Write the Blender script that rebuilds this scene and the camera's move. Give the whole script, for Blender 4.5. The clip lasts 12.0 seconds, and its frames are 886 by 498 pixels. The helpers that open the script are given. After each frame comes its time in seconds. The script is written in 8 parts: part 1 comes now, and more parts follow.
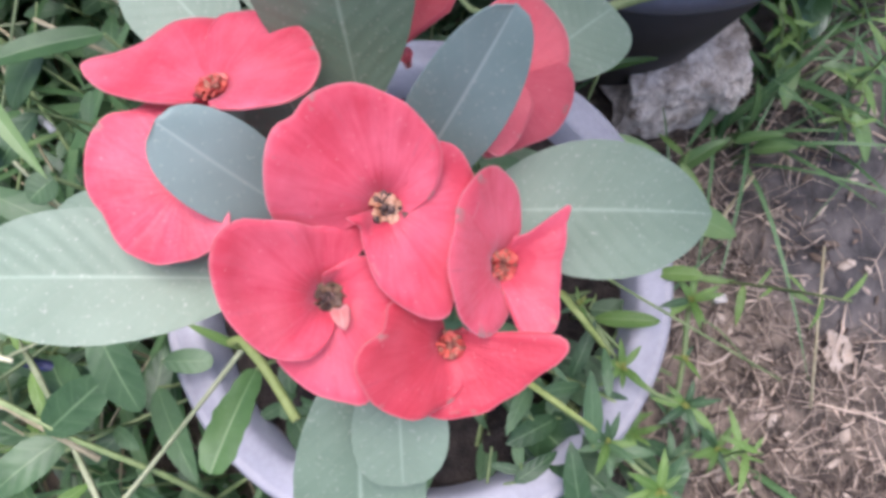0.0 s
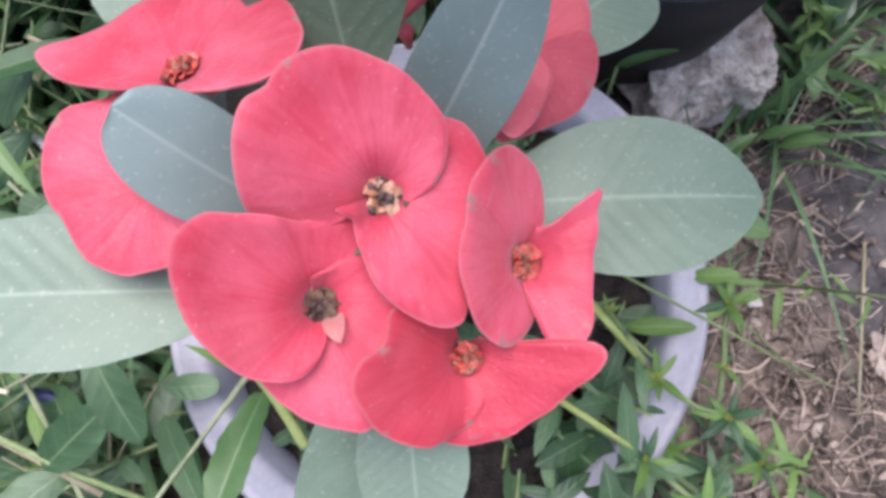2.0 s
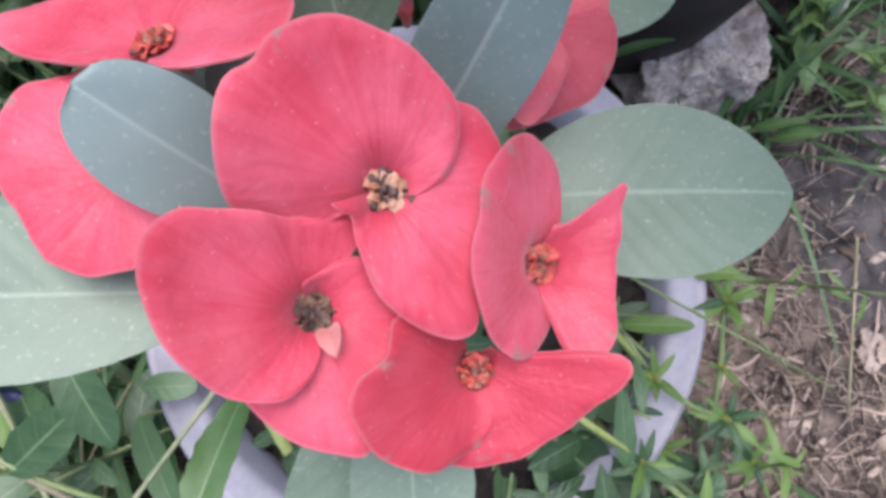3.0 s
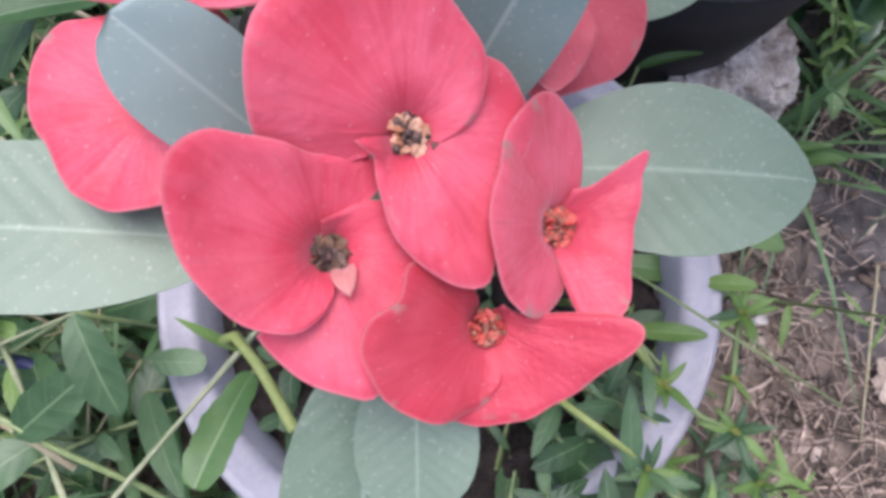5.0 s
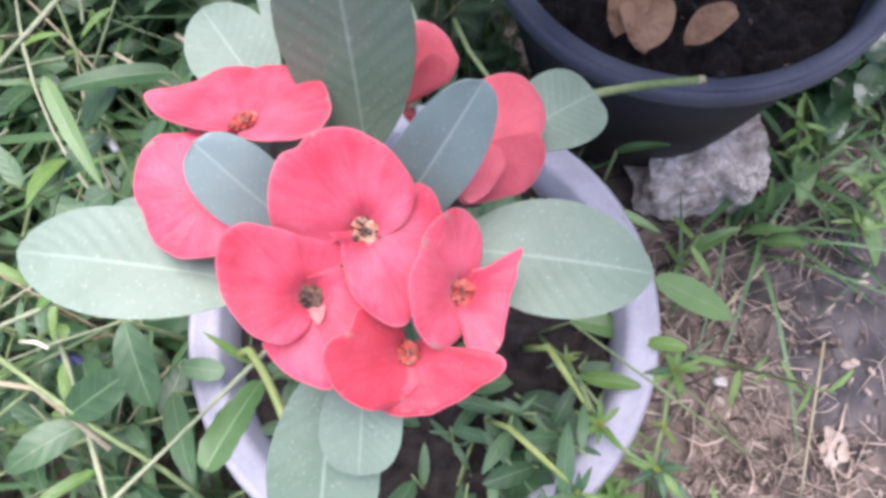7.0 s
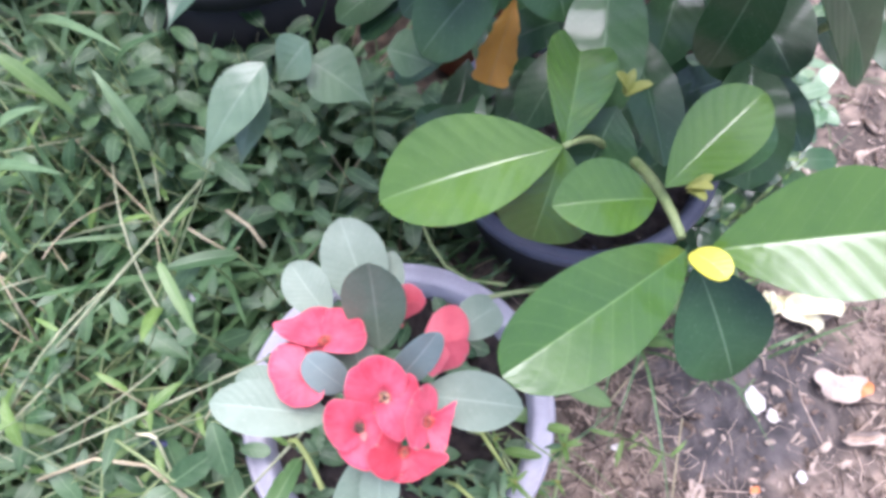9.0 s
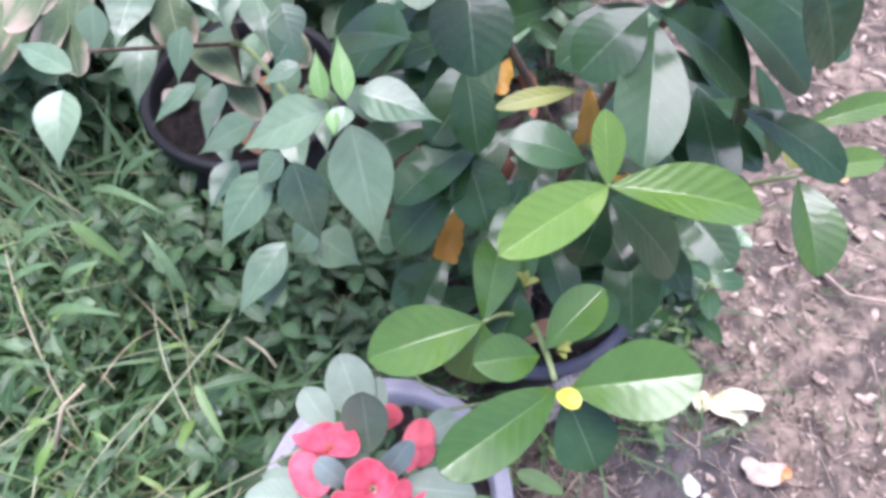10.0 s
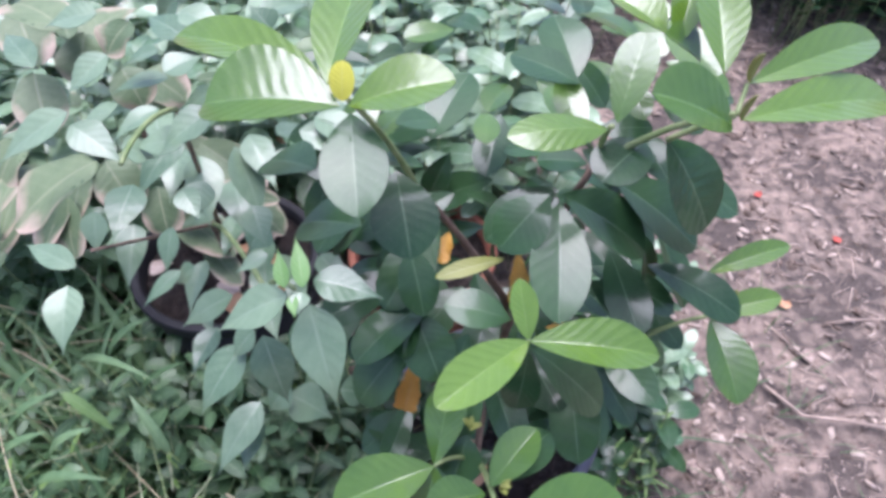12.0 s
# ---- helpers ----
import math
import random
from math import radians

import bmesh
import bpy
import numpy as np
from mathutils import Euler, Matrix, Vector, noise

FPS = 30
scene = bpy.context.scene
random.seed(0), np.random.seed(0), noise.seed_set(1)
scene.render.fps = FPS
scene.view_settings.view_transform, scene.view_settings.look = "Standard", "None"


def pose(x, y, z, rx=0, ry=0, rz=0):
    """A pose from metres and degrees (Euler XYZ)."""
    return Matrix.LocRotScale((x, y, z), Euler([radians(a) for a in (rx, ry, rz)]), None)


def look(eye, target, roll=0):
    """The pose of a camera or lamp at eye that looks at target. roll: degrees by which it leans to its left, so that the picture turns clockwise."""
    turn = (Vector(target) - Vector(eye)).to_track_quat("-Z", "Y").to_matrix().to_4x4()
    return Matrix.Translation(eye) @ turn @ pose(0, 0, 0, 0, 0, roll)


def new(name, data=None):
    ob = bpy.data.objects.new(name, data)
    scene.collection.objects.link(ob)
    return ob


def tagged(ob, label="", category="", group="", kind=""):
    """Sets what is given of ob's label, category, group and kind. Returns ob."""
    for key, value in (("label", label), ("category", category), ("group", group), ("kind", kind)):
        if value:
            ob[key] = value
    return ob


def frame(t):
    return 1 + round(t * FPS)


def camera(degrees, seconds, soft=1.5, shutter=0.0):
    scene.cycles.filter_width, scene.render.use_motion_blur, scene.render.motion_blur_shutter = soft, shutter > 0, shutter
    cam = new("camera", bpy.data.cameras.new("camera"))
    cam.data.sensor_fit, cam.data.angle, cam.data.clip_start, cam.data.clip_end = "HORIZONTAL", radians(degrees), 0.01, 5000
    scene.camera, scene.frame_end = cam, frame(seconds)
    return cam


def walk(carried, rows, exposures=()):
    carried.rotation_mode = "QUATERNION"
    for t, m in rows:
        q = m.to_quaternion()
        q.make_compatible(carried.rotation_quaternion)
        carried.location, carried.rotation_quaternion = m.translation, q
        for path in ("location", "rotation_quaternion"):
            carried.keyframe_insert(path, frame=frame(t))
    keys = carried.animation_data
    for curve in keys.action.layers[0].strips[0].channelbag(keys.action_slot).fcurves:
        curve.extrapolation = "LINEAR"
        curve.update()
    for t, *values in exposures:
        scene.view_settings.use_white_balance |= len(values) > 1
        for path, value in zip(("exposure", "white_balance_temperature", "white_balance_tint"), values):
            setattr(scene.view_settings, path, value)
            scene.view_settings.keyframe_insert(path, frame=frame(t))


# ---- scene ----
cam = camera(63.8, 12.0, soft=3.7)
PATH = [
    (0, (0.0185, -0.0899, 0.6187), (0.0160, 0.0324, 0.1339), -7.82),
    (0.5, (0.0204, -0.0855, 0.6115), (0.0216, 0.0411, 0.1278), -7.20),
    (1, (0.0227, -0.0873, 0.6084), (0.0247, 0.0372, 0.1242), -6.89),
    (1.5, (0.0228, -0.0880, 0.6040), (0.0121, 0.0435, 0.1217), -12.67),
    (2, (0.0195, -0.0882, 0.5943), (0.0052, 0.0474, 0.1133), -14.60),
    (2.5, (0.0160, -0.0849, 0.5867), (0.0096, 0.0453, 0.1040), -10.85),
    (2.7, (0.0158, -0.0837, 0.5845), (0.0132, 0.0452, 0.1014), -9.56),
    (4.3, (0.0056, -0.0749, 0.5637), (0.0045, 0.0470, 0.0788), -8.35),
    (4.5, (0.0105, -0.0785, 0.5650), (0.0065, 0.0502, 0.0819), -9.35),
    (5, (0.0129, -0.0924, 0.5779), (0.0021, 0.0470, 0.0979), -9.17),
    (5.5, (0.0176, -0.1054, 0.6431), (-0.0118, 0.0598, 0.1721), -9.63),
    (6, (0.0285, -0.1111, 0.6404), (0.0003, 0.0528, 0.1688), -10.34),
    (6.5, (0.0340, -0.1097, 0.6363), (0.0068, 0.0531, 0.1643), -9.94),
    (6.7, (0.0350, -0.1083, 0.6376), (0.0095, 0.0550, 0.1657), -8.99),
    (8.3, (0.0458, -0.1242, 0.7514), (0.0160, 0.0627, 0.2886), -8.28),
    (8.5, (0.0459, -0.1226, 0.7710), (0.0258, 0.0609, 0.3063), -5.68),
    (9, (0.0403, -0.1299, 0.8875), (0.0416, 0.0702, 0.4293), -0.22),
    (9.5, (0.0480, -0.1457, 0.9914), (0.0547, 0.0993, 0.5555), 0.97),
    (10, (0.0590, -0.1725, 1.0684), (0.0675, 0.0830, 0.6386), -0.06),
    (10.5, (0.0631, -0.1840, 1.1077), (0.0584, 0.0916, 0.6906), -3.65),
    (11, (0.0702, -0.1900, 1.1283), (0.0721, 0.1015, 0.7221), -2.59),
    (11.5, (0.0784, -0.2002, 1.1396), (0.0918, 0.1058, 0.7444), -1.24),
    (12, (0.0874, -0.2095, 1.1470), (0.1109, 0.1226, 0.7739), -1.62),
]
walk(cam, [(t, look(eye, target, roll)) for t, eye, target, roll in PATH],
     [(0.0, 0.98, 6000, 20), (2.5, 0.86, 6000, 19), (4.5, 0.74, 6000, 20), (5.0, 0.85, 6000, 21), (5.5, 1.21, 6000, 22), (6.0, 1.23, 6000, 22), (8.5, 1.44, 5860, 25), (10.0, 1.36, 5740, 26), (12.0, 1.12, 5690, 27)])

# ---- light ----
world = bpy.data.worlds.new("overcast_sky")
scene.world = world
world.use_nodes = True
wn = world.node_tree.nodes
sky = wn.new("ShaderNodeTexSky")
sky.sky_type = "NISHITA"
sky.sun_disc = False
sky.sun_elevation, sky.sun_rotation = radians(82.5), radians(9)
sky.air_density, sky.dust_density = 1.0, 4.5
wn["Background"].inputs["Strength"].default_value = 0.12
world.node_tree.links.new(sky.outputs[0], wn["Background"].inputs["Color"])
sun = new("sun", bpy.data.lights.new("sun", "SUN"))
sun.data.energy, sun.data.angle, sun.data.color = 2.0, radians(46), (1.0, 0.97, 0.94)
sun.matrix_world = look((0.05, 0.33, 2.6), (0, 0, 0))


# ---- materials ----
def nodes_of(name):
    mat = bpy.data.materials.new(name)
    mat.use_nodes = True
    tree = mat.node_tree
    return mat, tree, tree.nodes["Principled BSDF"]


def add(tree, kind, **values):
    node = tree.nodes.new(kind)
    for key, value in values.items():
        node.inputs[key.replace("_", " ")].default_value = value
    return node


def math_node(tree, op, a, b=None):
    node = tree.nodes.new("ShaderNodeMath")
    node.operation = op
    for slot, value in ((0, a), (1, b)):
        if value is None:
            continue
        if isinstance(value, (int, float)):
            node.inputs[slot].default_value = value
        else:
            tree.links.new(value, node.inputs[slot])
    return node.outputs[0]


def mix(tree, fac, a, b):
    node = tree.nodes.new("ShaderNodeMix")
    node.data_type = "RGBA"
    for slot, value in (("Factor", fac), ("A", a), ("B", b)):
        sock = [s for s in node.inputs if s.name == slot and (slot == "Factor" or s.type == "RGBA")][0]
        if isinstance(value, (int, float)):
            sock.default_value = value
        elif isinstance(value, tuple):
            sock.default_value = (*value, 1)
        else:
            tree.links.new(value, sock)
    return [s for s in node.outputs if s.type == "RGBA"][0]


def ramp(tree, fac, low, high):
    node = tree.nodes.new("ShaderNodeMapRange")
    node.inputs["From Min"].default_value, node.inputs["From Max"].default_value = low, high
    tree.links.new(fac, node.inputs["Value"])
    return node.outputs[0]


def noise_of(tree, scale, detail=3.0, coords="Object"):
    tc = tree.nodes.new("ShaderNodeTexCoord")
    nz = add(tree, "ShaderNodeTexNoise", Scale=scale, Detail=detail)
    tree.links.new(tc.outputs[coords], nz.inputs["Vector"])
    return nz.outputs["Fac"]


def bump(tree, bsdf, height, strength, distance):
    node = add(tree, "ShaderNodeBump", Strength=strength, Distance=distance)
    tree.links.new(height, node.inputs["Height"])
    tree.links.new(node.outputs[0], bsdf.inputs["Normal"])


def leaf_material(name, dark, light, vein, rough=0.4, veins=9.0, vein_gain=0.35, glow=0.18, dust=0.25, edge=None, coat=0.0, rib=0.07, relief=0.3, gloss=0.5):
    """A leaf: blotches, a midrib and side veins laid out along its length, dust, and some light coming through."""
    mat, tree, bsdf = nodes_of(name)
    uv = tree.nodes.new("ShaderNodeUVMap")
    sep = tree.nodes.new("ShaderNodeSeparateXYZ")
    tree.links.new(uv.outputs[0], sep.inputs[0])
    along, across = sep.outputs["X"], math_node(tree, "ABSOLUTE", math_node(tree, "SUBTRACT", sep.outputs["Y"], 0.5))
    info = tree.nodes.new("ShaderNodeObjectInfo").outputs["Random"]
    island = tree.nodes.new("ShaderNodeNewGeometry").outputs["Random Per Island"]
    vary = math_node(tree, "FRACT", math_node(tree, "ADD", info, island))
    blotch = noise_of(tree, 60, 4)
    tone = math_node(tree, "ADD", math_node(tree, "MULTIPLY", blotch, 0.6), math_node(tree, "MULTIPLY", vary, 0.5))
    col = mix(tree, ramp(tree, tone, 0.25, 0.85), dark, light)
    midrib = ramp(tree, across, rib * 0.5, rib * 0.12)
    wave = math_node(tree, "SINE", math_node(tree, "MULTIPLY", math_node(tree, "SUBTRACT", along, math_node(tree, "MULTIPLY", across, 0.45)), veins * 6.283))
    side = math_node(tree, "MULTIPLY", ramp(tree, wave, 0.9, 1.0), vein_gain)
    col = mix(tree, math_node(tree, "MAXIMUM", math_node(tree, "MULTIPLY", midrib, 0.6), side), col, vein)
    specks = ramp(tree, noise_of(tree, 900, 2), 0.62, 0.74)
    col = mix(tree, math_node(tree, "MULTIPLY", specks, dust), col, (0.55, 0.55, 0.48))
    if edge:
        rim = math_node(tree, "ADD", math_node(tree, "MULTIPLY", across, 0.9), math_node(tree, "MULTIPLY", along, 0.55))
        rim = math_node(tree, "ADD", rim, math_node(tree, "MULTIPLY", noise_of(tree, 22, 5), 0.9))
        col = mix(tree, ramp(tree, rim, 1.06, 1.36), col, edge)
    tree.links.new(col, bsdf.inputs["Base Color"])
    bsdf.inputs["Roughness"].default_value = rough
    bsdf.inputs["Specular IOR Level"].default_value = gloss
    bsdf.inputs["Coat Weight"].default_value = coat
    bsdf.inputs["Coat Roughness"].default_value, bsdf.inputs["Coat IOR"].default_value = 0.12, 1.6
    bump(tree, bsdf, math_node(tree, "ADD", math_node(tree, "MULTIPLY", wave, 0.5), noise_of(tree, 300, 2)), relief, 0.0006)
    if glow:
        lit = tree.nodes.new("ShaderNodeBsdfTranslucent")
        tree.links.new(col, lit.inputs["Color"])
        blend = tree.nodes.new("ShaderNodeMixShader")
        blend.inputs[0].default_value = glow
        out = tree.nodes["Material Output"]
        tree.links.new(bsdf.outputs[0], blend.inputs[1])
        tree.links.new(lit.outputs[0], blend.inputs[2])
        tree.links.new(blend.outputs[0], out.inputs["Surface"])
    return mat


def plain_material(name, dark, light, rough=0.6, scale=40.0, grain=400.0, relief=0.3, depth=0.001, low=0.35, high=0.65, metal=0.0, spread=0.25):
    """A surface with blotches at one scale and grain at another."""
    mat, tree, bsdf = nodes_of(name)
    coarse, fine = noise_of(tree, scale, 4), noise_of(tree, grain, 3)
    tone = math_node(tree, "ADD", math_node(tree, "MULTIPLY", coarse, 0.7), math_node(tree, "MULTIPLY", fine, 0.3))
    info = tree.nodes.new("ShaderNodeNewGeometry").outputs["Random Per Island"]
    tone = math_node(tree, "ADD", tone, math_node(tree, "MULTIPLY", math_node(tree, "SUBTRACT", info, 0.5), spread))
    tree.links.new(mix(tree, ramp(tree, tone, low, high), dark, light), bsdf.inputs["Base Color"])
    bsdf.inputs["Roughness"].default_value, bsdf.inputs["Metallic"].default_value = rough, metal
    bump(tree, bsdf, math_node(tree, "ADD", coarse, fine), relief, depth)
    return mat


def bract_material(name, dark, light, dusty=0.35, sheen=0.6):
    """A red bract: a lit edge painted pale along the rim, fine creases running out from the base, dust and a few worn
    spots.
    """
    mat, tree, bsdf = nodes_of(name)
    uv = tree.nodes.new("ShaderNodeUVMap")
    sep = tree.nodes.new("ShaderNodeSeparateXYZ")
    tree.links.new(uv.outputs[0], sep.inputs[0])
    stretched = tree.nodes.new("ShaderNodeCombineXYZ")
    tree.links.new(math_node(tree, "MULTIPLY", sep.outputs["X"], 46.0), stretched.inputs[0])
    tree.links.new(math_node(tree, "MULTIPLY", sep.outputs["Y"], 2.0), stretched.inputs[1])
    creases = add(tree, "ShaderNodeTexNoise", Scale=1.0, Detail=3.0)
    tree.links.new(stretched.outputs[0], creases.inputs["Vector"])
    blotch = noise_of(tree, 70, 4)
    tone = math_node(tree, "ADD", math_node(tree, "MULTIPLY", blotch, 0.7), math_node(tree, "MULTIPLY", creases.outputs["Fac"], 0.35))
    each = tree.nodes.new("ShaderNodeObjectInfo").outputs["Random"]
    tone = math_node(tree, "ADD", tone, math_node(tree, "MULTIPLY", math_node(tree, "SUBTRACT", each, 0.55), 0.16))
    col = mix(tree, ramp(tree, tone, 0.36, 0.68), dark, light)
    # thin highlight on the rim, mixed in as paler colour
    col = mix(tree, math_node(tree, "MULTIPLY", ramp(tree, sep.outputs["Y"], 0.965, 1.0), 0.35), col, (0.80, 0.40, 0.42))
    worn = math_node(tree, "MULTIPLY", ramp(tree, noise_of(tree, 150, 3), 0.64, 0.70), ramp(tree, sep.outputs["Y"], 0.84, 0.98))
    col = mix(tree, math_node(tree, "MULTIPLY", worn, 0.75), col, (0.40, 0.30, 0.25))
    fold_line = ramp(tree, creases.outputs["Fac"], 0.60, 0.72)
    col = mix(tree, math_node(tree, "MULTIPLY", fold_line, math_node(tree, "MULTIPLY", blotch, 0.45)), col, (0.42, 0.05, 0.08))
    bloom = ramp(tree, noise_of(tree, 38, 3), 0.50, 0.72)
    col = mix(tree, math_node(tree, "MULTIPLY", bloom, dusty), col, (0.86, 0.24, 0.28))
    specks = ramp(tree, noise_of(tree, 1100, 2), 0.68, 0.76)
    col = mix(tree, math_node(tree, "MULTIPLY", specks, 0.3), col, (0.9, 0.6, 0.58))
    tree.links.new(col, bsdf.inputs["Base Color"])
    bsdf.inputs["Roughness"].default_value = 0.48
    bsdf.inputs["Sheen Weight"].default_value = sheen
    bsdf.inputs["Sheen Roughness"].default_value = 0.4
    bsdf.inputs["Sheen Tint"].default_value = (1.0, 0.72, 0.78, 1)
    throat = ramp(tree, sep.outputs["Y"], 0.42, 0.12)
    wrinkle = math_node(tree, "MULTIPLY", creases.outputs["Fac"], math_node(tree, "ADD", math_node(tree, "MULTIPLY", throat, 3.0), 0.6))
    bump(tree, bsdf, math_node(tree, "ADD", math_node(tree, "ADD", wrinkle, math_node(tree, "MULTIPLY", noise_of(tree, 110, 3), 1.6)), noise_of(tree, 700, 2)), 0.35, 0.0008)
    lit = tree.nodes.new("ShaderNodeBsdfTranslucent")
    tree.links.new(col, lit.inputs["Color"])
    blend = tree.nodes.new("ShaderNodeMixShader")
    blend.inputs[0].default_value = 0.26
    tree.links.new(bsdf.outputs[0], blend.inputs[1])
    tree.links.new(lit.outputs[0], blend.inputs[2])
    tree.links.new(blend.outputs[0], tree.nodes["Material Output"].inputs["Surface"])
    return mat


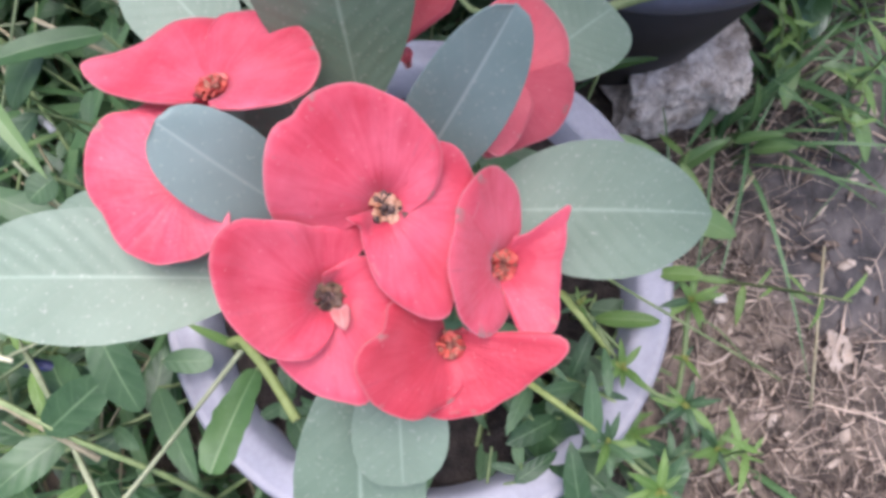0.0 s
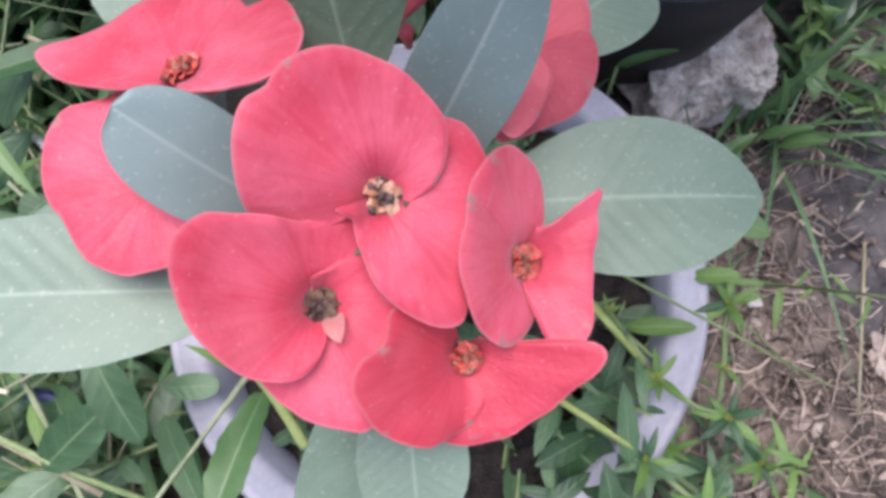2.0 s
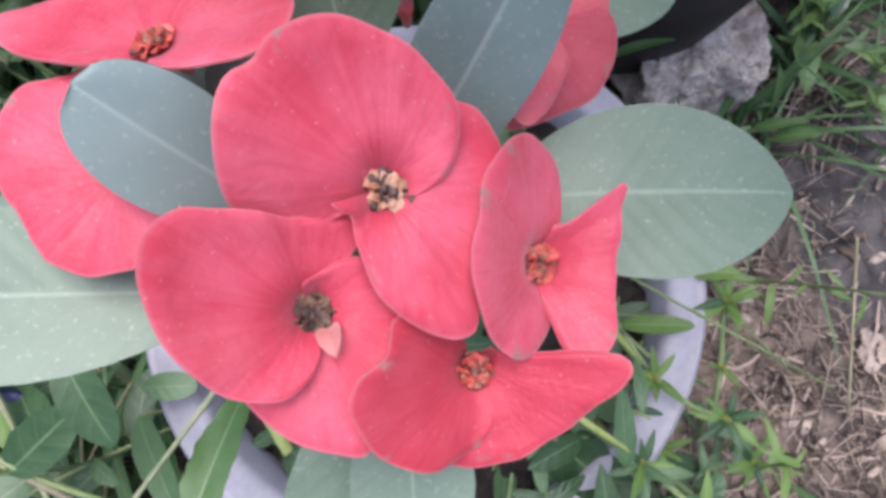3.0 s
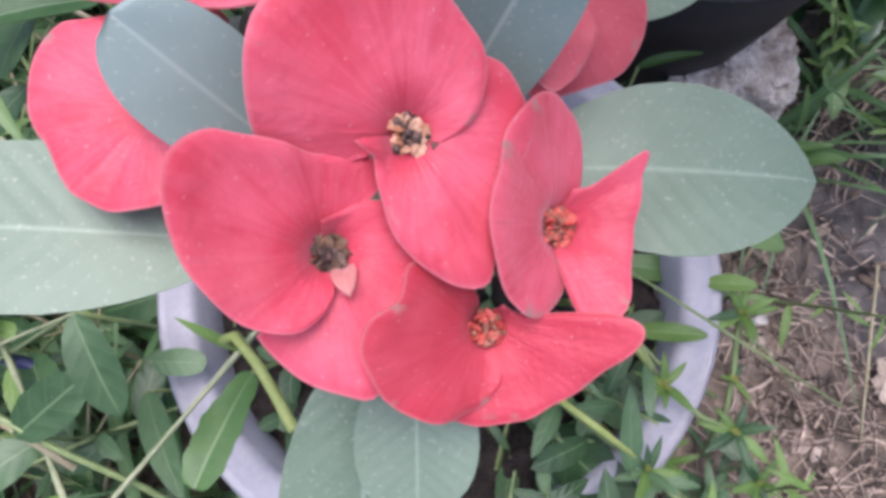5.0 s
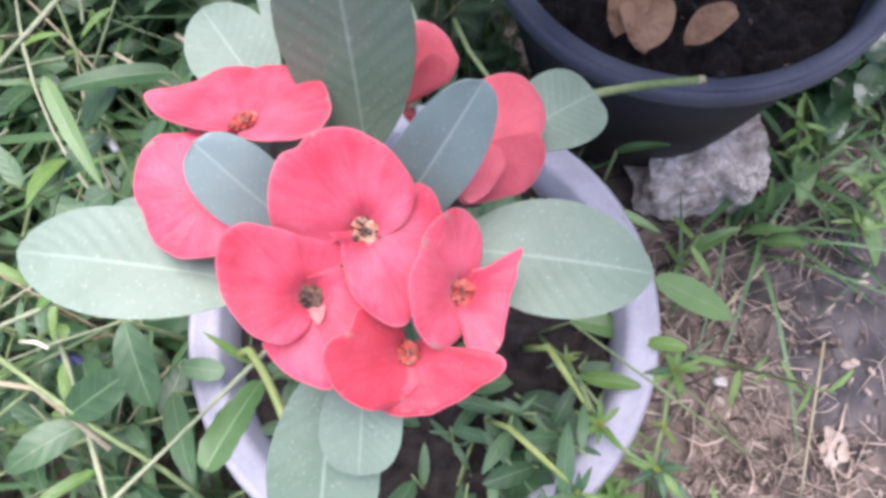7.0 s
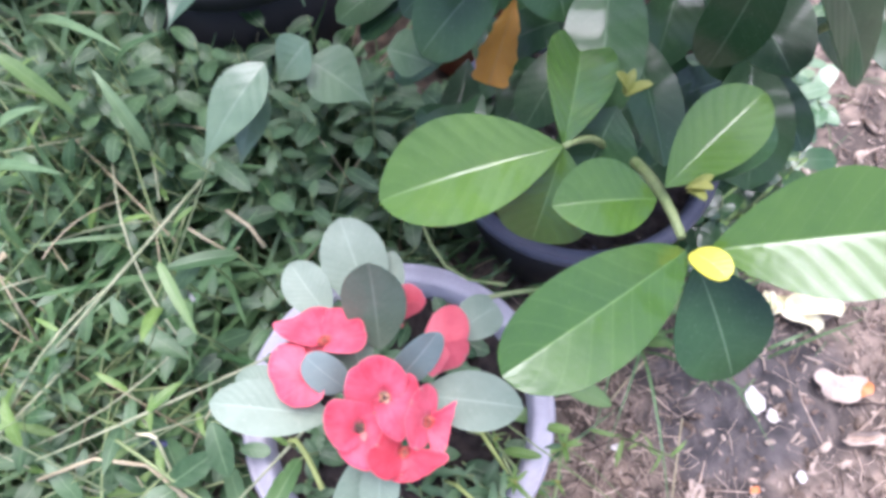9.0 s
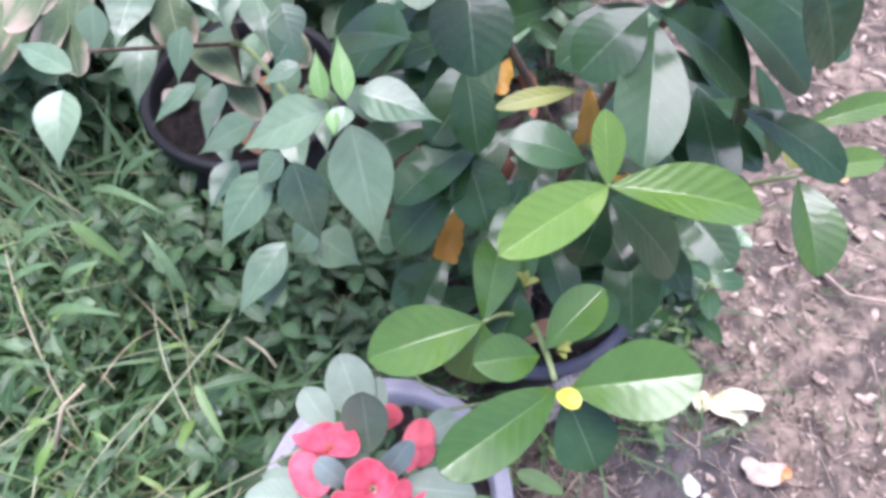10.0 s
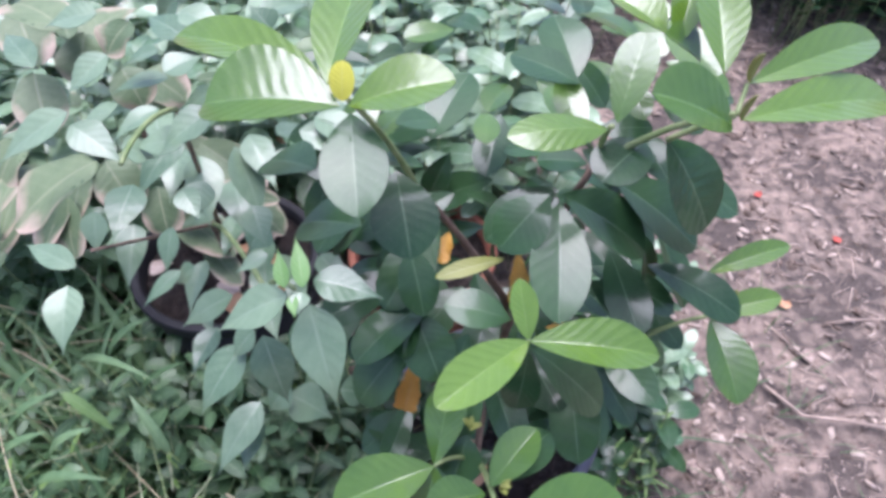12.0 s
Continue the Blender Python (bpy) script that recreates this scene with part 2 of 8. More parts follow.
M = {
    "succulent": leaf_material("succulent_leaf", (0.132, 0.195, 0.13), (0.24, 0.318, 0.232), (0.31, 0.40, 0.30), 0.5, 12, 0.07, 0.05, 0.30, rib=0.045, relief=0.16),
    "young_succulent": leaf_material("young_succulent_leaf", (0.15, 0.225, 0.205), (0.272, 0.355, 0.33), (0.39, 0.46, 0.43), 0.45, 9, 0.04, 0.05, 0.3, rib=0.06, relief=0.035),
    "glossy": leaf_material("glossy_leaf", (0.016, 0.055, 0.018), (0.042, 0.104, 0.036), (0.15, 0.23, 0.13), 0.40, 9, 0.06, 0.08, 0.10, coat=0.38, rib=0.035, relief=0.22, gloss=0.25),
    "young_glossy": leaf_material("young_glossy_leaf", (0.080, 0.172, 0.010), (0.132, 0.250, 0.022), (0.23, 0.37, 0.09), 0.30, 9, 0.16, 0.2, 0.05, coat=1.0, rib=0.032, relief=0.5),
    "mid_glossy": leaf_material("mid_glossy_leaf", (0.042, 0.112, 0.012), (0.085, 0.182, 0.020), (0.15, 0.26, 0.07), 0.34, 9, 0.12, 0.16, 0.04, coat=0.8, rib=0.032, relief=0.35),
    "yellow": leaf_material("yellow_leaf", (0.60, 0.60, 0.05), (0.74, 0.72, 0.10), (0.7, 0.7, 0.2), 0.4, 8, 0.1, 0.25, 0.05),
    "olive": leaf_material("olive_leaf", (0.20, 0.24, 0.05), (0.30, 0.32, 0.08), (0.4, 0.42, 0.2), 0.4, 8, 0.1, 0.15, 0.1),
    "orange": leaf_material("orange_leaf", (0.50, 0.24, 0.025), (0.66, 0.38, 0.06), (0.5, 0.3, 0.1), 0.5, 8, 0.1, 0.2, 0.1),
    "pointed": leaf_material("pointed_leaf", (0.085, 0.165, 0.085), (0.20, 0.30, 0.175), (0.25, 0.34, 0.23), 0.38, 7, 0.14, 0.12, 0.2, coat=0.35),
    "pointed_bright": leaf_material("pointed_bright_leaf", (0.10, 0.25, 0.05), (0.17, 0.32, 0.10), (0.30, 0.42, 0.2), 0.45, 7, 0.14, 0.15, 0.1),
    "scorched": leaf_material("scorched_leaf", (0.075, 0.130, 0.055), (0.17, 0.235, 0.115), (0.3, 0.33, 0.2), 0.55, 7, 0.15, 0.12, 0.25, edge=(0.50, 0.40, 0.30)),
    "weed": leaf_material("weed_leaf", (0.022, 0.066, 0.020), (0.116, 0.213, 0.092), (0.22, 0.33, 0.16), 0.42, 5, 0.12, 0.2, 0.08),
    "weed_bright": leaf_material("bright_weed_leaf", (0.085, 0.18, 0.028), (0.18, 0.30, 0.07), (0.34, 0.45, 0.2), 0.45, 5, 0.12, 0.2, 0.1),
    "grass": leaf_material("grass_blade", (0.034, 0.100, 0.028), (0.145, 0.265, 0.105), (0.30, 0.40, 0.24), 0.45, 1, 0.0, 0.25, 0.1),
    "grass_green": leaf_material("green_grass_blade", (0.075, 0.17, 0.045), (0.19, 0.31, 0.11), (0.26, 0.38, 0.17), 0.42, 1, 0.0, 0.22, 0.1),
    "undergrowth": leaf_material("undergrowth_leaf", (0.070, 0.165, 0.062), (0.25, 0.365, 0.215), (0.36, 0.46, 0.34), 0.38, 6, 0.1, 0.15, 0.15, coat=0.5),
    "broad_grass": leaf_material("broad_grass_blade", (0.070, 0.160, 0.055), (0.195, 0.32, 0.15), (0.30, 0.42, 0.22), 0.4, 1, 0.0, 0.25, 0.1),
    "straw": plain_material("straw", (0.048, 0.032, 0.024), (0.60, 0.475, 0.375), 0.8, 30, 300, 0.3, 0.0005, 0.24, 0.90, spread=0.95),
    "dry_stem": plain_material("dry_stem", (0.28, 0.24, 0.13), (0.45, 0.40, 0.26), 0.75, 50, 400, 0.4, 0.0006),
    "green_stem": plain_material("green_stem", (0.125, 0.195, 0.06), (0.255, 0.315, 0.135), 0.55, 50, 400, 0.3, 0.0005),
    "fresh_stem": plain_material("fresh_stem", (0.24, 0.31, 0.07), (0.40, 0.46, 0.15), 0.5, 50, 400, 0.3, 0.0004),
    "pale_stem": plain_material("pale_stem", (0.14, 0.19, 0.085), (0.34, 0.365, 0.22), 0.6, 50, 400, 0.3, 0.0005, spread=0.5),
    "wood_stem": plain_material("wood_stem", (0.09, 0.06, 0.045), (0.20, 0.14, 0.10), 0.8, 60, 300, 0.6, 0.0012),
    "thorn_stem": plain_material("thorn_stem", (0.14, 0.13, 0.11), (0.26, 0.24, 0.20), 0.8, 60, 300, 0.6, 0.0012),
    "dead_leaf": plain_material("dead_leaf", (0.32, 0.155, 0.075), (0.60, 0.36, 0.20), 0.7, 50, 260, 0.5, 0.001),
    "pale_dead_leaf": plain_material("pale_dead_leaf", (0.34, 0.27, 0.215), (0.54, 0.455, 0.38), 0.8, 50, 260, 0.5, 0.001),
    "chips": plain_material("pale_chips", (0.17, 0.118, 0.09), (0.42, 0.335, 0.275), 0.8, 50, 260, 0.5, 0.001, spread=0.5),
    "lilac_plastic": plain_material("lilac_grey_plastic", (0.28, 0.275, 0.298), (0.43, 0.422, 0.460), 0.55, 25, 300, 0.25, 0.0006, 0.3, 0.7),
    "black_plastic": plain_material("black_plastic", (0.006, 0.006, 0.007), (0.015, 0.015, 0.017), 0.6, 20, 250, 0.15, 0.0006, 0.3, 0.7),
    # black rim plastic, coloured lighter and bluish for the sky reflected in it
    "rim_plastic": plain_material("sky_lit_black_plastic", (0.05, 0.054, 0.075), (0.10, 0.107, 0.14), 0.45, 20, 250, 0.15, 0.0006, 0.3, 0.7),
    "soil": plain_material("potting_soil", (0.009, 0.007, 0.006), (0.055, 0.041, 0.034), 0.95, 90, 500, 1.0, 0.006),
    "concrete": plain_material("crumbly_concrete", (0.34, 0.285, 0.235), (0.80, 0.735, 0.65), 0.95, 75, 420, 0.7, 0.002, 0.34, 0.62),
    "terracotta": plain_material("terracotta", (0.26, 0.09, 0.055), (0.38, 0.15, 0.09), 0.8, 30, 260, 0.4, 0.001),
    "white_scrap": plain_material("white_scrap", (0.44, 0.41, 0.37), (0.70, 0.67, 0.62), 0.7, 60, 300, 0.4, 0.001),
    "cream_petal": plain_material("cream_petal", (0.62, 0.57, 0.30), (0.85, 0.82, 0.60), 0.6, 60, 300, 0.4, 0.001),
    "red_petal": plain_material("red_petal", (0.42, 0.06, 0.04), (0.58, 0.12, 0.08), 0.6, 60, 300, 0.3, 0.0006),
    "orange_scrap": plain_material("orange_scrap", (0.60, 0.20, 0.06), (0.75, 0.30, 0.12), 0.6, 60, 300, 0.3, 0.0006),
    "nectar": plain_material("nectar_lobes", (0.46, 0.045, 0.04), (0.66, 0.14, 0.10), 0.45, 300, 900, 0.3, 0.0003),
    "gold_nectar": plain_material("gold_nectar_lobes", (0.40, 0.15, 0.07), (0.68, 0.42, 0.28), 0.45, 300, 900, 0.3, 0.0003),
    "red_stamen": plain_material("reddish_stamens", (0.16, 0.045, 0.035), (0.48, 0.20, 0.13), 0.7, 300, 900, 0.3, 0.0003),
    "stamen": plain_material("dried_stamens", (0.035, 0.020, 0.018), (0.15, 0.09, 0.075), 0.8, 300, 900, 0.3, 0.0003),
    "brown_nectar": plain_material("withered_nectar_lobes", (0.05, 0.028, 0.022), (0.21, 0.13, 0.075), 0.6, 300, 900, 0.3, 0.0003),
    "litter": plain_material("leaf_litter", (0.13, 0.095, 0.070), (0.47, 0.385, 0.31), 0.85, 40, 260, 0.5, 0.001, spread=0.6),
    "navy_scrap": plain_material("navy_scrap", (0.015, 0.018, 0.06), (0.03, 0.035, 0.11), 0.5, 60, 300, 0.3, 0.0006),
    "bract": bract_material("red_bract", (0.70, 0.066, 0.110), (0.87, 0.170, 0.245)),
    # darker copy of red_bract: the front flower's shade put into its colour
    "bract_shaded": bract_material("shaded_red_bract", (0.58, 0.036, 0.060), (0.73, 0.088, 0.130), 0.15, 0.3),
    "bract_pale": bract_material("pale_red_bract", (0.66, 0.22, 0.20), (0.80, 0.40, 0.36)),
    "bract_back": bract_material("dull_red_bract", (0.66, 0.10, 0.13), (0.78, 0.17, 0.20)),
}


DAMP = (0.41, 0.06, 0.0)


def ground_material():
    mat, tree, bsdf = nodes_of("bare_soil")
    big, mid, fine = noise_of(tree, 6, 5), noise_of(tree, 34, 6), noise_of(tree, 420, 3)
    tone = math_node(tree, "ADD", math_node(tree, "MULTIPLY", big, 0.45), math_node(tree, "MULTIPLY", mid, 0.55))
    col = mix(tree, ramp(tree, tone, 0.44, 0.62), (0.078, 0.063, 0.053), (0.335, 0.262, 0.205))
    col = mix(tree, math_node(tree, "MULTIPLY", ramp(tree, fine, 0.55, 0.72), 0.4), col, (0.34, 0.285, 0.23))
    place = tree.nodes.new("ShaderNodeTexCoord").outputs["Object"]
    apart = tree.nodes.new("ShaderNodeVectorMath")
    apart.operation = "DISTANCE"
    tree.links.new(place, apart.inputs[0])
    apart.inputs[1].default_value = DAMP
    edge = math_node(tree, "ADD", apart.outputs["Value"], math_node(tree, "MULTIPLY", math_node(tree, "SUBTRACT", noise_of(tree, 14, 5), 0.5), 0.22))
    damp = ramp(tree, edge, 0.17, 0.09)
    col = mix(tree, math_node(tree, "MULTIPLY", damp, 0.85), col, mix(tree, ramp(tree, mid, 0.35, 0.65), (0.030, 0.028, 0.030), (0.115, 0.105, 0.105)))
    tree.links.new(col, bsdf.inputs["Base Color"])
    tree.links.new(math_node(tree, "SUBTRACT", 0.95, math_node(tree, "MULTIPLY", damp, 0.25)), bsdf.inputs["Roughness"])
    bump(tree, bsdf, math_node(tree, "ADD", mid, math_node(tree, "MULTIPLY", fine, 0.6)), 0.9, 0.006)
    return mat


# ---- building helpers ----
def mesh_of(name, verts, faces, material, uvs=None, smooth=True):
    me = bpy.data.meshes.new(name)
    me.from_pydata([tuple(v) for v in verts], [], faces)
    if uvs is not None:
        layer = me.uv_layers.new(name="UVMap")
        flat = np.array([uvs[i] for f in faces for i in f], dtype=np.float32).ravel()
        layer.data.foreach_set("uv", flat)
    me.polygons.foreach_set("use_smooth", [smooth] * len(faces))
    me.materials.append(M[material] if isinstance(material, str) else material)
    me.update()
    return me


def part(name, data, parent, label=""):
    """Links a mesh as one part under a thing or under a part."""
    ob = new(name, data)
    ob.parent = parent
    if label:
        ob["label"] = label
    return ob


def thing(name, at, label, category, group=""):
    """An empty at the thing's base; parts keep world coordinates by hanging under it with an offset."""
    ob = new(name)
    ob.location = at
    ob.empty_display_size = 0.05
    return tagged(ob, label, category, group)


def local(parent, p):
    """A world place in a thing's own space."""
    base = parent.location if parent.parent is None else parent.location + parent.parent.location
    return Vector(p) - base


def bent_path(a, b, sag, count, side=None):
    a, b = Vector(a), Vector(b)
    bow = Vector(side) if side else Vector((0, 0, 1))
    return [a.lerp(b, i / (count - 1)) + bow * sag * 4 * (i / (count - 1)) * (1 - i / (count - 1)) for i in range(count)]


def tube_data(points, radii, sides=7):
    verts, faces = [], []
    for i, p in enumerate(points):
        d = (points[min(i + 1, len(points) - 1)] - points[max(i - 1, 0)]).normalized()
        u = d.cross(Vector((0.3, 0.9, 0.1))).normalized()
        v = d.cross(u)
        r = radii[i] if isinstance(radii, (list, tuple)) else radii
        verts += [p + r * (math.cos(2 * math.pi * k / sides) * u + math.sin(2 * math.pi * k / sides) * v) for k in range(sides)]
    for i in range(len(points) - 1):
        for k in range(sides):
            a, b = i * sides + k, i * sides + (k + 1) % sides
            faces.append((a, b, b + sides, a + sides))
    faces.append(tuple(range(sides))[::-1])
    faces.append(tuple(range(len(verts) - sides, len(verts))))
    return verts, faces


def tube(name, parent, points, radii, material, label="", sides=7):
    pts = [local(parent, p) for p in points]
    v, f = tube_data(pts, radii, sides)
    return part(name, mesh_of(name, v, f, material), parent, label)


def leaf_data(base, tip, width, face=(0, 0, 1), shape=(0.9, 0.5), arch=0.05, fold=0.15, ripple=0.0, ribs=0.0, thick=0.0005, n=14, m=4, twist=0.0, curl=0.0, teeth=0.0):
    """A leaf from base to tip: an outline from two powers, arched along its length and folded along its midrib, with thickness."""
    base, tip = Vector(base), Vector(tip)
    axis = tip - base
    length = axis.length
    d = axis / length
    nrm = Vector(face)
    nrm = (nrm - d * nrm.dot(d)).normalized()
    a, b = shape
    peak = (a / (a + b)) ** a * (b / (a + b)) ** b
    verts, uvs = [], []
    for i in range(n + 1):
        u = i / n
        t = 0.5 - 0.5 * math.cos(math.pi * u) if i else 0.0
        t = 0.35 * u + 0.65 * t
        half = max(width / 2 * (t**a * (1 - t) ** b) / peak, width * 0.015)
        half *= 1 + teeth * (0.5 * math.sin(t * 17 + base[0] * 400) + 0.35 * math.sin(t * 41 + base[1] * 300))
        rot = Matrix.Rotation(twist * (t - 0.4), 3, d)
        n2 = rot @ nrm
        side = d.cross(n2)
        centre = base + d * length * t + nrm * length * (arch * 4 * t * (1 - t) - curl * t**3)
        for j in range(-m, m + 1):
            s = math.copysign((abs(j) / m) ** 1.7, j)
            lift = fold * abs(s) ** 1.08 * half + ripple * width * math.sin(t * 9 + s * 2.0) * s * s
            if ribs and n > 20:
                lift += ribs * width * (abs(math.sin(math.pi * ((t - abs(s) * 0.225) * 9 - 0.25))) ** 0.8 - 0.6) * min(1.0, 3 * abs(s)) * (1 - abs(s) ** 2) * math.sin(math.pi * t) ** 0.5
            verts.append(centre + side * half * s + n2 * lift)
            uvs.append((t, 0.5 + 0.5 * s))
    w = 2 * m + 1
    top = len(verts)
    faces = []
    for i in range(n):
        for j in range(w - 1):
            k = i * w + j
            faces.append((k, k + 1, k + w + 1, k + w))
    if thick:
        verts += [v - nrm * thick for v in verts]
        uvs += uvs
        faces += [tuple(top + k for k in reversed(f)) for f in faces]
        ring = [i * w for i in range(n + 1)] + [n * w + j for j in range(1, w)] + [i * w + w - 1 for i in range(n - 1, -1, -1)] + [j for j in range(w - 2, 0, -1)]
        side, c = len(verts), len(ring)
        verts += [verts[k] for k in ring] + [verts[top + k] for k in ring]
        uvs += [uvs[k] for k in ring] * 2
        faces += [(side + k, side + (k + 1) % c, side + c + (k + 1) % c, side + c + k) for k in range(c)]
    return verts, faces, uvs


def leaf(parent, base, tip, width, material, label="", name="leaf", **shape):
    v, f, uv = leaf_data(local(parent, base), local(parent, tip), width, **shape)
    return part(name, mesh_of(name, v, f, material, uv), parent, label)


def bract_height(r, deg, ends, size, lean, cup, rise, depth, fold):
    """The lift of a bract over the flower's plane, at r from its centre: a lean towards its middle, cupping, ends that overlap the next one, folds and a funnel."""
    mid = (ends[0] + ends[1]) / 2
    u = (deg - ends[0]) / (ends[1] - ends[0])
    z = lean * r * math.cos(radians(deg - mid)) + cup * r * r / size
    z += r * (rise[0] * math.exp(-((u / 0.14) ** 2)) + rise[1] * math.exp(-(((1 - u) / 0.14) ** 2)))
    for at, slope, width in fold:
        z += slope * r * r / size * math.exp(-(((deg - at) / width) ** 2))
    return z - depth * math.exp(-((r / 0.0045) ** 2))


def outline_at(outline, deg):
    """The reach of a bract at an angle, eased between the (degrees, millimetres) pairs of its outline."""
    k = 0
    while k < len(outline) - 2 and deg > outline[k + 1][0]:
        k += 1
    (a, p), (b, q) = outline[k], outline[k + 1]
    before, after = outline[max(k - 1, 0)], outline[min(k + 2, len(outline) - 1)]
    t, gap = (deg - a) / (b - a), b - a
    m0 = (q - before[1]) / (b - before[0]) * gap
    m1 = (after[1] - p) / (after[0] - a) * gap
    m0, m1 = (max(-3 * abs(q - p) - 1, min(3 * abs(q - p) + 1, m)) for m in (m0, m1))
    h = t * t * (3 - 2 * t)
    return (p + (q - p) * h + m0 * t * (1 - t) ** 2 - m1 * t * t * (1 - t)) * 0.001


def flower_axes(facing):
    n = Vector(facing).normalized()
    u = Vector((0, 1, 0)).cross(n).normalized()
    return u, n.cross(u), n


def bract(parent, centre, facing, outline, lean=0.0, cup=0.1, rise=(0.0, 0.0), depth=0.003, fold=(), curl=-0.03, rip=0.012, material="bract", label=""):
    """A rounded bract round the flower's centre, in the plane that faces a given way: its outline as (degrees, millimetres), and the lift above."""
    rings, sectors, thick = 16, 72, 0.0005
    u, v, n = flower_axes(facing)
    c = local(parent, centre)
    size = max(mm for _, mm in outline) * 0.001
    ends = (outline[0][0], outline[-1][0])
    seed = centre[0] * 311 + centre[1] * 173 + ends[0]
    verts, uvs = [], []
    for s in range(sectors + 1):
        deg = ends[0] + (ends[1] - ends[0]) * s / sectors
        th = radians(deg)
        reach = outline_at(outline, deg) * (1 + 0.006 * math.sin(11 * th + seed))
        out = u * math.cos(th) + v * math.sin(th)
        for k in range(rings + 1):
            q = (k / rings) ** 0.85
            r = q * reach
            z = bract_height(r, deg, ends, size, lean, cup, rise, depth, fold)
            z += rip * size * q * q * (math.sin(5 * th + seed) + 0.6 * math.sin(9 * th - 2 * seed + 3 * q))
            z += rip * size * 1.6 * q * noise.noise((math.cos(th) * q * 2.2 + seed, math.sin(th) * q * 2.2, seed))
            z += curl * size * max(0.0, (q - 0.86) / 0.14) ** 2
            verts.append(c + out * r + n * z)
            uvs.append((deg / 240.0 % 3.0, q))
    top, w = len(verts), rings + 1
    faces = [(s * w + k, s * w + k + 1, (s + 1) * w + k + 1, (s + 1) * w + k) for s in range(sectors) for k in range(rings)]
    verts += [p - n * thick for p in verts]
    uvs += uvs
    faces += [tuple(top + k for k in reversed(f)) for f in faces]
    rim = [k for k in range(w)] + [s * w + rings for s in range(1, sectors + 1)] + [sectors * w + k for k in range(rings - 1, -1, -1)]
    side, c = len(verts), len(rim)
    verts += [verts[k] for k in rim] + [verts[top + k] for k in rim]
    uvs += [uvs[k] for k in rim] * 2
    faces += [(side + k + 1, side + k, side + c + k, side + c + k + 1) for k in range(c - 1)]
    return part("bract", mesh_of("bract", verts, faces, material, uvs), parent, label)


def cyathium(parent, centre, radius, lobes, dark, facing):
    """The true flower between two bracts: a ring of small lobes round a tuft of dried stamens."""
    rng = random.Random(int(abs(centre[0]) * 1e5))
    rot = Matrix(flower_axes(facing)).transposed()
    verts, faces, tv, tf = [], [], [], []
    c = local(parent, centre)
    for k in range(19):
        outer = k < 11
        th = 2 * math.pi * (k / 11 if outer else k / 8 + 0.06) + rng.uniform(-0.25, 0.25)
        out = Vector((math.cos(th), math.sin(th), 0))
        near, far = (0.5, rng.uniform(0.66, 1.02)) if outer else (0.30, rng.uniform(0.56, 0.68))
        a, b = c + rot @ (out * radius * near - Vector((0, 0, 0.0012))), c + rot @ (out * radius * far + Vector((0, 0, rng.uniform(-0.0003, 0.0012) + (0 if outer else 0.0012))))
        v, f, _ = leaf_data(a, b, radius * (0.72 if outer else 0.5) * rng.uniform(0.55, 1.15), face=rot @ Vector((rng.uniform(-0.5, 0.5), rng.uniform(-0.5, 0.5), 1)), shape=(0.45, 0.25), arch=rng.uniform(0.1, 0.5), fold=rng.uniform(0.1, 0.7), ripple=0.08, n=6, m=2, thick=0.0003)
        faces += [tuple(i + len(verts) for i in q) for q in f]
        verts += v
    for k in range(44):
        th, q = rng.uniform(0, 6.28), rng.uniform(0, 0.5)
        a = c + rot @ (Vector((math.cos(th), math.sin(th), 0)) * radius * q - Vector((0, 0, 0.002)))
        b = a + rot @ Vector((rng.uniform(-1, 1) * radius * 0.5, rng.uniform(-1, 1) * radius * 0.5, rng.uniform(0.002, 0.0036)))
        v, f = tube_data([a, a.lerp(b, 0.5) + Vector((0.0003, 0, 0)), b], [0.0003, 0.0004, rng.uniform(0.0004, 0.0008)], 5)
        tf += [tuple(i + len(tv) for i in q2) for q2 in f]
        tv += v
    ring = part("nectar_ring", mesh_of("nectar_ring", verts, faces, lobes), parent)
    part("stamen_tuft", mesh_of("stamen_tuft", tv, tf, dark), parent)
    return ring


def lathe(name, profile, parent, material, label="", sides=72, wobble=0.0):
    """A turned part from (radius, height) pairs, closed where the profile ends on the axis."""
    verts, faces = [], []
    for r, z in profile:
        for k in range(sides):
            th = 2 * math.pi * k / sides
            q = r * (1 + wobble * math.sin(5 * th + z * 40))
            verts.append((q * math.cos(th), q * math.sin(th), z))
    for i in range(len(profile) - 1):
        for k in range(sides):
            a, b = i * sides + k, i * sides + (k + 1) % sides
            faces.append((a, b, b + sides, a + sides))
    if profile[-1][0] < 0.01:
        faces.append(tuple(range(len(verts) - sides, len(verts))))
    if profile[0][0] < 0.01:
        faces.append(tuple(range(sides))[::-1])
    return part(name, mesh_of(name, verts, faces, material), parent, label)


def soil_disc(parent, radius, z, seed):
    """A lumpy bed of potting soil."""
    rings, sides = 40, 110
    verts, faces = [(0, 0, z)], []
    for i in range(1, rings + 1):
        for k in range(sides):
            th, r = 2 * math.pi * k / sides, radius * i / rings
            x, y = r * math.cos(th), r * math.sin(th)
            h = 0.012 * noise.noise((x * 40 + seed, y * 40, 0)) + 0.010 * noise.noise((x * 110, y * 110 + seed, 3))
            verts.append((x, y, z + h * (1 if i < rings else 0)))
    faces += [(0, 1 + k, 1 + (k + 1) % sides) for k in range(sides)]
    for i in range(rings - 1):
        for k in range(sides):
            a, b = 1 + i * sides + k, 1 + i * sides + (k + 1) % sides
            faces.append((a, a + sides, b + sides, b))
    return part("soil", mesh_of("soil", verts, faces, "soil"), parent, "dark lumpy potting soil")


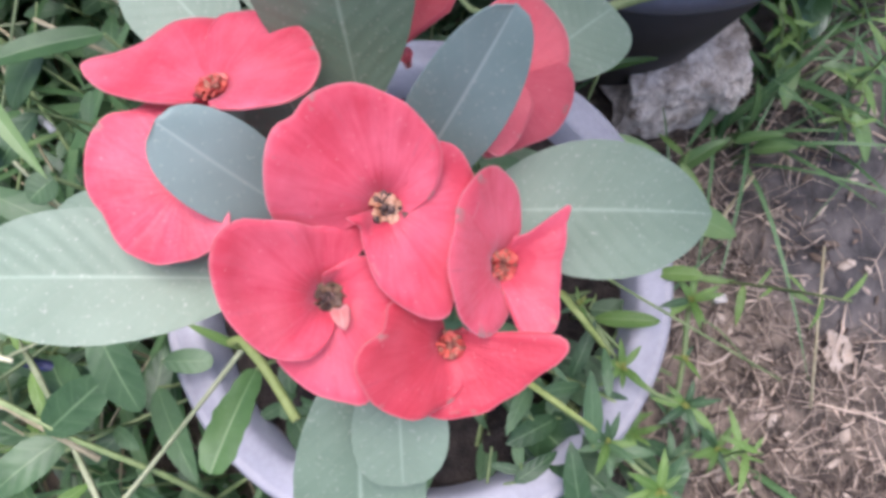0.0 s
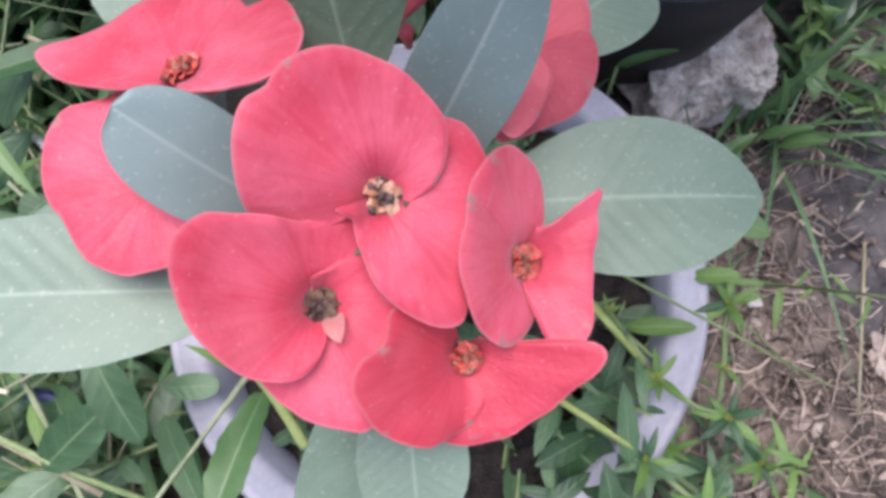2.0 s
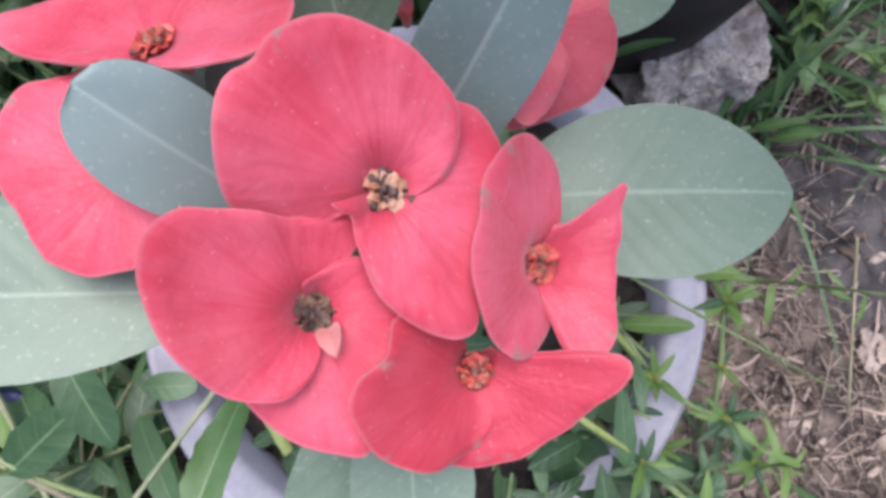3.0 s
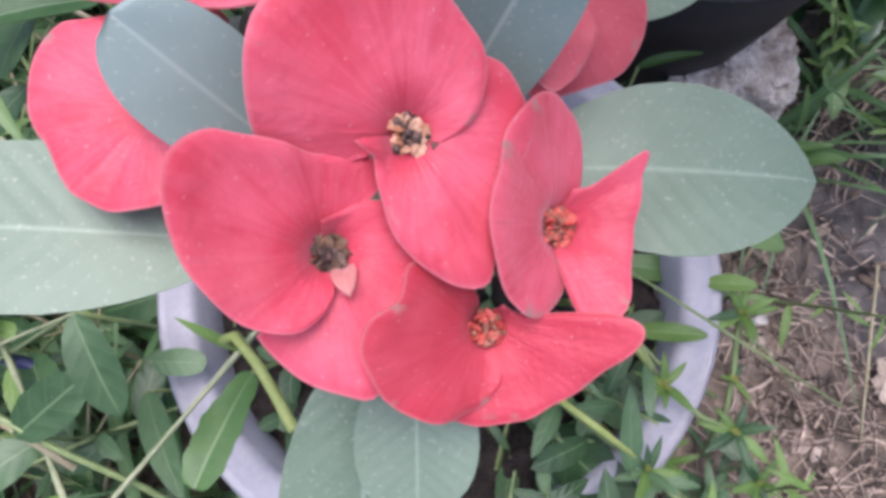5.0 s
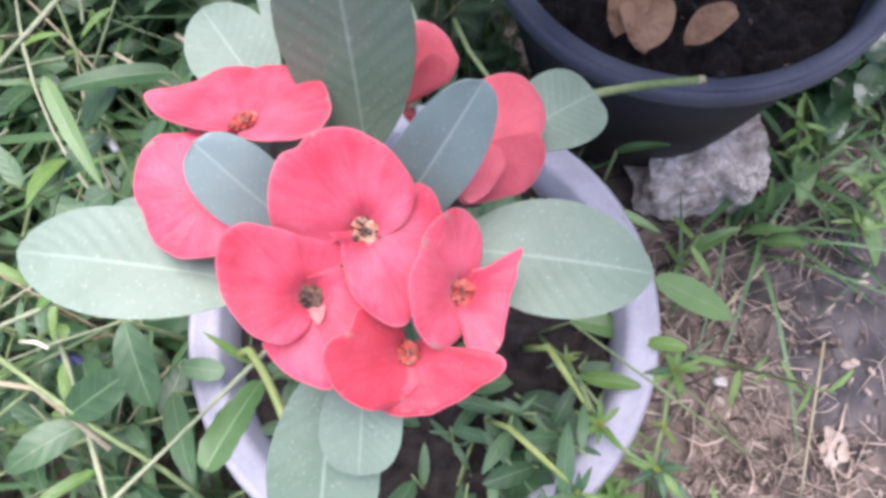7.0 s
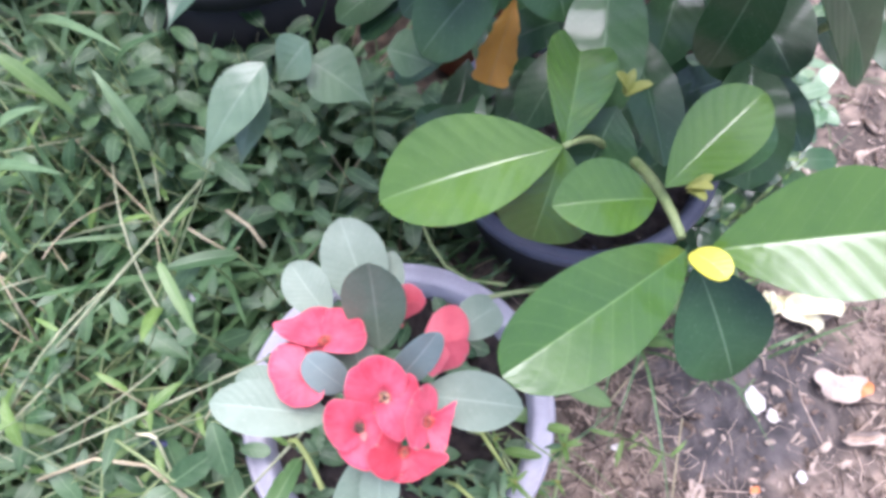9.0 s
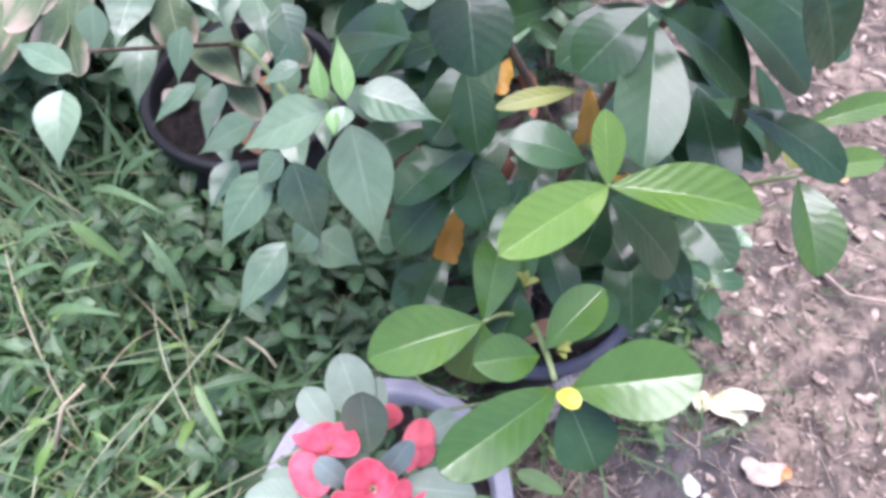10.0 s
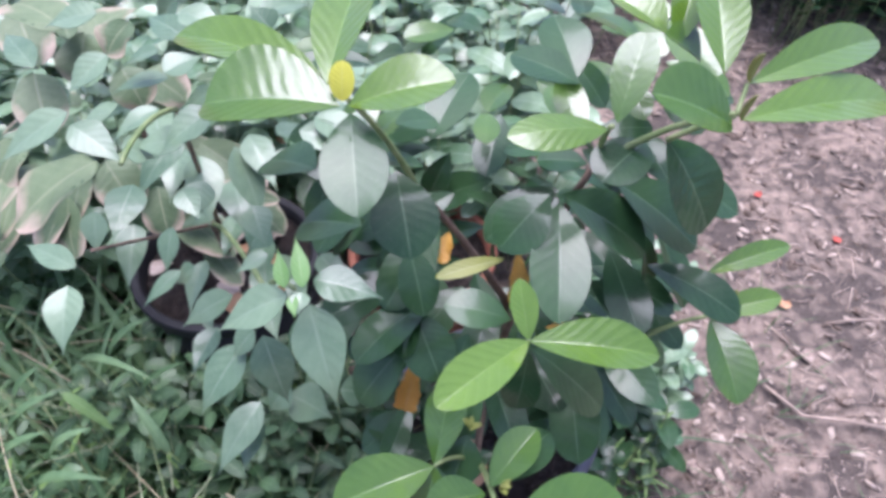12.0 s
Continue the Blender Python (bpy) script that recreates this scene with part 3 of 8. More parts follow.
def crumpled(name, at, size, material, label, category, seed, flat=0.35, group=""):
    """A small scrap lying on the ground: an uneven curled piece with thickness."""
    rng = random.Random(seed)
    n, verts, faces = 9, [], []
    turn = Matrix.Rotation(rng.uniform(0, 6.28), 3, "Z")
    for i in range(n + 1):
        for j in range(n + 1):
            x, y = 2 * i / n - 1, 2 * j / n - 1
            sx, sy = x * math.sqrt(1 - y * y / 2), y * math.sqrt(1 - x * x / 2)
            grow = 1 + 0.45 * noise.noise((sx * 1.3 + seed, sy * 1.3, seed * 0.7))
            z = flat * (0.5 + 0.8 * noise.noise((sx * 1.6, sy * 1.6 + seed, 2.0)) + 0.5 * (sx * sx)) * size[1]
            verts.append(turn @ Vector((sx * grow * size[0] / 2, sy * grow * size[1] / 2, z)))
    low = min(v.z for v in verts)
    verts = [v - Vector((0, 0, low - 0.001)) for v in verts]
    top = len(verts)
    for i in range(n):
        for j in range(n):
            k = i * (n + 1) + j
            faces.append((k, k + n + 1, k + n + 2, k + 1))
    verts += [v - Vector((0, 0, 0.0008)) for v in verts]
    faces += [tuple(top + k for k in reversed(f)) for f in faces]
    ring = [i for i in range(n + 1)] + [i * (n + 1) + n for i in range(1, n + 1)] + [n * (n + 1) + j for j in range(n - 1, -1, -1)] + [i * (n + 1) for i in range(n - 1, 0, -1)]
    faces += [(ring[k], top + ring[k], top + ring[(k + 1) % len(ring)], ring[(k + 1) % len(ring)]) for k in range(len(ring))]
    ob = new(name, mesh_of(name, verts, faces, material))
    ob.location = at
    return tagged(ob, label, category, group)


def ground_height(x, y):
    """The lie of the soil: lumps, and a slow swell far off."""
    return 0.006 * noise.noise((x * 9, y * 9, 1.0)) + 0.004 * noise.noise((x * 30, y * 30, 5.0)) - 0.004


# ---- ground ----
def build_ground():
    n = 150
    line = [math.copysign(0.9 * math.sinh(abs(s) * 6.4) / math.sinh(1.6) * 0.35, s) for s in np.linspace(-1, 1, n + 1)]
    verts, faces = [], []
    for y in line:
        for x in line:
            X, Y = x + 0.2, y + 0.15
            verts.append((X, Y, ground_height(X, Y) if abs(x) < 4 and abs(y) < 4 else -0.004))
    for i in range(n):
        for j in range(n):
            k = i * (n + 1) + j
            faces.append((k, k + 1, k + n + 2, k + n + 1))
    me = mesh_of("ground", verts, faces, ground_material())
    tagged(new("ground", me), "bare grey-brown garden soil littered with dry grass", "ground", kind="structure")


build_ground()


# ---- pots ----
REAR_POT = (-0.205, 0.570, 0.0)
REAR_SOIL = (-0.19, 0.55, 0.27)

def plant_pot(name, at, radius, height, lip, rim_drop, wall, rim, label, soil_depth, seed, taper=0.74, tilt=(0, 0)):
    pot = thing(name, at, label, "plant pot", "plant pots")
    r, h = radius, height
    inner = r - lip
    lathe("pot_wall", [(r * taper * 0.2, 0.004), (r * taper - 0.006, 0.0), (r * taper, 0.006), (r - lip * 0.55, h - rim_drop - 0.002), (inner + 0.001, h - rim_drop), (inner - 0.002, h - rim_drop - 0.01), (r * taper - 0.006, 0.01), (0.005, 0.01)], pot, wall)
    lathe("pot_rim", [(r - lip * 0.55 + 0.0005, h - rim_drop - 0.004), (r - 0.004, h - rim_drop - 0.003), (r - 0.001, h - rim_drop + 0.002), (r, h - 0.004), (r - 0.002, h - 0.0005), (r - 0.0035, h), (r - 0.005, h - 0.0012), (r - 0.0062, h - 0.0003), (inner + 0.006, h - 0.0002), (inner + 0.003, h - 0.0004), (inner, h - 0.003), (inner - 0.003, h - rim_drop - 0.012)], pot, rim, "broad rolled rim")
    soil_disc(pot, inner - 0.001, h - soil_depth, seed)
    pot.rotation_euler = (radians(tilt[0]), radians(tilt[1]), 0)
    return pot


grey_pot = plant_pot("plant_pot", (0, 0, 0), 0.145, 0.227, 0.021, 0.02, "lilac_plastic", "lilac_plastic", "lilac-grey plastic plant pot standing among weeds", 0.035, 1)
black_pot = plant_pot("plant_pot", (0.188, 0.278, 0.045), 0.148, 0.207, 0.016, 0.016, "black_plastic", "rim_plastic", "black plastic plant pot with sky sheen painted on its rim, raised on rubble", 0.03, 2, taper=0.66)
tube("drain_hole", black_pot, [Vector((0.1890, 0.1470, 0.2505)), Vector((0.1890, 0.1470, 0.2526))], 0.0024, "black_plastic", "small dark hole in the rim", 10)
rear_pot = plant_pot("plant_pot", REAR_POT, 0.150, 0.30, 0.015, 0.022, "black_plastic", "black_plastic", "black plastic plant pot half hidden by grass and leaves", 0.03, 3)
clay_pot = plant_pot("plant_pot", (0.11, 0.62, 0.0), 0.13, 0.22, 0.014, 0.03, "terracotta", "terracotta", "terracotta plant pot hidden behind the leafy bush", 0.03, 4)

far_pot = plant_pot("plant_pot", (1.62, 1.66, 0.0), 0.16, 0.26, 0.015, 0.03, "black_plastic", "rim_plastic", "dark plastic plant pot at the far edge of the soil", 0.03, 5)



def rubble(name, at, size, seed, label):
    """A broken lump of concrete."""
    bm = bmesh.new()
    bmesh.ops.create_cube(bm, size=1)
    bmesh.ops.subdivide_edges(bm, edges=bm.edges[:], cuts=46, use_grid_fill=True)
    for v in bm.verts:
        p = v.co.copy()
        p = p.lerp(p.normalized() * 0.58, 0.5)
        q = Vector((p.x * size[0], p.y * size[1], p.z * size[2]))
        s = seed * 7.3
        wob = 0.015 * noise.noise(q * 18 + Vector((s, 0, 0))) + 0.009 * noise.noise(q * 52 + Vector((0, s, 0))) + 0.004 * noise.noise(q * 120) + 0.0018 * noise.noise(q * 320) + 0.0012 * noise.noise(q * 620)
        v.co = q + p.normalized() * wob
    low = min(v.co.z for v in bm.verts)
    bmesh.ops.translate(bm, verts=bm.verts, vec=(0, 0, -low - 0.012))
    me = bpy.data.meshes.new(name)
    bm.to_mesh(me)
    bm.free()
    me.materials.append(M["concrete"])
    ob = new(name, me)
    ob.location = at
    return tagged(ob, label, "rubble")


# ---- crown-of-thorns plant in the grey pot ----
euphorbia = thing("flowering_plant", (0, 0, 0.195), "crown-of-thorns plant with red flowers and broad grey-green leaves", "plant")
tube("stem", euphorbia, bent_path((-0.005, 0.01, 0.175), (0.0, -0.03, 0.43), 0.008, 8, (1, 0, 0)), [0.013, 0.013, 0.012, 0.012, 0.011, 0.010, 0.009, 0.007], "thorn_stem", "thick thorny grey stem", 9)
tube("flower_stalk", euphorbia, bent_path((0, -0.025, 0.42), (0.005, -0.05, 0.455), 0.006, 6), [0.0026, 0.0024, 0.0022, 0.0021, 0.002, 0.002], "thorn_stem")
tube("flower_stalk", euphorbia, bent_path((0, -0.02, 0.4), (-0.03, -0.014, 0.435), 0.006, 6), [0.0026, 0.0024, 0.0022, 0.0021, 0.002, 0.002], "thorn_stem")
tube("flower_stalk", euphorbia, bent_path((0.0, -0.02, 0.4), (0.045, 0.0, 0.43), 0.006, 6), [0.0026, 0.0024, 0.0022, 0.0021, 0.002, 0.002], "thorn_stem")
leaf(euphorbia, (-0.029, -0.047, 0.438), (-0.102, -0.041, 0.453), 0.0340, "succulent", "broad grey-green leaf with pale midrib", arch=0.06, fold=0.12, face=(0.05, -0.1, 1), shape=(0.8, 0.6))
leaf(euphorbia, (0.026, -0.033, 0.432), (0.092, -0.041, 0.429), 0.0382, "succulent", arch=0.06, fold=0.1, face=(-0.05, -0.1, 1), shape=(0.75, 0.68))
leaf(euphorbia, (-0.007, -0.065, 0.432), (-0.016, -0.129, 0.400), 0.0360, "succulent", arch=0.05, fold=0.08, face=(0, -0.2, 1), shape=(0.8, 0.6))
leaf(euphorbia, (0.003, -0.068, 0.440), (0.000, -0.103, 0.424), 0.0246, "succulent", arch=0.07, fold=0.1, face=(0.1, -0.2, 1), shape=(0.6, 0.42))
leaf(euphorbia, (-0.016, -0.020, 0.430), (-0.043, 0.006, 0.436), 0.0262, "succulent", arch=0.03, fold=0.1, face=(0.2, -0.2, 1), shape=(0.8, 0.6))
leaf(euphorbia, (-0.010, -0.021, 0.435), (-0.024, 0.012, 0.442), 0.0272, "succulent", arch=0.03, fold=0.1, face=(0.2, -0.2, 1), shape=(0.8, 0.6))
leaf(euphorbia, (-0.000, -0.005, 0.440), (-0.001, 0.025, 0.514), 0.0397, "succulent", "upright grey-green leaf in shade", arch=-0.04, fold=0.12, face=(0, -0.9, 0.5), shape=(0.8, 0.6))
leaf(euphorbia, (-0.007, 0.026, 0.420), (-0.029, 0.085, 0.450), 0.0450, "succulent", arch=0.04, fold=0.1, face=(0.1, -0.3, 1), shape=(0.8, 0.6))
leaf(euphorbia, (-0.035, 0.019, 0.430), (-0.063, 0.056, 0.440), 0.0313, "succulent", arch=0.04, fold=0.1, face=(0.1, -0.3, 1), shape=(0.8, 0.6))
leaf(euphorbia, (0.005, 0.023, 0.420), (0.006, 0.069, 0.430), 0.0190, "succulent", arch=0.04, fold=0.1, face=(0, -0.3, 1), shape=(0.8, 0.6))
leaf(euphorbia, (0.047, 0.009, 0.425), (0.079, 0.031, 0.420), 0.0306, "succulent", arch=0.05, fold=0.1, face=(-0.1, -0.2, 1), shape=(0.6, 0.38))
leaf(euphorbia, (0.0056, -0.0310, 0.438), (0.0379, -0.0096, 0.492), 0.0238, "young_succulent", "upright blue-green young leaf", arch=0.03, fold=0.12, face=(0.1, -0.75, 0.6), shape=(0.46, 0.42), n=24, m=6, ripple=0.02)
leaf(euphorbia, (-0.0195, -0.0320, 0.447), (-0.0398, -0.0202, 0.481), 0.0228, "young_succulent", "blue-green young leaf, partly shaded", arch=0.08, fold=0.14, face=(0.35, -0.55, 0.75), shape=(0.6, 0.4), n=24, m=6, ripple=0.02)
leaf(euphorbia, (-0.052, -0.029, 0.420), (-0.097, -0.017, 0.420), 0.0239, "succulent", arch=0.05, fold=0.1, shape=(0.8, 0.6))
tube("twig_stub", euphorbia, bent_path((0.059, 0.048, 0.380), (0.127, 0.056, 0.388), 0.004, 6), [0.0022, 0.0021, 0.0019, 0.0018, 0.0018, 0.0017], "green_stem", "cut green twig with a pale end")
tube("twig_end", euphorbia, [Vector((0.127, 0.056, 0.388)), Vector((0.127, 0.056, 0.388)) + Vector((0.003, 0.0006, 0))], [0.0018, 0.0016], "dry_stem")
def flower(at, label):
    """A flower's short stalk, which carries its bracts."""
    p = Vector(at)
    return tube("flower", euphorbia, [p + Vector((0, 0.004, -0.018)), p + Vector((0, 0.002, -0.012)), p + Vector((0, 0, -0.005))], [0.0012, 0.0014, 0.0022], "bract_back", label)


flower_back = flower((0.0135, 0.0114, 0.4460), "half-open dull red flower")
bract(flower_back, (0.0135, 0.0114, 0.4460), (0.2, -0.3, 0.93), ((33, 15.0), (44, 21.0), (53, 22.3), (70, 24.3), (86, 25.0), (98, 22.3), (107, 17.8), (121, 9.0), (152, 3.5)), lean=0.3, cup=0.1, depth=0.002, material="bract_back")
bract(flower_back, (0.0135, 0.0114, 0.4475), (0.2, -0.3, 0.93), ((33, 12.0), (44, 15.0), (64, 14.4), (78, 11.2), (86, 6.1), (99, 2.0)), lean=0.6, cup=0.3, depth=0.001, material="bract_back")
flower_side = flower((0.0394, -0.0048, 0.4500), "dull red flower with three overlapping bracts")
bract(flower_side, (0.0394, -0.0048, 0.4500), (0.25, -0.25, 0.93), ((7, 16.8), (23, 21.2), (37, 25.0), (52, 27.8), (64, 28.8), (75, 26.9), (87, 24.1), (120, 15.3), (169, 9.7)), lean=-0.2, cup=-0.1, material="bract_back")
bract(flower_side, (0.0394, -0.0048, 0.4515), (0.25, -0.25, 0.93), ((200, 9.9), (255, 19.8), (265, 19.2), (282, 17.9), (300, 18.2), (324, 20.3), (346, 20.7), (363, 19.9), (377, 16.9)), lean=-0.3, cup=-0.1, rise=(0, 0.08), material="bract_back")
bract(flower_side, (0.0394, -0.0048, 0.4530), (0.25, -0.25, 0.93), ((239, 18.8), (255, 22.0), (264, 19.6), (284, 13.8), (309, 9.2), (326, 5.6)), lean=0.1, cup=0.1, material="bract_back")
flower_low = flower((-0.0416, -0.0268, 0.4610), "red flower tucked under a leaf")
cyathium(flower_low, (-0.0416, -0.0268, 0.4600), 0.0036, "nectar", "red_stamen", (-0.15, -0.1, 0.97))
bract(flower_low, (-0.0416, -0.0268, 0.4610), (-0.15, -0.1, 0.97), ((97, 19.3), (121, 23.1), (132, 26.7), (143, 27.4), (158, 26.2), (173, 24.6), (186, 22.2), (198, 19.5)), lean=0.1, cup=0.0)
bract(flower_low, (-0.0416, -0.0268, 0.4618), (-0.15, -0.1, 0.97), ((186, 21.2), (198, 21.2), (209, 21.5), (224, 21.1), (240, 20.5), (257, 19.1), (279, 17.8), (305, 16.5), (325, 13.0)), lean=-0.05, cup=0.0, rise=(0.1, 0), fold=((225, 0.12, 9),))
flower_far = flower((-0.0312, -0.0071, 0.4700), "bright pink-red flower with a drawn-out bract tip")
cyathium(flower_far, (-0.0312, -0.0071, 0.4693), 0.0042, "nectar", "red_stamen", (-0.1, 0.4, 0.9))
bract(flower_far, (-0.0312, -0.0071, 0.4700), (-0.1, 0.4, 0.9), ((84, 20.0), (94, 27.0), (112, 27.4), (136, 27.4), (150, 30.0), (160, 35.5), (164, 34.5), (171, 29.0), (182, 19.1), (198, 11.5), (216, 6.0)), lean=0.05, cup=0.12, rise=(-0.12, 0), fold=((172, -0.06, 12),), rip=0.006)
bract(flower_far, (-0.0312, -0.0071, 0.4704), (-0.1, 0.4, 0.9), ((-88, 7.0), (-62, 10.5), (-40, 16.0), (-29, 22.4), (-18, 26.3), (-2, 26.4), (17, 25.8), (39, 25.8), (60, 26.0), (77, 25.4), (94, 22.5), (104, 15.0)), lean=-0.05, cup=0.1, rise=(0, 0.06), rip=0.006)
bract(flower_far, (-0.0312, -0.0071, 0.4655), (-0.1, 0.2, 0.95), ((165, 24.0), (172, 31.0), (180, 29.0), (192, 27.0), (206, 25.0), (222, 22.0), (240, 18.0), (258, 15.0), (275, 9.0)), lean=-0.35, cup=0.0, material="bract_back")
flower_right = flower((0.0321, -0.0533, 0.4525), "red flower with a bract folded up to a point")
cyathium(flower_right, (0.0317, -0.0532, 0.4515), 0.0042, "nectar", "red_stamen", (0.42, -0.22, 0.88))
bract(flower_right, (0.0321, -0.0533, 0.4525), (0.42, -0.22, 0.88), ((60, 9.9), (68, 12.8), (80, 17.2), (93, 20.5), (104, 22.8), (118, 23.1), (134, 22.2), (148, 20.7), (159, 19.7), (169, 20.3), (181, 20.4), (195, 20.1), (210, 20.0), (227, 19.8), (242, 19.1), (258, 16.6), (277, 12.4)), lean=0.5, cup=0.12, rise=(0.1, 0), depth=0.0048, fold=((140, -0.06, 10),))
bract(flower_right, (0.0321, -0.0533, 0.4525), (0.42, -0.22, 0.88), ((-96, 6.8), (-89, 11.1), (-85, 16.7), (-80, 18.6), (-67, 18.7), (-37, 13.9), (1, 12.3), (34, 15.7), (47, 18.4), (51, 12.0), (58, 8.5), (76, 6.5)), lean=0.4, cup=0.2, rise=(0, 0.4), depth=0.0048, fold=((-25, -0.1, 14),))
flower_low_front = flower((0.0170, -0.0709, 0.4510), "deep red flower, its shade painted into two broad bracts")
cyathium(flower_low_front, (0.0167, -0.0708, 0.4500), 0.0042, "nectar", "red_stamen", (0.22, -0.55, 0.8))
bract(flower_low_front, (0.0170, -0.0709, 0.4510), (0.22, -0.55, 0.8), ((-111, 18.2), (-92, 17.9), (-71, 17.0), (-40, 17.7), (-15, 19.9), (-2, 23.4), (6, 25.0), (11, 23.8), (14, 19.5), (17, 13.0), (22, 6.5), (58, 4.8)), lean=0.35, cup=0.15, rise=(0, 0.25), depth=0.0045, fold=((-14, 0.05, 12),), material="bract_shaded")
bract(flower_low_front, (0.0170, -0.0709, 0.4510), (0.22, -0.55, 0.8), ((108, 5.9), (126, 13.8), (138, 21.3), (147, 20.7), (155, 20.6), (163, 23.9), (173, 24.8), (184, 23.4), (203, 20.9), (224, 18.1), (256, 14.7), (278, 11.5), (297, 8.5)), lean=0.5, cup=0.12, rise=(0, 0.25), depth=0.0045, fold=((150, 0.05, 9), (205, -0.05, 12)), material="bract_shaded")
flower_left = flower((-0.0074, -0.0600, 0.4700), "large cupped red flower with a dark dried centre")
cyathium(flower_left, (-0.0081, -0.0594, 0.4662), 0.0046, "brown_nectar", "stamen", (0.3, -0.3, 0.9))
leaf(flower_left, (-0.0060, -0.0615, 0.4655), (-0.0046, -0.0672, 0.4705), 0.0042, "bract_pale", "pale shrivelled inner lobe", name="lobe", arch=0.15, fold=0.4, shape=(0.6, 0.6), n=8, m=3)
bract(flower_left, (-0.0074, -0.0600, 0.4700), (0.36, -0.26, 0.88), ((-128, 17.4), (-109, 19.4), (-98, 21.3), (-83, 23.1), (-70, 24.8), (-39, 16.7), (-7, 16.5), (22, 15.8), (49, 11.5), (77, 6.7), (110, 5.2)), lean=0, cup=0, rise=(-0.25, 0.7), depth=0.006)
bract(flower_left, (-0.0074, -0.0600, 0.4700), (0.36, -0.26, 0.88), ((54, 14.9), (65, 16.6), (81, 15.9), (103, 15.5), (120, 18.3), (133, 22.2), (140, 25.4), (151, 27.0), (163, 26.3), (179, 23.4), (196, 20.6), (223, 17.0), (247, 13.5), (262, 10.0), (279, 5.8)), lean=0.28, cup=0.25, rise=(0, 0.3), depth=0.006, fold=((120, 0.05, 8), (145, -0.04, 9)))
flower_top = flower((0.0073, -0.0433, 0.4765), "large red flower with a golden centre")
cyathium(flower_top, (0.0067, -0.0428, 0.4740), 0.0044, "gold_nectar", "stamen", (0.36, -0.3, 0.88))
bract(flower_top, (0.0073, -0.0433, 0.4765), (0.36, -0.3, 0.88), ((195, 9.8), (220, 7.8), (249, 11.9), (266, 17.3), (281, 22.8), (293, 26.8), (302, 27.4), (314, 23.3), (340, 19.8), (365, 21.9), (381, 22.5), (397, 22.2), (407, 20.1)), lean=0, cup=-0.05, rise=(0.35, -0.15), depth=0.0048, fold=((298, 0.06, 10),))
bract(flower_top, (0.0073, -0.0433, 0.4765), (0.36, -0.3, 0.88), ((-15, 5.5), (11, 9.6), (37, 14.5), (53, 16.9), (70, 18.8), (91, 21.8), (104, 24.1), (114, 25.6), (125, 27.0), (133, 27.5), (142, 26.6), (146, 27.7), (152, 28.3), (162, 27.7), (173, 25.9), (187, 23.5), (198, 20.0), (208, 14.0), (214, 8.0)), lean=0.22, cup=0.15, rise=(0.2, -0.4), depth=0.0048, fold=((98, -0.05, 9), (160, 0.04, 8)))


# ---- glossy-leaved bush in the black pot ----
bush = thing("bush", (0.188, 0.278, 0.22), "glossy-leaved green bush with bright young shoots", "bush")
tube("branch", bush, bent_path((0.188, 0.278, 0.215), (0.170, 0.240, 0.400), 0.01, 8, (0, 0, 1)), [0.008 + (0.006 - 0.008) * i / 7 for i in range(8)], "wood_stem")
tube("branch", bush, bent_path((0.170, 0.240, 0.400), (0.130, 0.060, 0.575), 0.01, 8, (0, 0, 1)), [0.005 + (0.003 - 0.005) * i / 7 for i in range(8)], "wood_stem")
tube("branch", bush, bent_path((0.130, 0.060, 0.575), (0.137, -0.012, 0.627), 0.01, 8, (0, 0, 1)), [0.003 + (0.002 - 0.003) * i / 7 for i in range(8)], "green_stem")
tube("branch", bush, bent_path((0.125, 0.055, 0.580), (0.093, 0.031, 0.627), 0.01, 8, (0, 0, 1)), [0.002 + (0.0014 - 0.002) * i / 7 for i in range(8)], "green_stem")
tube("branch", bush, bent_path((0.170, 0.240, 0.400), (0.180, 0.170, 0.640), 0.01, 8, (0, 0, 1)), [0.005 + (0.0035 - 0.005) * i / 7 for i in range(8)], "wood_stem")
tube("branch", bush, bent_path((0.180, 0.170, 0.640), (0.168, 0.078, 0.716), 0.01, 8, (0, 0, 1)), [0.003 + (0.0018 - 0.003) * i / 7 for i in range(8)], "green_stem")
tube("branch", bush, bent_path((0.188, 0.278, 0.215), (0.195, 0.270, 0.500), 0.01, 8, (0, 0, 1)), [0.009 + (0.006 - 0.009) * i / 7 for i in range(8)], "wood_stem")
tube("branch", bush, bent_path((0.195, 0.270, 0.500), (0.240, 0.210, 0.760), 0.01, 8, (0, 0, 1)), [0.005 + (0.003 - 0.005) * i / 7 for i in range(8)], "wood_stem")
tube("branch", bush, bent_path((0.240, 0.210, 0.760), (0.241, 0.188, 0.819), 0.01, 8, (0, 0, 1)), [0.003 + (0.002 - 0.003) * i / 7 for i in range(8)], "green_stem")
tube("branch", bush, bent_path((0.240, 0.210, 0.760), (0.316, 0.164, 0.842), 0.01, 8, (0, 0, 1)), [0.003 + (0.002 - 0.003) * i / 7 for i in range(8)], "green_stem")
tube("branch", bush, bent_path((0.195, 0.270, 0.500), (0.100, 0.240, 0.720), 0.01, 8, (0, 0, 1)), [0.005 + (0.003 - 0.005) * i / 7 for i in range(8)], "wood_stem")
tube("branch", bush, bent_path((0.100, 0.240, 0.720), (0.055, 0.180, 0.865), 0.01, 8, (0, 0, 1)), [0.003 + (0.002 - 0.003) * i / 7 for i in range(8)], "green_stem")
tube("branch", bush, bent_path((0.286, 0.190, 0.800), (0.324, 0.174, 0.832), 0.002, 8, (0, 0, 1)), [0.0024 + (0.002 - 0.0024) * i / 7 for i in range(8)], "green_stem")
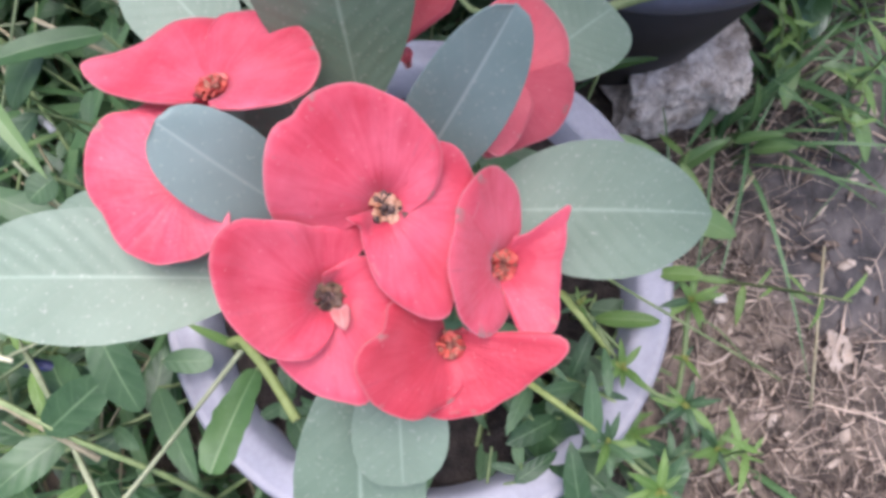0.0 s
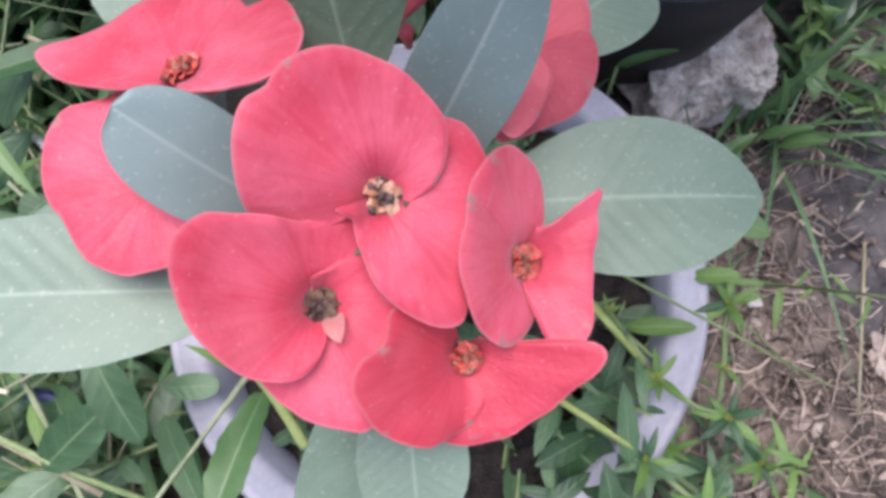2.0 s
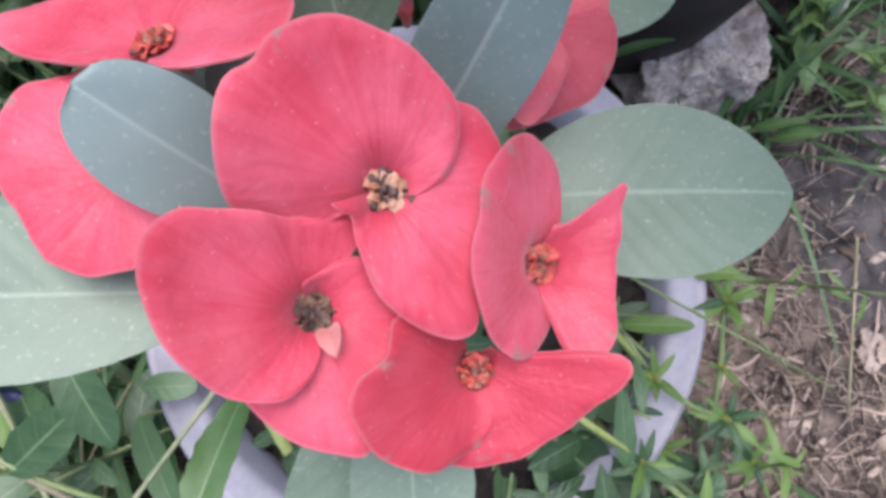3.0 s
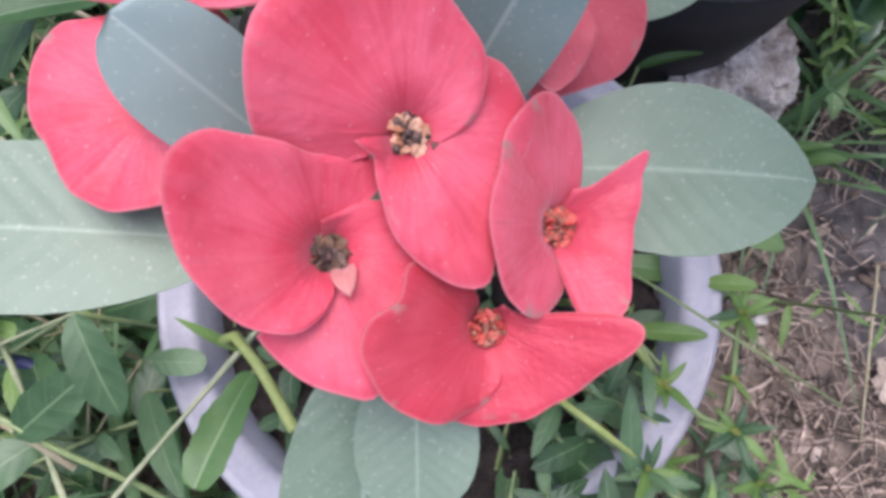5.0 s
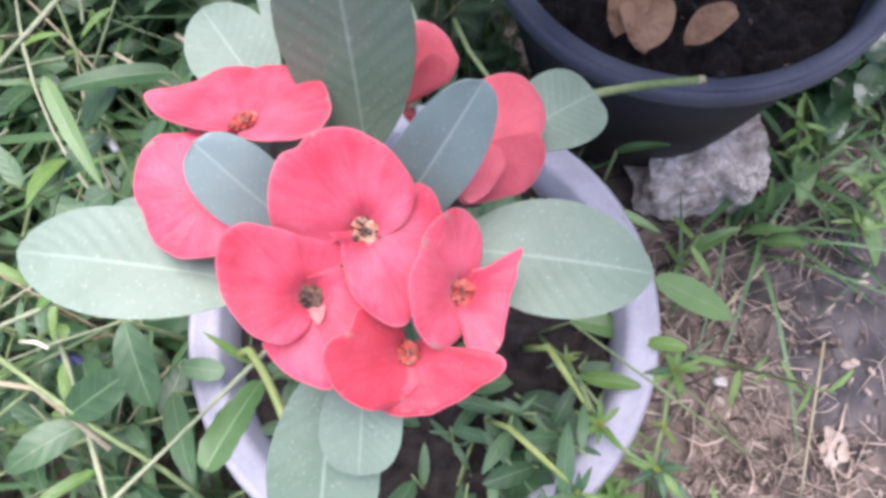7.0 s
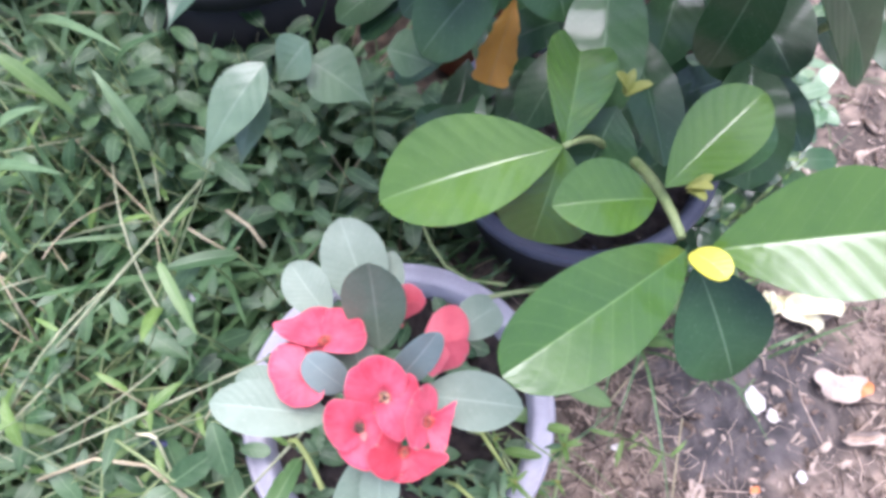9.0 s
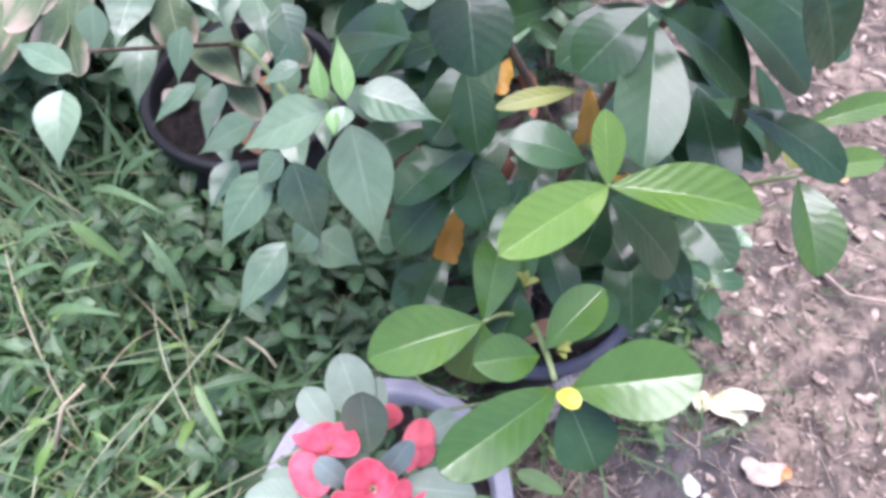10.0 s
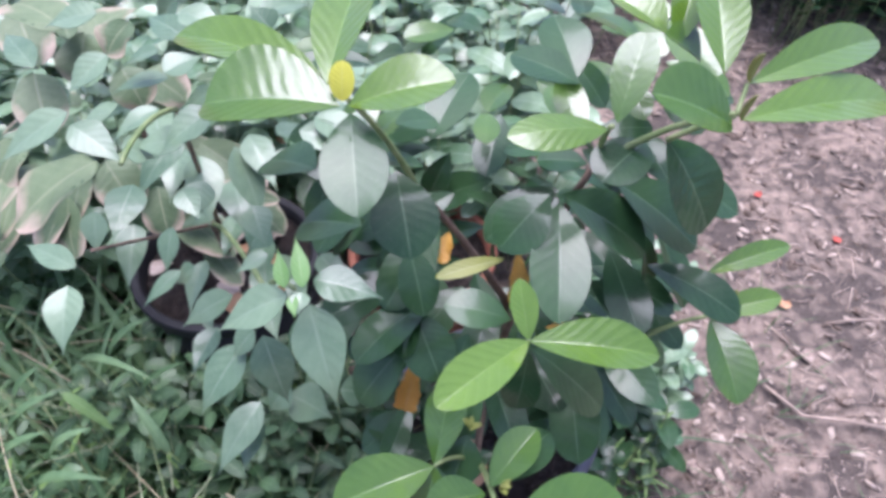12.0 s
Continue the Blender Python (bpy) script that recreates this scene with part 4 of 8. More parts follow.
tube("branch", bush, bent_path((0.324, 0.174, 0.832), (0.335, 0.192, 0.845), 0.0, 8, (0, 0, 1)), [0.002 + (0.0015 - 0.002) * i / 7 for i in range(8)], "green_stem")
tube("branch", bush, bent_path((0.170, 0.240, 0.400), (0.300, 0.200, 0.500), 0.01, 8, (0, 0, 1)), [0.005 + (0.003 - 0.005) * i / 7 for i in range(8)], "wood_stem")
tube("branch", bush, bent_path((0.300, 0.200, 0.500), (0.379, 0.187, 0.570), 0.01, 8, (0, 0, 1)), [0.003 + (0.002 - 0.003) * i / 7 for i in range(8)], "green_stem")
leaf(bush, (0.145, -0.020, 0.632), (0.224, -0.020, 0.652), 0.0490, "mid_glossy", "broad glossy green leaf", arch=0.04, fold=0.42, face=(0.1, -0.3, 1), shape=(0.95, 0.68), ribs=0.024, n=52, m=7)
leaf(bush, (0.136, -0.020, 0.632), (0.0600, -0.0745, 0.655), 0.0375, "mid_glossy", arch=0.05, fold=0.42, face=(-0.3, -0.45, 0.9), shape=(0.8, 0.42), ribs=0.024, n=52, m=7)
leaf(bush, (0.129, 0.005, 0.628), (0.084, -0.003, 0.638), 0.0317, "mid_glossy", arch=0.05, fold=0.42, face=(0, -0.2, 1), shape=(0.95, 0.68), ribs=0.024, n=52, m=7)
leaf(bush, (0.133, 0.010, 0.628), (0.174, 0.045, 0.645), 0.0310, "mid_glossy", arch=0.05, fold=0.42, face=(0, -0.1, 1), shape=(0.95, 0.68), ribs=0.024, n=52, m=7)
leaf(bush, (0.137, 0.015, 0.620), (0.189, 0.056, 0.615), 0.0365, "glossy", arch=0.05, fold=0.15, shape=(0.95, 0.68), ribs=0.009, n=52, m=7)
leaf(bush, (0.093, 0.031, 0.627), (0.014, 0.012, 0.615), 0.0458, "mid_glossy", arch=0.06, fold=0.42, face=(-0.1, -0.25, 1), shape=(0.95, 0.68), ribs=0.024, n=52, m=7)
leaf(bush, (0.093, 0.031, 0.627), (0.082, 0.004, 0.590), 0.0411, "mid_glossy", arch=0.05, fold=0.42, face=(0, -0.3, 1), shape=(0.95, 0.68), ribs=0.024, n=52, m=7)
leaf(bush, (0.093, 0.031, 0.627), (0.113, 0.113, 0.600), 0.0346, "mid_glossy", arch=0.04, fold=0.42, face=(0, -0.5, 1), shape=(0.95, 0.68), ribs=0.024, n=52, m=7)
leaf(bush, (0.123, 0.063, 0.610), (0.108, 0.037, 0.585), 0.0392, "glossy", arch=0.04, fold=0.12, face=(0, -0.4, 1), shape=(0.95, 0.68), ribs=0.009, n=52, m=7)
leaf(bush, (0.144, -0.020, 0.620), (0.165, -0.059, 0.585), 0.0448, "glossy", arch=0.05, fold=0.12, face=(0, -0.3, 1), shape=(0.95, 0.68), ribs=0.009, n=52, m=7)
leaf(bush, (0.138, -0.021, 0.633), (0.147, -0.035, 0.640), 0.0137, "yellow", "small yellow leaf bud", arch=0.1, fold=0.2, shape=(0.5, 0.4))
leaf(bush, (0.124, 0.062, 0.620), (0.127, 0.069, 0.630), 0.0048, "olive", name="bud", arch=0.1, fold=0.3, shape=(0.5, 0.5), n=6, m=2)
leaf(bush, (0.124, 0.062, 0.620), (0.134, 0.061, 0.630), 0.0058, "olive", name="bud", arch=0.1, fold=0.3, shape=(0.5, 0.5), n=6, m=2)
leaf(bush, (0.126, 0.064, 0.620), (0.119, 0.067, 0.630), 0.0062, "olive", name="bud", arch=0.1, fold=0.3, shape=(0.5, 0.5), n=6, m=2)
leaf(bush, (0.141, 0.006, 0.632), (0.143, -0.003, 0.642), 0.0053, "olive", name="bud", arch=0.1, fold=0.3, shape=(0.5, 0.5), n=6, m=2)
leaf(bush, (0.140, 0.008, 0.632), (0.147, 0.002, 0.642), 0.0054, "olive", name="bud", arch=0.1, fold=0.3, shape=(0.5, 0.5), n=6, m=2)
leaf(bush, (0.141, 0.006, 0.632), (0.148, 0.008, 0.642), 0.0047, "olive", name="bud", arch=0.1, fold=0.3, shape=(0.5, 0.5), n=6, m=2)
leaf(bush, (0.168, 0.078, 0.716), (0.096, 0.021, 0.734), 0.0350, "young_glossy", "bright lime-green young leaf", arch=0.05, fold=0.42, face=(-0.1, -0.32, 1), shape=(0.9, 0.55), ribs=0.024, n=52, m=7)
leaf(bush, (0.168, 0.078, 0.716), (0.262, 0.062, 0.706), 0.0385, "young_glossy", arch=0.06, fold=0.42, face=(0.1, -0.2, 1), shape=(0.95, 0.68), ribs=0.024, n=52, m=7)
leaf(bush, (0.168, 0.078, 0.716), (0.165, 0.113, 0.746), 0.0205, "young_glossy", arch=0.03, fold=0.42, face=(0, -0.6, 0.8), shape=(0.95, 0.68), ribs=0.024, n=52, m=7)
leaf(bush, (0.172, 0.083, 0.700), (0.234, 0.070, 0.620), 0.0406, "glossy", arch=0.05, fold=0.15, face=(0, -0.3, 1), shape=(0.95, 0.68), ribs=0.009, n=52, m=7)
leaf(bush, (0.172, 0.087, 0.690), (0.164, 0.077, 0.620), 0.0311, "glossy", arch=0.05, fold=0.15, face=(0, -0.3, 1), shape=(0.95, 0.68), ribs=0.009, n=52, m=7)
leaf(bush, (0.210, 0.188, 0.745), (0.194, 0.095, 0.710), 0.0478, "glossy", "broad dark glossy leaf", arch=0.04, fold=0.12, face=(0, -0.4, 1), shape=(0.95, 0.68), ribs=0.009, n=52, m=7)
leaf(bush, (0.200, 0.183, 0.760), (0.157, 0.156, 0.730), 0.0461, "glossy", arch=0.06, fold=-0.1, face=(0, -0.2, 1), shape=(0.95, 0.68), ribs=0.009, n=52, m=7)
leaf(bush, (0.216, 0.221, 0.730), (0.152, 0.194, 0.700), 0.0432, "glossy", arch=0.05, fold=0.1, face=(0, -0.2, 1), shape=(0.95, 0.68), ribs=0.009, n=52, m=7)
leaf(bush, (0.082, 0.179, 0.800), (0.088, 0.125, 0.763), 0.0500, "glossy", arch=0.06, fold=0.1, face=(0.1, -0.4, 1), shape=(0.95, 0.68), ribs=0.009, n=52, m=7)
leaf(bush, (0.056, 0.178, 0.855), (0.057, 0.105, 0.830), 0.0445, "glossy", arch=0.05, fold=0.12, face=(0, -0.4, 1), shape=(0.95, 0.68), ribs=0.009, n=52, m=7)
leaf(bush, (0.087, 0.197, 0.700), (0.095, 0.150, 0.660), 0.0356, "glossy", arch=0.04, fold=0.15, face=(0.2, -0.4, 1), shape=(0.95, 0.68), ribs=0.009, n=52, m=7)
leaf(bush, (0.161, 0.110, 0.700), (0.110, 0.119, 0.714), 0.0330, "glossy", arch=0.08, fold=0.1, face=(0, -0.2, 1), shape=(0.95, 0.68), ribs=0.009, n=52, m=7)
leaf(bush, (0.087, 0.172, 0.640), (0.105, 0.122, 0.600), 0.0467, "glossy", arch=0.05, fold=0.12, face=(0, -0.3, 1), shape=(0.95, 0.68), ribs=0.009, n=52, m=7)
leaf(bush, (0.077, 0.150, 0.620), (0.030, 0.126, 0.570), 0.0459, "glossy", arch=0.05, fold=0.15, face=(-0.2, -0.3, 1), shape=(0.95, 0.68), ribs=0.009, n=52, m=7)
leaf(bush, (0.133, 0.149, 0.630), (0.112, 0.122, 0.580), 0.0364, "glossy", arch=0.05, fold=0.15, face=(-0.2, -0.3, 1), shape=(0.95, 0.68), ribs=0.009, n=52, m=7)
leaf(bush, (0.168, 0.181, 0.690), (0.107, 0.166, 0.690), 0.0155, "olive", "yellowing narrow leaf", arch=0.04, fold=0.2, face=(0, -0.3, 1), shape=(0.95, 0.68), ribs=0.024, n=52, m=7)
leaf(bush, (0.211, 0.192, 0.750), (0.283, 0.167, 0.700), 0.0579, "glossy", arch=0.05, fold=0.2, face=(0.3, -0.2, 1), shape=(0.95, 0.68), ribs=0.009, n=52, m=7)
leaf(bush, (0.262, 0.213, 0.740), (0.331, 0.175, 0.690), 0.0627, "glossy", arch=0.05, fold=0.2, face=(0.3, -0.2, 1), shape=(0.95, 0.68), ribs=0.030, n=52, m=7)
leaf(bush, (0.287, 0.192, 0.800), (0.323, 0.158, 0.734), 0.0657, "glossy", "ribbed dark green leaf", arch=0.05, fold=0.12, face=(0.2, -0.3, 1), shape=(0.85, 0.55), ribs=0.055, n=52, m=7)
leaf(bush, (0.319, 0.231, 0.660), (0.343, 0.178, 0.600), 0.0410, "glossy", arch=0.04, fold=0.25, face=(0.6, -0.3, 1), shape=(0.95, 0.68), ribs=0.009, n=52, m=7)
leaf(bush, (0.305, 0.222, 0.660), (0.309, 0.197, 0.600), 0.0332, "glossy", arch=0.04, fold=0.25, face=(0.6, -0.3, 1), shape=(0.95, 0.68), ribs=0.009, n=52, m=7)
leaf(bush, (0.381, 0.187, 0.565), (0.391, 0.109, 0.530), 0.0508, "mid_glossy", arch=0.05, fold=0.42, face=(0.1, -0.3, 1), shape=(0.95, 0.68), ribs=0.024, n=52, m=7)
leaf(bush, (0.378, 0.185, 0.575), (0.449, 0.191, 0.585), 0.0271, "young_glossy", arch=0.06, fold=0.42, face=(0, -0.3, 1), shape=(0.95, 0.68), ribs=0.024, n=52, m=7)
leaf(bush, (0.381, 0.190, 0.577), (0.386, 0.186, 0.612), 0.0125, "young_glossy", "small yellow-green shoot leaf", arch=0.05, fold=0.3, face=(0, -0.8, 0.5), shape=(0.7, 0.5))
leaf(bush, (0.381, 0.190, 0.577), (0.399, 0.190, 0.604), 0.0105, "olive", "small yellow-green shoot leaf", arch=0.05, fold=0.3, face=(0, -0.8, 0.5), shape=(0.7, 0.5))
leaf(bush, (0.383, 0.224, 0.590), (0.475, 0.244, 0.600), 0.0251, "young_glossy", arch=0.06, fold=0.42, face=(0, -0.3, 1), shape=(0.95, 0.68), ribs=0.024, n=52, m=7)
leaf(bush, (0.375, 0.194, 0.570), (0.376, 0.227, 0.585), 0.0200, "olive", arch=0.05, fold=0.15, face=(0, -0.5, 1), shape=(0.95, 0.68), ribs=0.024, n=52, m=7)
leaf(bush, (0.378, 0.194, 0.570), (0.397, 0.223, 0.580), 0.0129, "olive", arch=0.05, fold=0.15, face=(0, -0.5, 1), shape=(0.95, 0.68), ribs=0.024, n=52, m=7)
leaf(bush, (0.327, 0.203, 0.560), (0.303, 0.245, 0.550), 0.0398, "glossy", arch=0.05, fold=0.15, shape=(0.95, 0.68), ribs=0.009, n=52, m=7)
leaf(bush, (0.227, 0.136, 0.500), (0.263, 0.122, 0.470), 0.0268, "olive", arch=0.08, fold=0.2, shape=(0.95, 0.68), ribs=0.024, n=52, m=7)
leaf(bush, (0.086, 0.175, 0.560), (0.070, 0.135, 0.530), 0.0233, "orange", "dead orange leaf", arch=0.08, fold=0.3, ripple=0.13, face=(0, -0.6, 1), shape=(0.75, 0.16), teeth=0.14, n=40)
leaf(bush, (0.186, 0.214, 0.660), (0.182, 0.177, 0.630), 0.0197, "orange", arch=0.08, fold=0.3, ripple=0.13, face=(0, -0.6, 1), shape=(0.75, 0.16), teeth=0.14, n=40)
leaf(bush, (0.127, 0.244, 0.660), (0.110, 0.218, 0.650), 0.0212, "orange", arch=0.08, fold=0.3, ripple=0.13, face=(0, -0.6, 1), shape=(0.75, 0.16), teeth=0.14, n=40)
leaf(bush, (0.080, 0.221, 0.600), (0.058, 0.204, 0.580), 0.0160, "orange", arch=0.08, fold=0.3, ripple=0.13, face=(0, -0.6, 1), shape=(0.75, 0.16), teeth=0.14, n=40)
leaf(bush, (0.213, 0.183, 0.580), (0.235, 0.184, 0.570), 0.0140, "orange", arch=0.08, fold=0.3, ripple=0.13, face=(0, -0.6, 1), shape=(0.75, 0.16), teeth=0.14, n=40)
leaf(bush, (0.050, 0.169, 0.868), (-0.039, 0.185, 0.865), 0.0717, "mid_glossy", arch=0.06, fold=0.42, face=(0, -0.1, 1), shape=(0.85, 0.5), ribs=0.034, n=52, m=7)
leaf(bush, (0.040, 0.200, 0.868), (-0.073, 0.279, 0.860), 0.0404, "young_glossy", arch=0.06, fold=0.42, face=(0.1, -0.3, 1), shape=(0.95, 0.68), ribs=0.024, n=52, m=7)
leaf(bush, (0.042, 0.190, 0.870), (0.068, 0.313, 0.880), 0.0449, "young_glossy", arch=0.04, fold=0.42, face=(-0.2, -0.4, 1), shape=(0.85, 0.55), ribs=0.034, n=52, m=7)
leaf(bush, (0.056, 0.165, 0.870), (0.125, 0.164, 0.885), 0.0420, "young_glossy", arch=0.05, fold=0.36, face=(0.1, -0.25, 1), shape=(0.95, 0.68), ribs=0.024, n=52, m=7)
leaf(bush, (0.052, 0.171, 0.870), (0.055, 0.182, 0.893), 0.0165, "yellow", "yellow leaf bud", arch=0.05, fold=0.3, face=(0, -0.6, 1), shape=(0.6, 0.5))
leaf(bush, (0.237, 0.184, 0.820), (0.160, 0.165, 0.835), 0.0324, "young_glossy", arch=0.06, fold=-0.15, face=(0, -0.3, 1), shape=(0.95, 0.68), ribs=0.024, n=52, m=7)
leaf(bush, (0.245, 0.190, 0.820), (0.274, 0.242, 0.860), 0.0322, "mid_glossy", arch=0.04, fold=0.2, face=(-0.2, -0.4, 1), shape=(0.85, 0.55), ribs=0.034, n=52, m=7)
leaf(bush, (0.328, 0.213, 0.840), (0.342, 0.297, 0.870), 0.0393, "young_glossy", arch=0.04, fold=0.42, face=(-0.1, -0.4, 1), shape=(0.95, 0.68), ribs=0.024, n=52, m=7)
leaf(bush, (0.315, 0.160, 0.835), (0.254, 0.163, 0.865), 0.0515, "mid_glossy", arch=0.05, fold=0.42, face=(0, -0.3, 1), shape=(0.7, 0.45), ribs=0.024, n=52, m=7)
leaf(bush, (0.336, 0.192, 0.845), (0.458, 0.243, 0.840), 0.0361, "young_glossy", arch=0.05, fold=0.42, face=(0, -0.5, 1), shape=(0.95, 0.68), ribs=0.024, n=52, m=7)
leaf(bush, (0.321, 0.159, 0.840), (0.457, 0.199, 0.815), 0.0400, "young_glossy", arch=0.05, fold=0.36, face=(0, -0.35, 1), shape=(0.85, 0.55), ribs=0.034, n=52, m=7)
leaf(bush, (0.319, 0.158, 0.840), (0.321, 0.153, 0.865), 0.0087, "olive", name="bud", arch=0.05, fold=0.2, shape=(0.6, 0.4))
leaf(bush, (0.337, 0.194, 0.845), (0.338, 0.191, 0.870), 0.0103, "olive", name="bud", arch=0.05, fold=0.2, shape=(0.6, 0.4))
leaf(bush, (0.274, 0.201, 0.790), (0.235, 0.172, 0.780), 0.0459, "glossy", arch=0.05, fold=0.1, shape=(0.6, 0.45))
leaf(bush, (0.233, 0.204, 0.770), (0.194, 0.212, 0.770), 0.0325, "glossy", arch=0.05, fold=0.1, shape=(0.95, 0.68), ribs=0.009, n=52, m=7)
leaf(bush, (0.237, 0.268, 0.800), (0.185, 0.301, 0.810), 0.0462, "glossy", arch=0.05, fold=0.1, shape=(0.95, 0.68), ribs=0.009, n=52, m=7)
leaf(bush, (0.179, 0.274, 0.800), (0.157, 0.239, 0.800), 0.0246, "mid_glossy", arch=0.05, fold=0.42, shape=(0.95, 0.68), ribs=0.024, n=52, m=7)
leaf(bush, (0.220, 0.225, 0.770), (0.172, 0.238, 0.760), 0.0269, "glossy", arch=0.05, fold=0.1, shape=(0.95, 0.68), ribs=0.009, n=52, m=7)
leaf(bush, (0.245, 0.303, 0.780), (0.237, 0.373, 0.800), 0.0482, "glossy", arch=0.05, fold=0.15, shape=(0.95, 0.68), ribs=0.009, n=52, m=7)
leaf(bush, (0.316, 0.301, 0.820), (0.273, 0.335, 0.840), 0.0550, "young_glossy", arch=0.05, fold=0.42, shape=(0.95, 0.68), ribs=0.024, n=52, m=7)
leaf(bush, (0.330, 0.258, 0.820), (0.300, 0.270, 0.840), 0.0453, "mid_glossy", arch=0.05, fold=0.42, shape=(0.95, 0.68), ribs=0.024, n=52, m=7)
leaf(bush, (0.313, 0.269, 0.830), (0.332, 0.309, 0.860), 0.0270, "young_glossy", arch=0.05, fold=0.42, shape=(0.95, 0.68), ribs=0.024, n=52, m=7)
leaf(bush, (0.017, 0.233, 0.760), (-0.028, 0.271, 0.740), 0.0517, "glossy", arch=0.05, fold=0.15, shape=(0.95, 0.68), ribs=0.009, n=52, m=7)
leaf(bush, (0.049, 0.204, 0.720), (-0.004, 0.232, 0.700), 0.0590, "glossy", arch=0.05, fold=0.15, shape=(0.95, 0.68), ribs=0.009, n=52, m=7)
leaf(bush, (0.084, 0.246, 0.790), (0.119, 0.258, 0.780), 0.0306, "glossy", arch=0.05, fold=0.1, shape=(0.95, 0.68), ribs=0.009, n=52, m=7)
leaf(bush, (0.112, 0.258, 0.760), (0.153, 0.322, 0.780), 0.0432, "glossy", arch=0.05, fold=0.1, shape=(0.95, 0.68), ribs=0.009, n=52, m=7)
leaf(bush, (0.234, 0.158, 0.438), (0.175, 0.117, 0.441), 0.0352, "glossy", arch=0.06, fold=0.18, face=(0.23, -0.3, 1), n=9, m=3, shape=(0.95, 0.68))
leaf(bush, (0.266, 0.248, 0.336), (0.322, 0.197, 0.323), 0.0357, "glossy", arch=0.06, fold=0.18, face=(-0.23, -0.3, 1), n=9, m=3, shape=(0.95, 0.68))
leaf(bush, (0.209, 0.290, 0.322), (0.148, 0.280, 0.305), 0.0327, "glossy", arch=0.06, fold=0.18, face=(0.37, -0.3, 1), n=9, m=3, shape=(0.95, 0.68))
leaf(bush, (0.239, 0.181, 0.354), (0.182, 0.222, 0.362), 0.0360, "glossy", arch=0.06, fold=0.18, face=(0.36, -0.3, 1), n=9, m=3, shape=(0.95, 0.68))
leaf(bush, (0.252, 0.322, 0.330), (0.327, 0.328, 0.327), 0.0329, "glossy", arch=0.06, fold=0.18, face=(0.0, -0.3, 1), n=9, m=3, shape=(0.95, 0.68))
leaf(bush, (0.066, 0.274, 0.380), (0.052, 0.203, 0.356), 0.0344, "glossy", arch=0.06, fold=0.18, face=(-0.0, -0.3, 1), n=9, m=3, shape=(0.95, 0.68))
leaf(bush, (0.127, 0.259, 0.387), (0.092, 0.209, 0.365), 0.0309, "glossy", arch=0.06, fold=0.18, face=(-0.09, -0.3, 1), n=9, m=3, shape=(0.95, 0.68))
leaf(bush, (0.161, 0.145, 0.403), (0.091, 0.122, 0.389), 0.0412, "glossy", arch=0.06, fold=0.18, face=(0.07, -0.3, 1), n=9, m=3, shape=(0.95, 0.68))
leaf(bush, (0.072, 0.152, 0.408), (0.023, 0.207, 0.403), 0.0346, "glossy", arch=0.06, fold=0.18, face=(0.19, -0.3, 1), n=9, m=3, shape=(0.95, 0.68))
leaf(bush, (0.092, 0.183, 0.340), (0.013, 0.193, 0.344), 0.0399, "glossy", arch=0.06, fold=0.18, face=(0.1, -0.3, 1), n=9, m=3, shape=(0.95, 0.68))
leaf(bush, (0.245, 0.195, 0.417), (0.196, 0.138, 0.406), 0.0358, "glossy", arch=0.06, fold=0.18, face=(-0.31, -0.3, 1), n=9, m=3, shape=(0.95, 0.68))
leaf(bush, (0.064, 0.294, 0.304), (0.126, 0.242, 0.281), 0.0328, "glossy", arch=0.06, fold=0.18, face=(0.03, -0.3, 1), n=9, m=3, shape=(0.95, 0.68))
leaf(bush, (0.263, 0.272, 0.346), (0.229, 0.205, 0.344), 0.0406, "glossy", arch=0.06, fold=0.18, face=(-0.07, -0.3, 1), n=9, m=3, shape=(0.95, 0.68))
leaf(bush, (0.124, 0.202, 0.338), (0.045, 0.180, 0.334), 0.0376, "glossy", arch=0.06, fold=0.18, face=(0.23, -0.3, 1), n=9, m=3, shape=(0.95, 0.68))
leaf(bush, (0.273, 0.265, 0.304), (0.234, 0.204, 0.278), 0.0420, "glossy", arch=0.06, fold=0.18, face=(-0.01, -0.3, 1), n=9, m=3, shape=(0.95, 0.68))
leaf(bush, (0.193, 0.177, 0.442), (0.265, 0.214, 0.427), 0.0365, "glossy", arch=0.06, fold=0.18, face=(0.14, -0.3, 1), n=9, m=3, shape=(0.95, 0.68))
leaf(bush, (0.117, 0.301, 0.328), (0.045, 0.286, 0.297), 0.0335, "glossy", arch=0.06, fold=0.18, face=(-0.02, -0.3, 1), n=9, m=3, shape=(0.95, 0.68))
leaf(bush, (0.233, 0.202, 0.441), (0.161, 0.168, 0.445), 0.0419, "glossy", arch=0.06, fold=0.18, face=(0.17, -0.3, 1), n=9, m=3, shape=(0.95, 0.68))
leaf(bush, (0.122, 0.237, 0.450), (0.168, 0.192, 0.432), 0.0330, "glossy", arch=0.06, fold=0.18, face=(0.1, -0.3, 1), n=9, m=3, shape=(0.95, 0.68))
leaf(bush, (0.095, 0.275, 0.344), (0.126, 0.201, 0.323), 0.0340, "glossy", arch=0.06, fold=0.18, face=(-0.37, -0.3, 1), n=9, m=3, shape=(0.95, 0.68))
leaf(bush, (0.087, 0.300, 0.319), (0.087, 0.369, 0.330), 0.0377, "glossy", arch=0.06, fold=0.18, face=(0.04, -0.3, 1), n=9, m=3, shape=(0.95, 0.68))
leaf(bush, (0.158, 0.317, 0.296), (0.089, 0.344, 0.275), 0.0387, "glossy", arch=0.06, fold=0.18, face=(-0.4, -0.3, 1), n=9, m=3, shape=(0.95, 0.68))
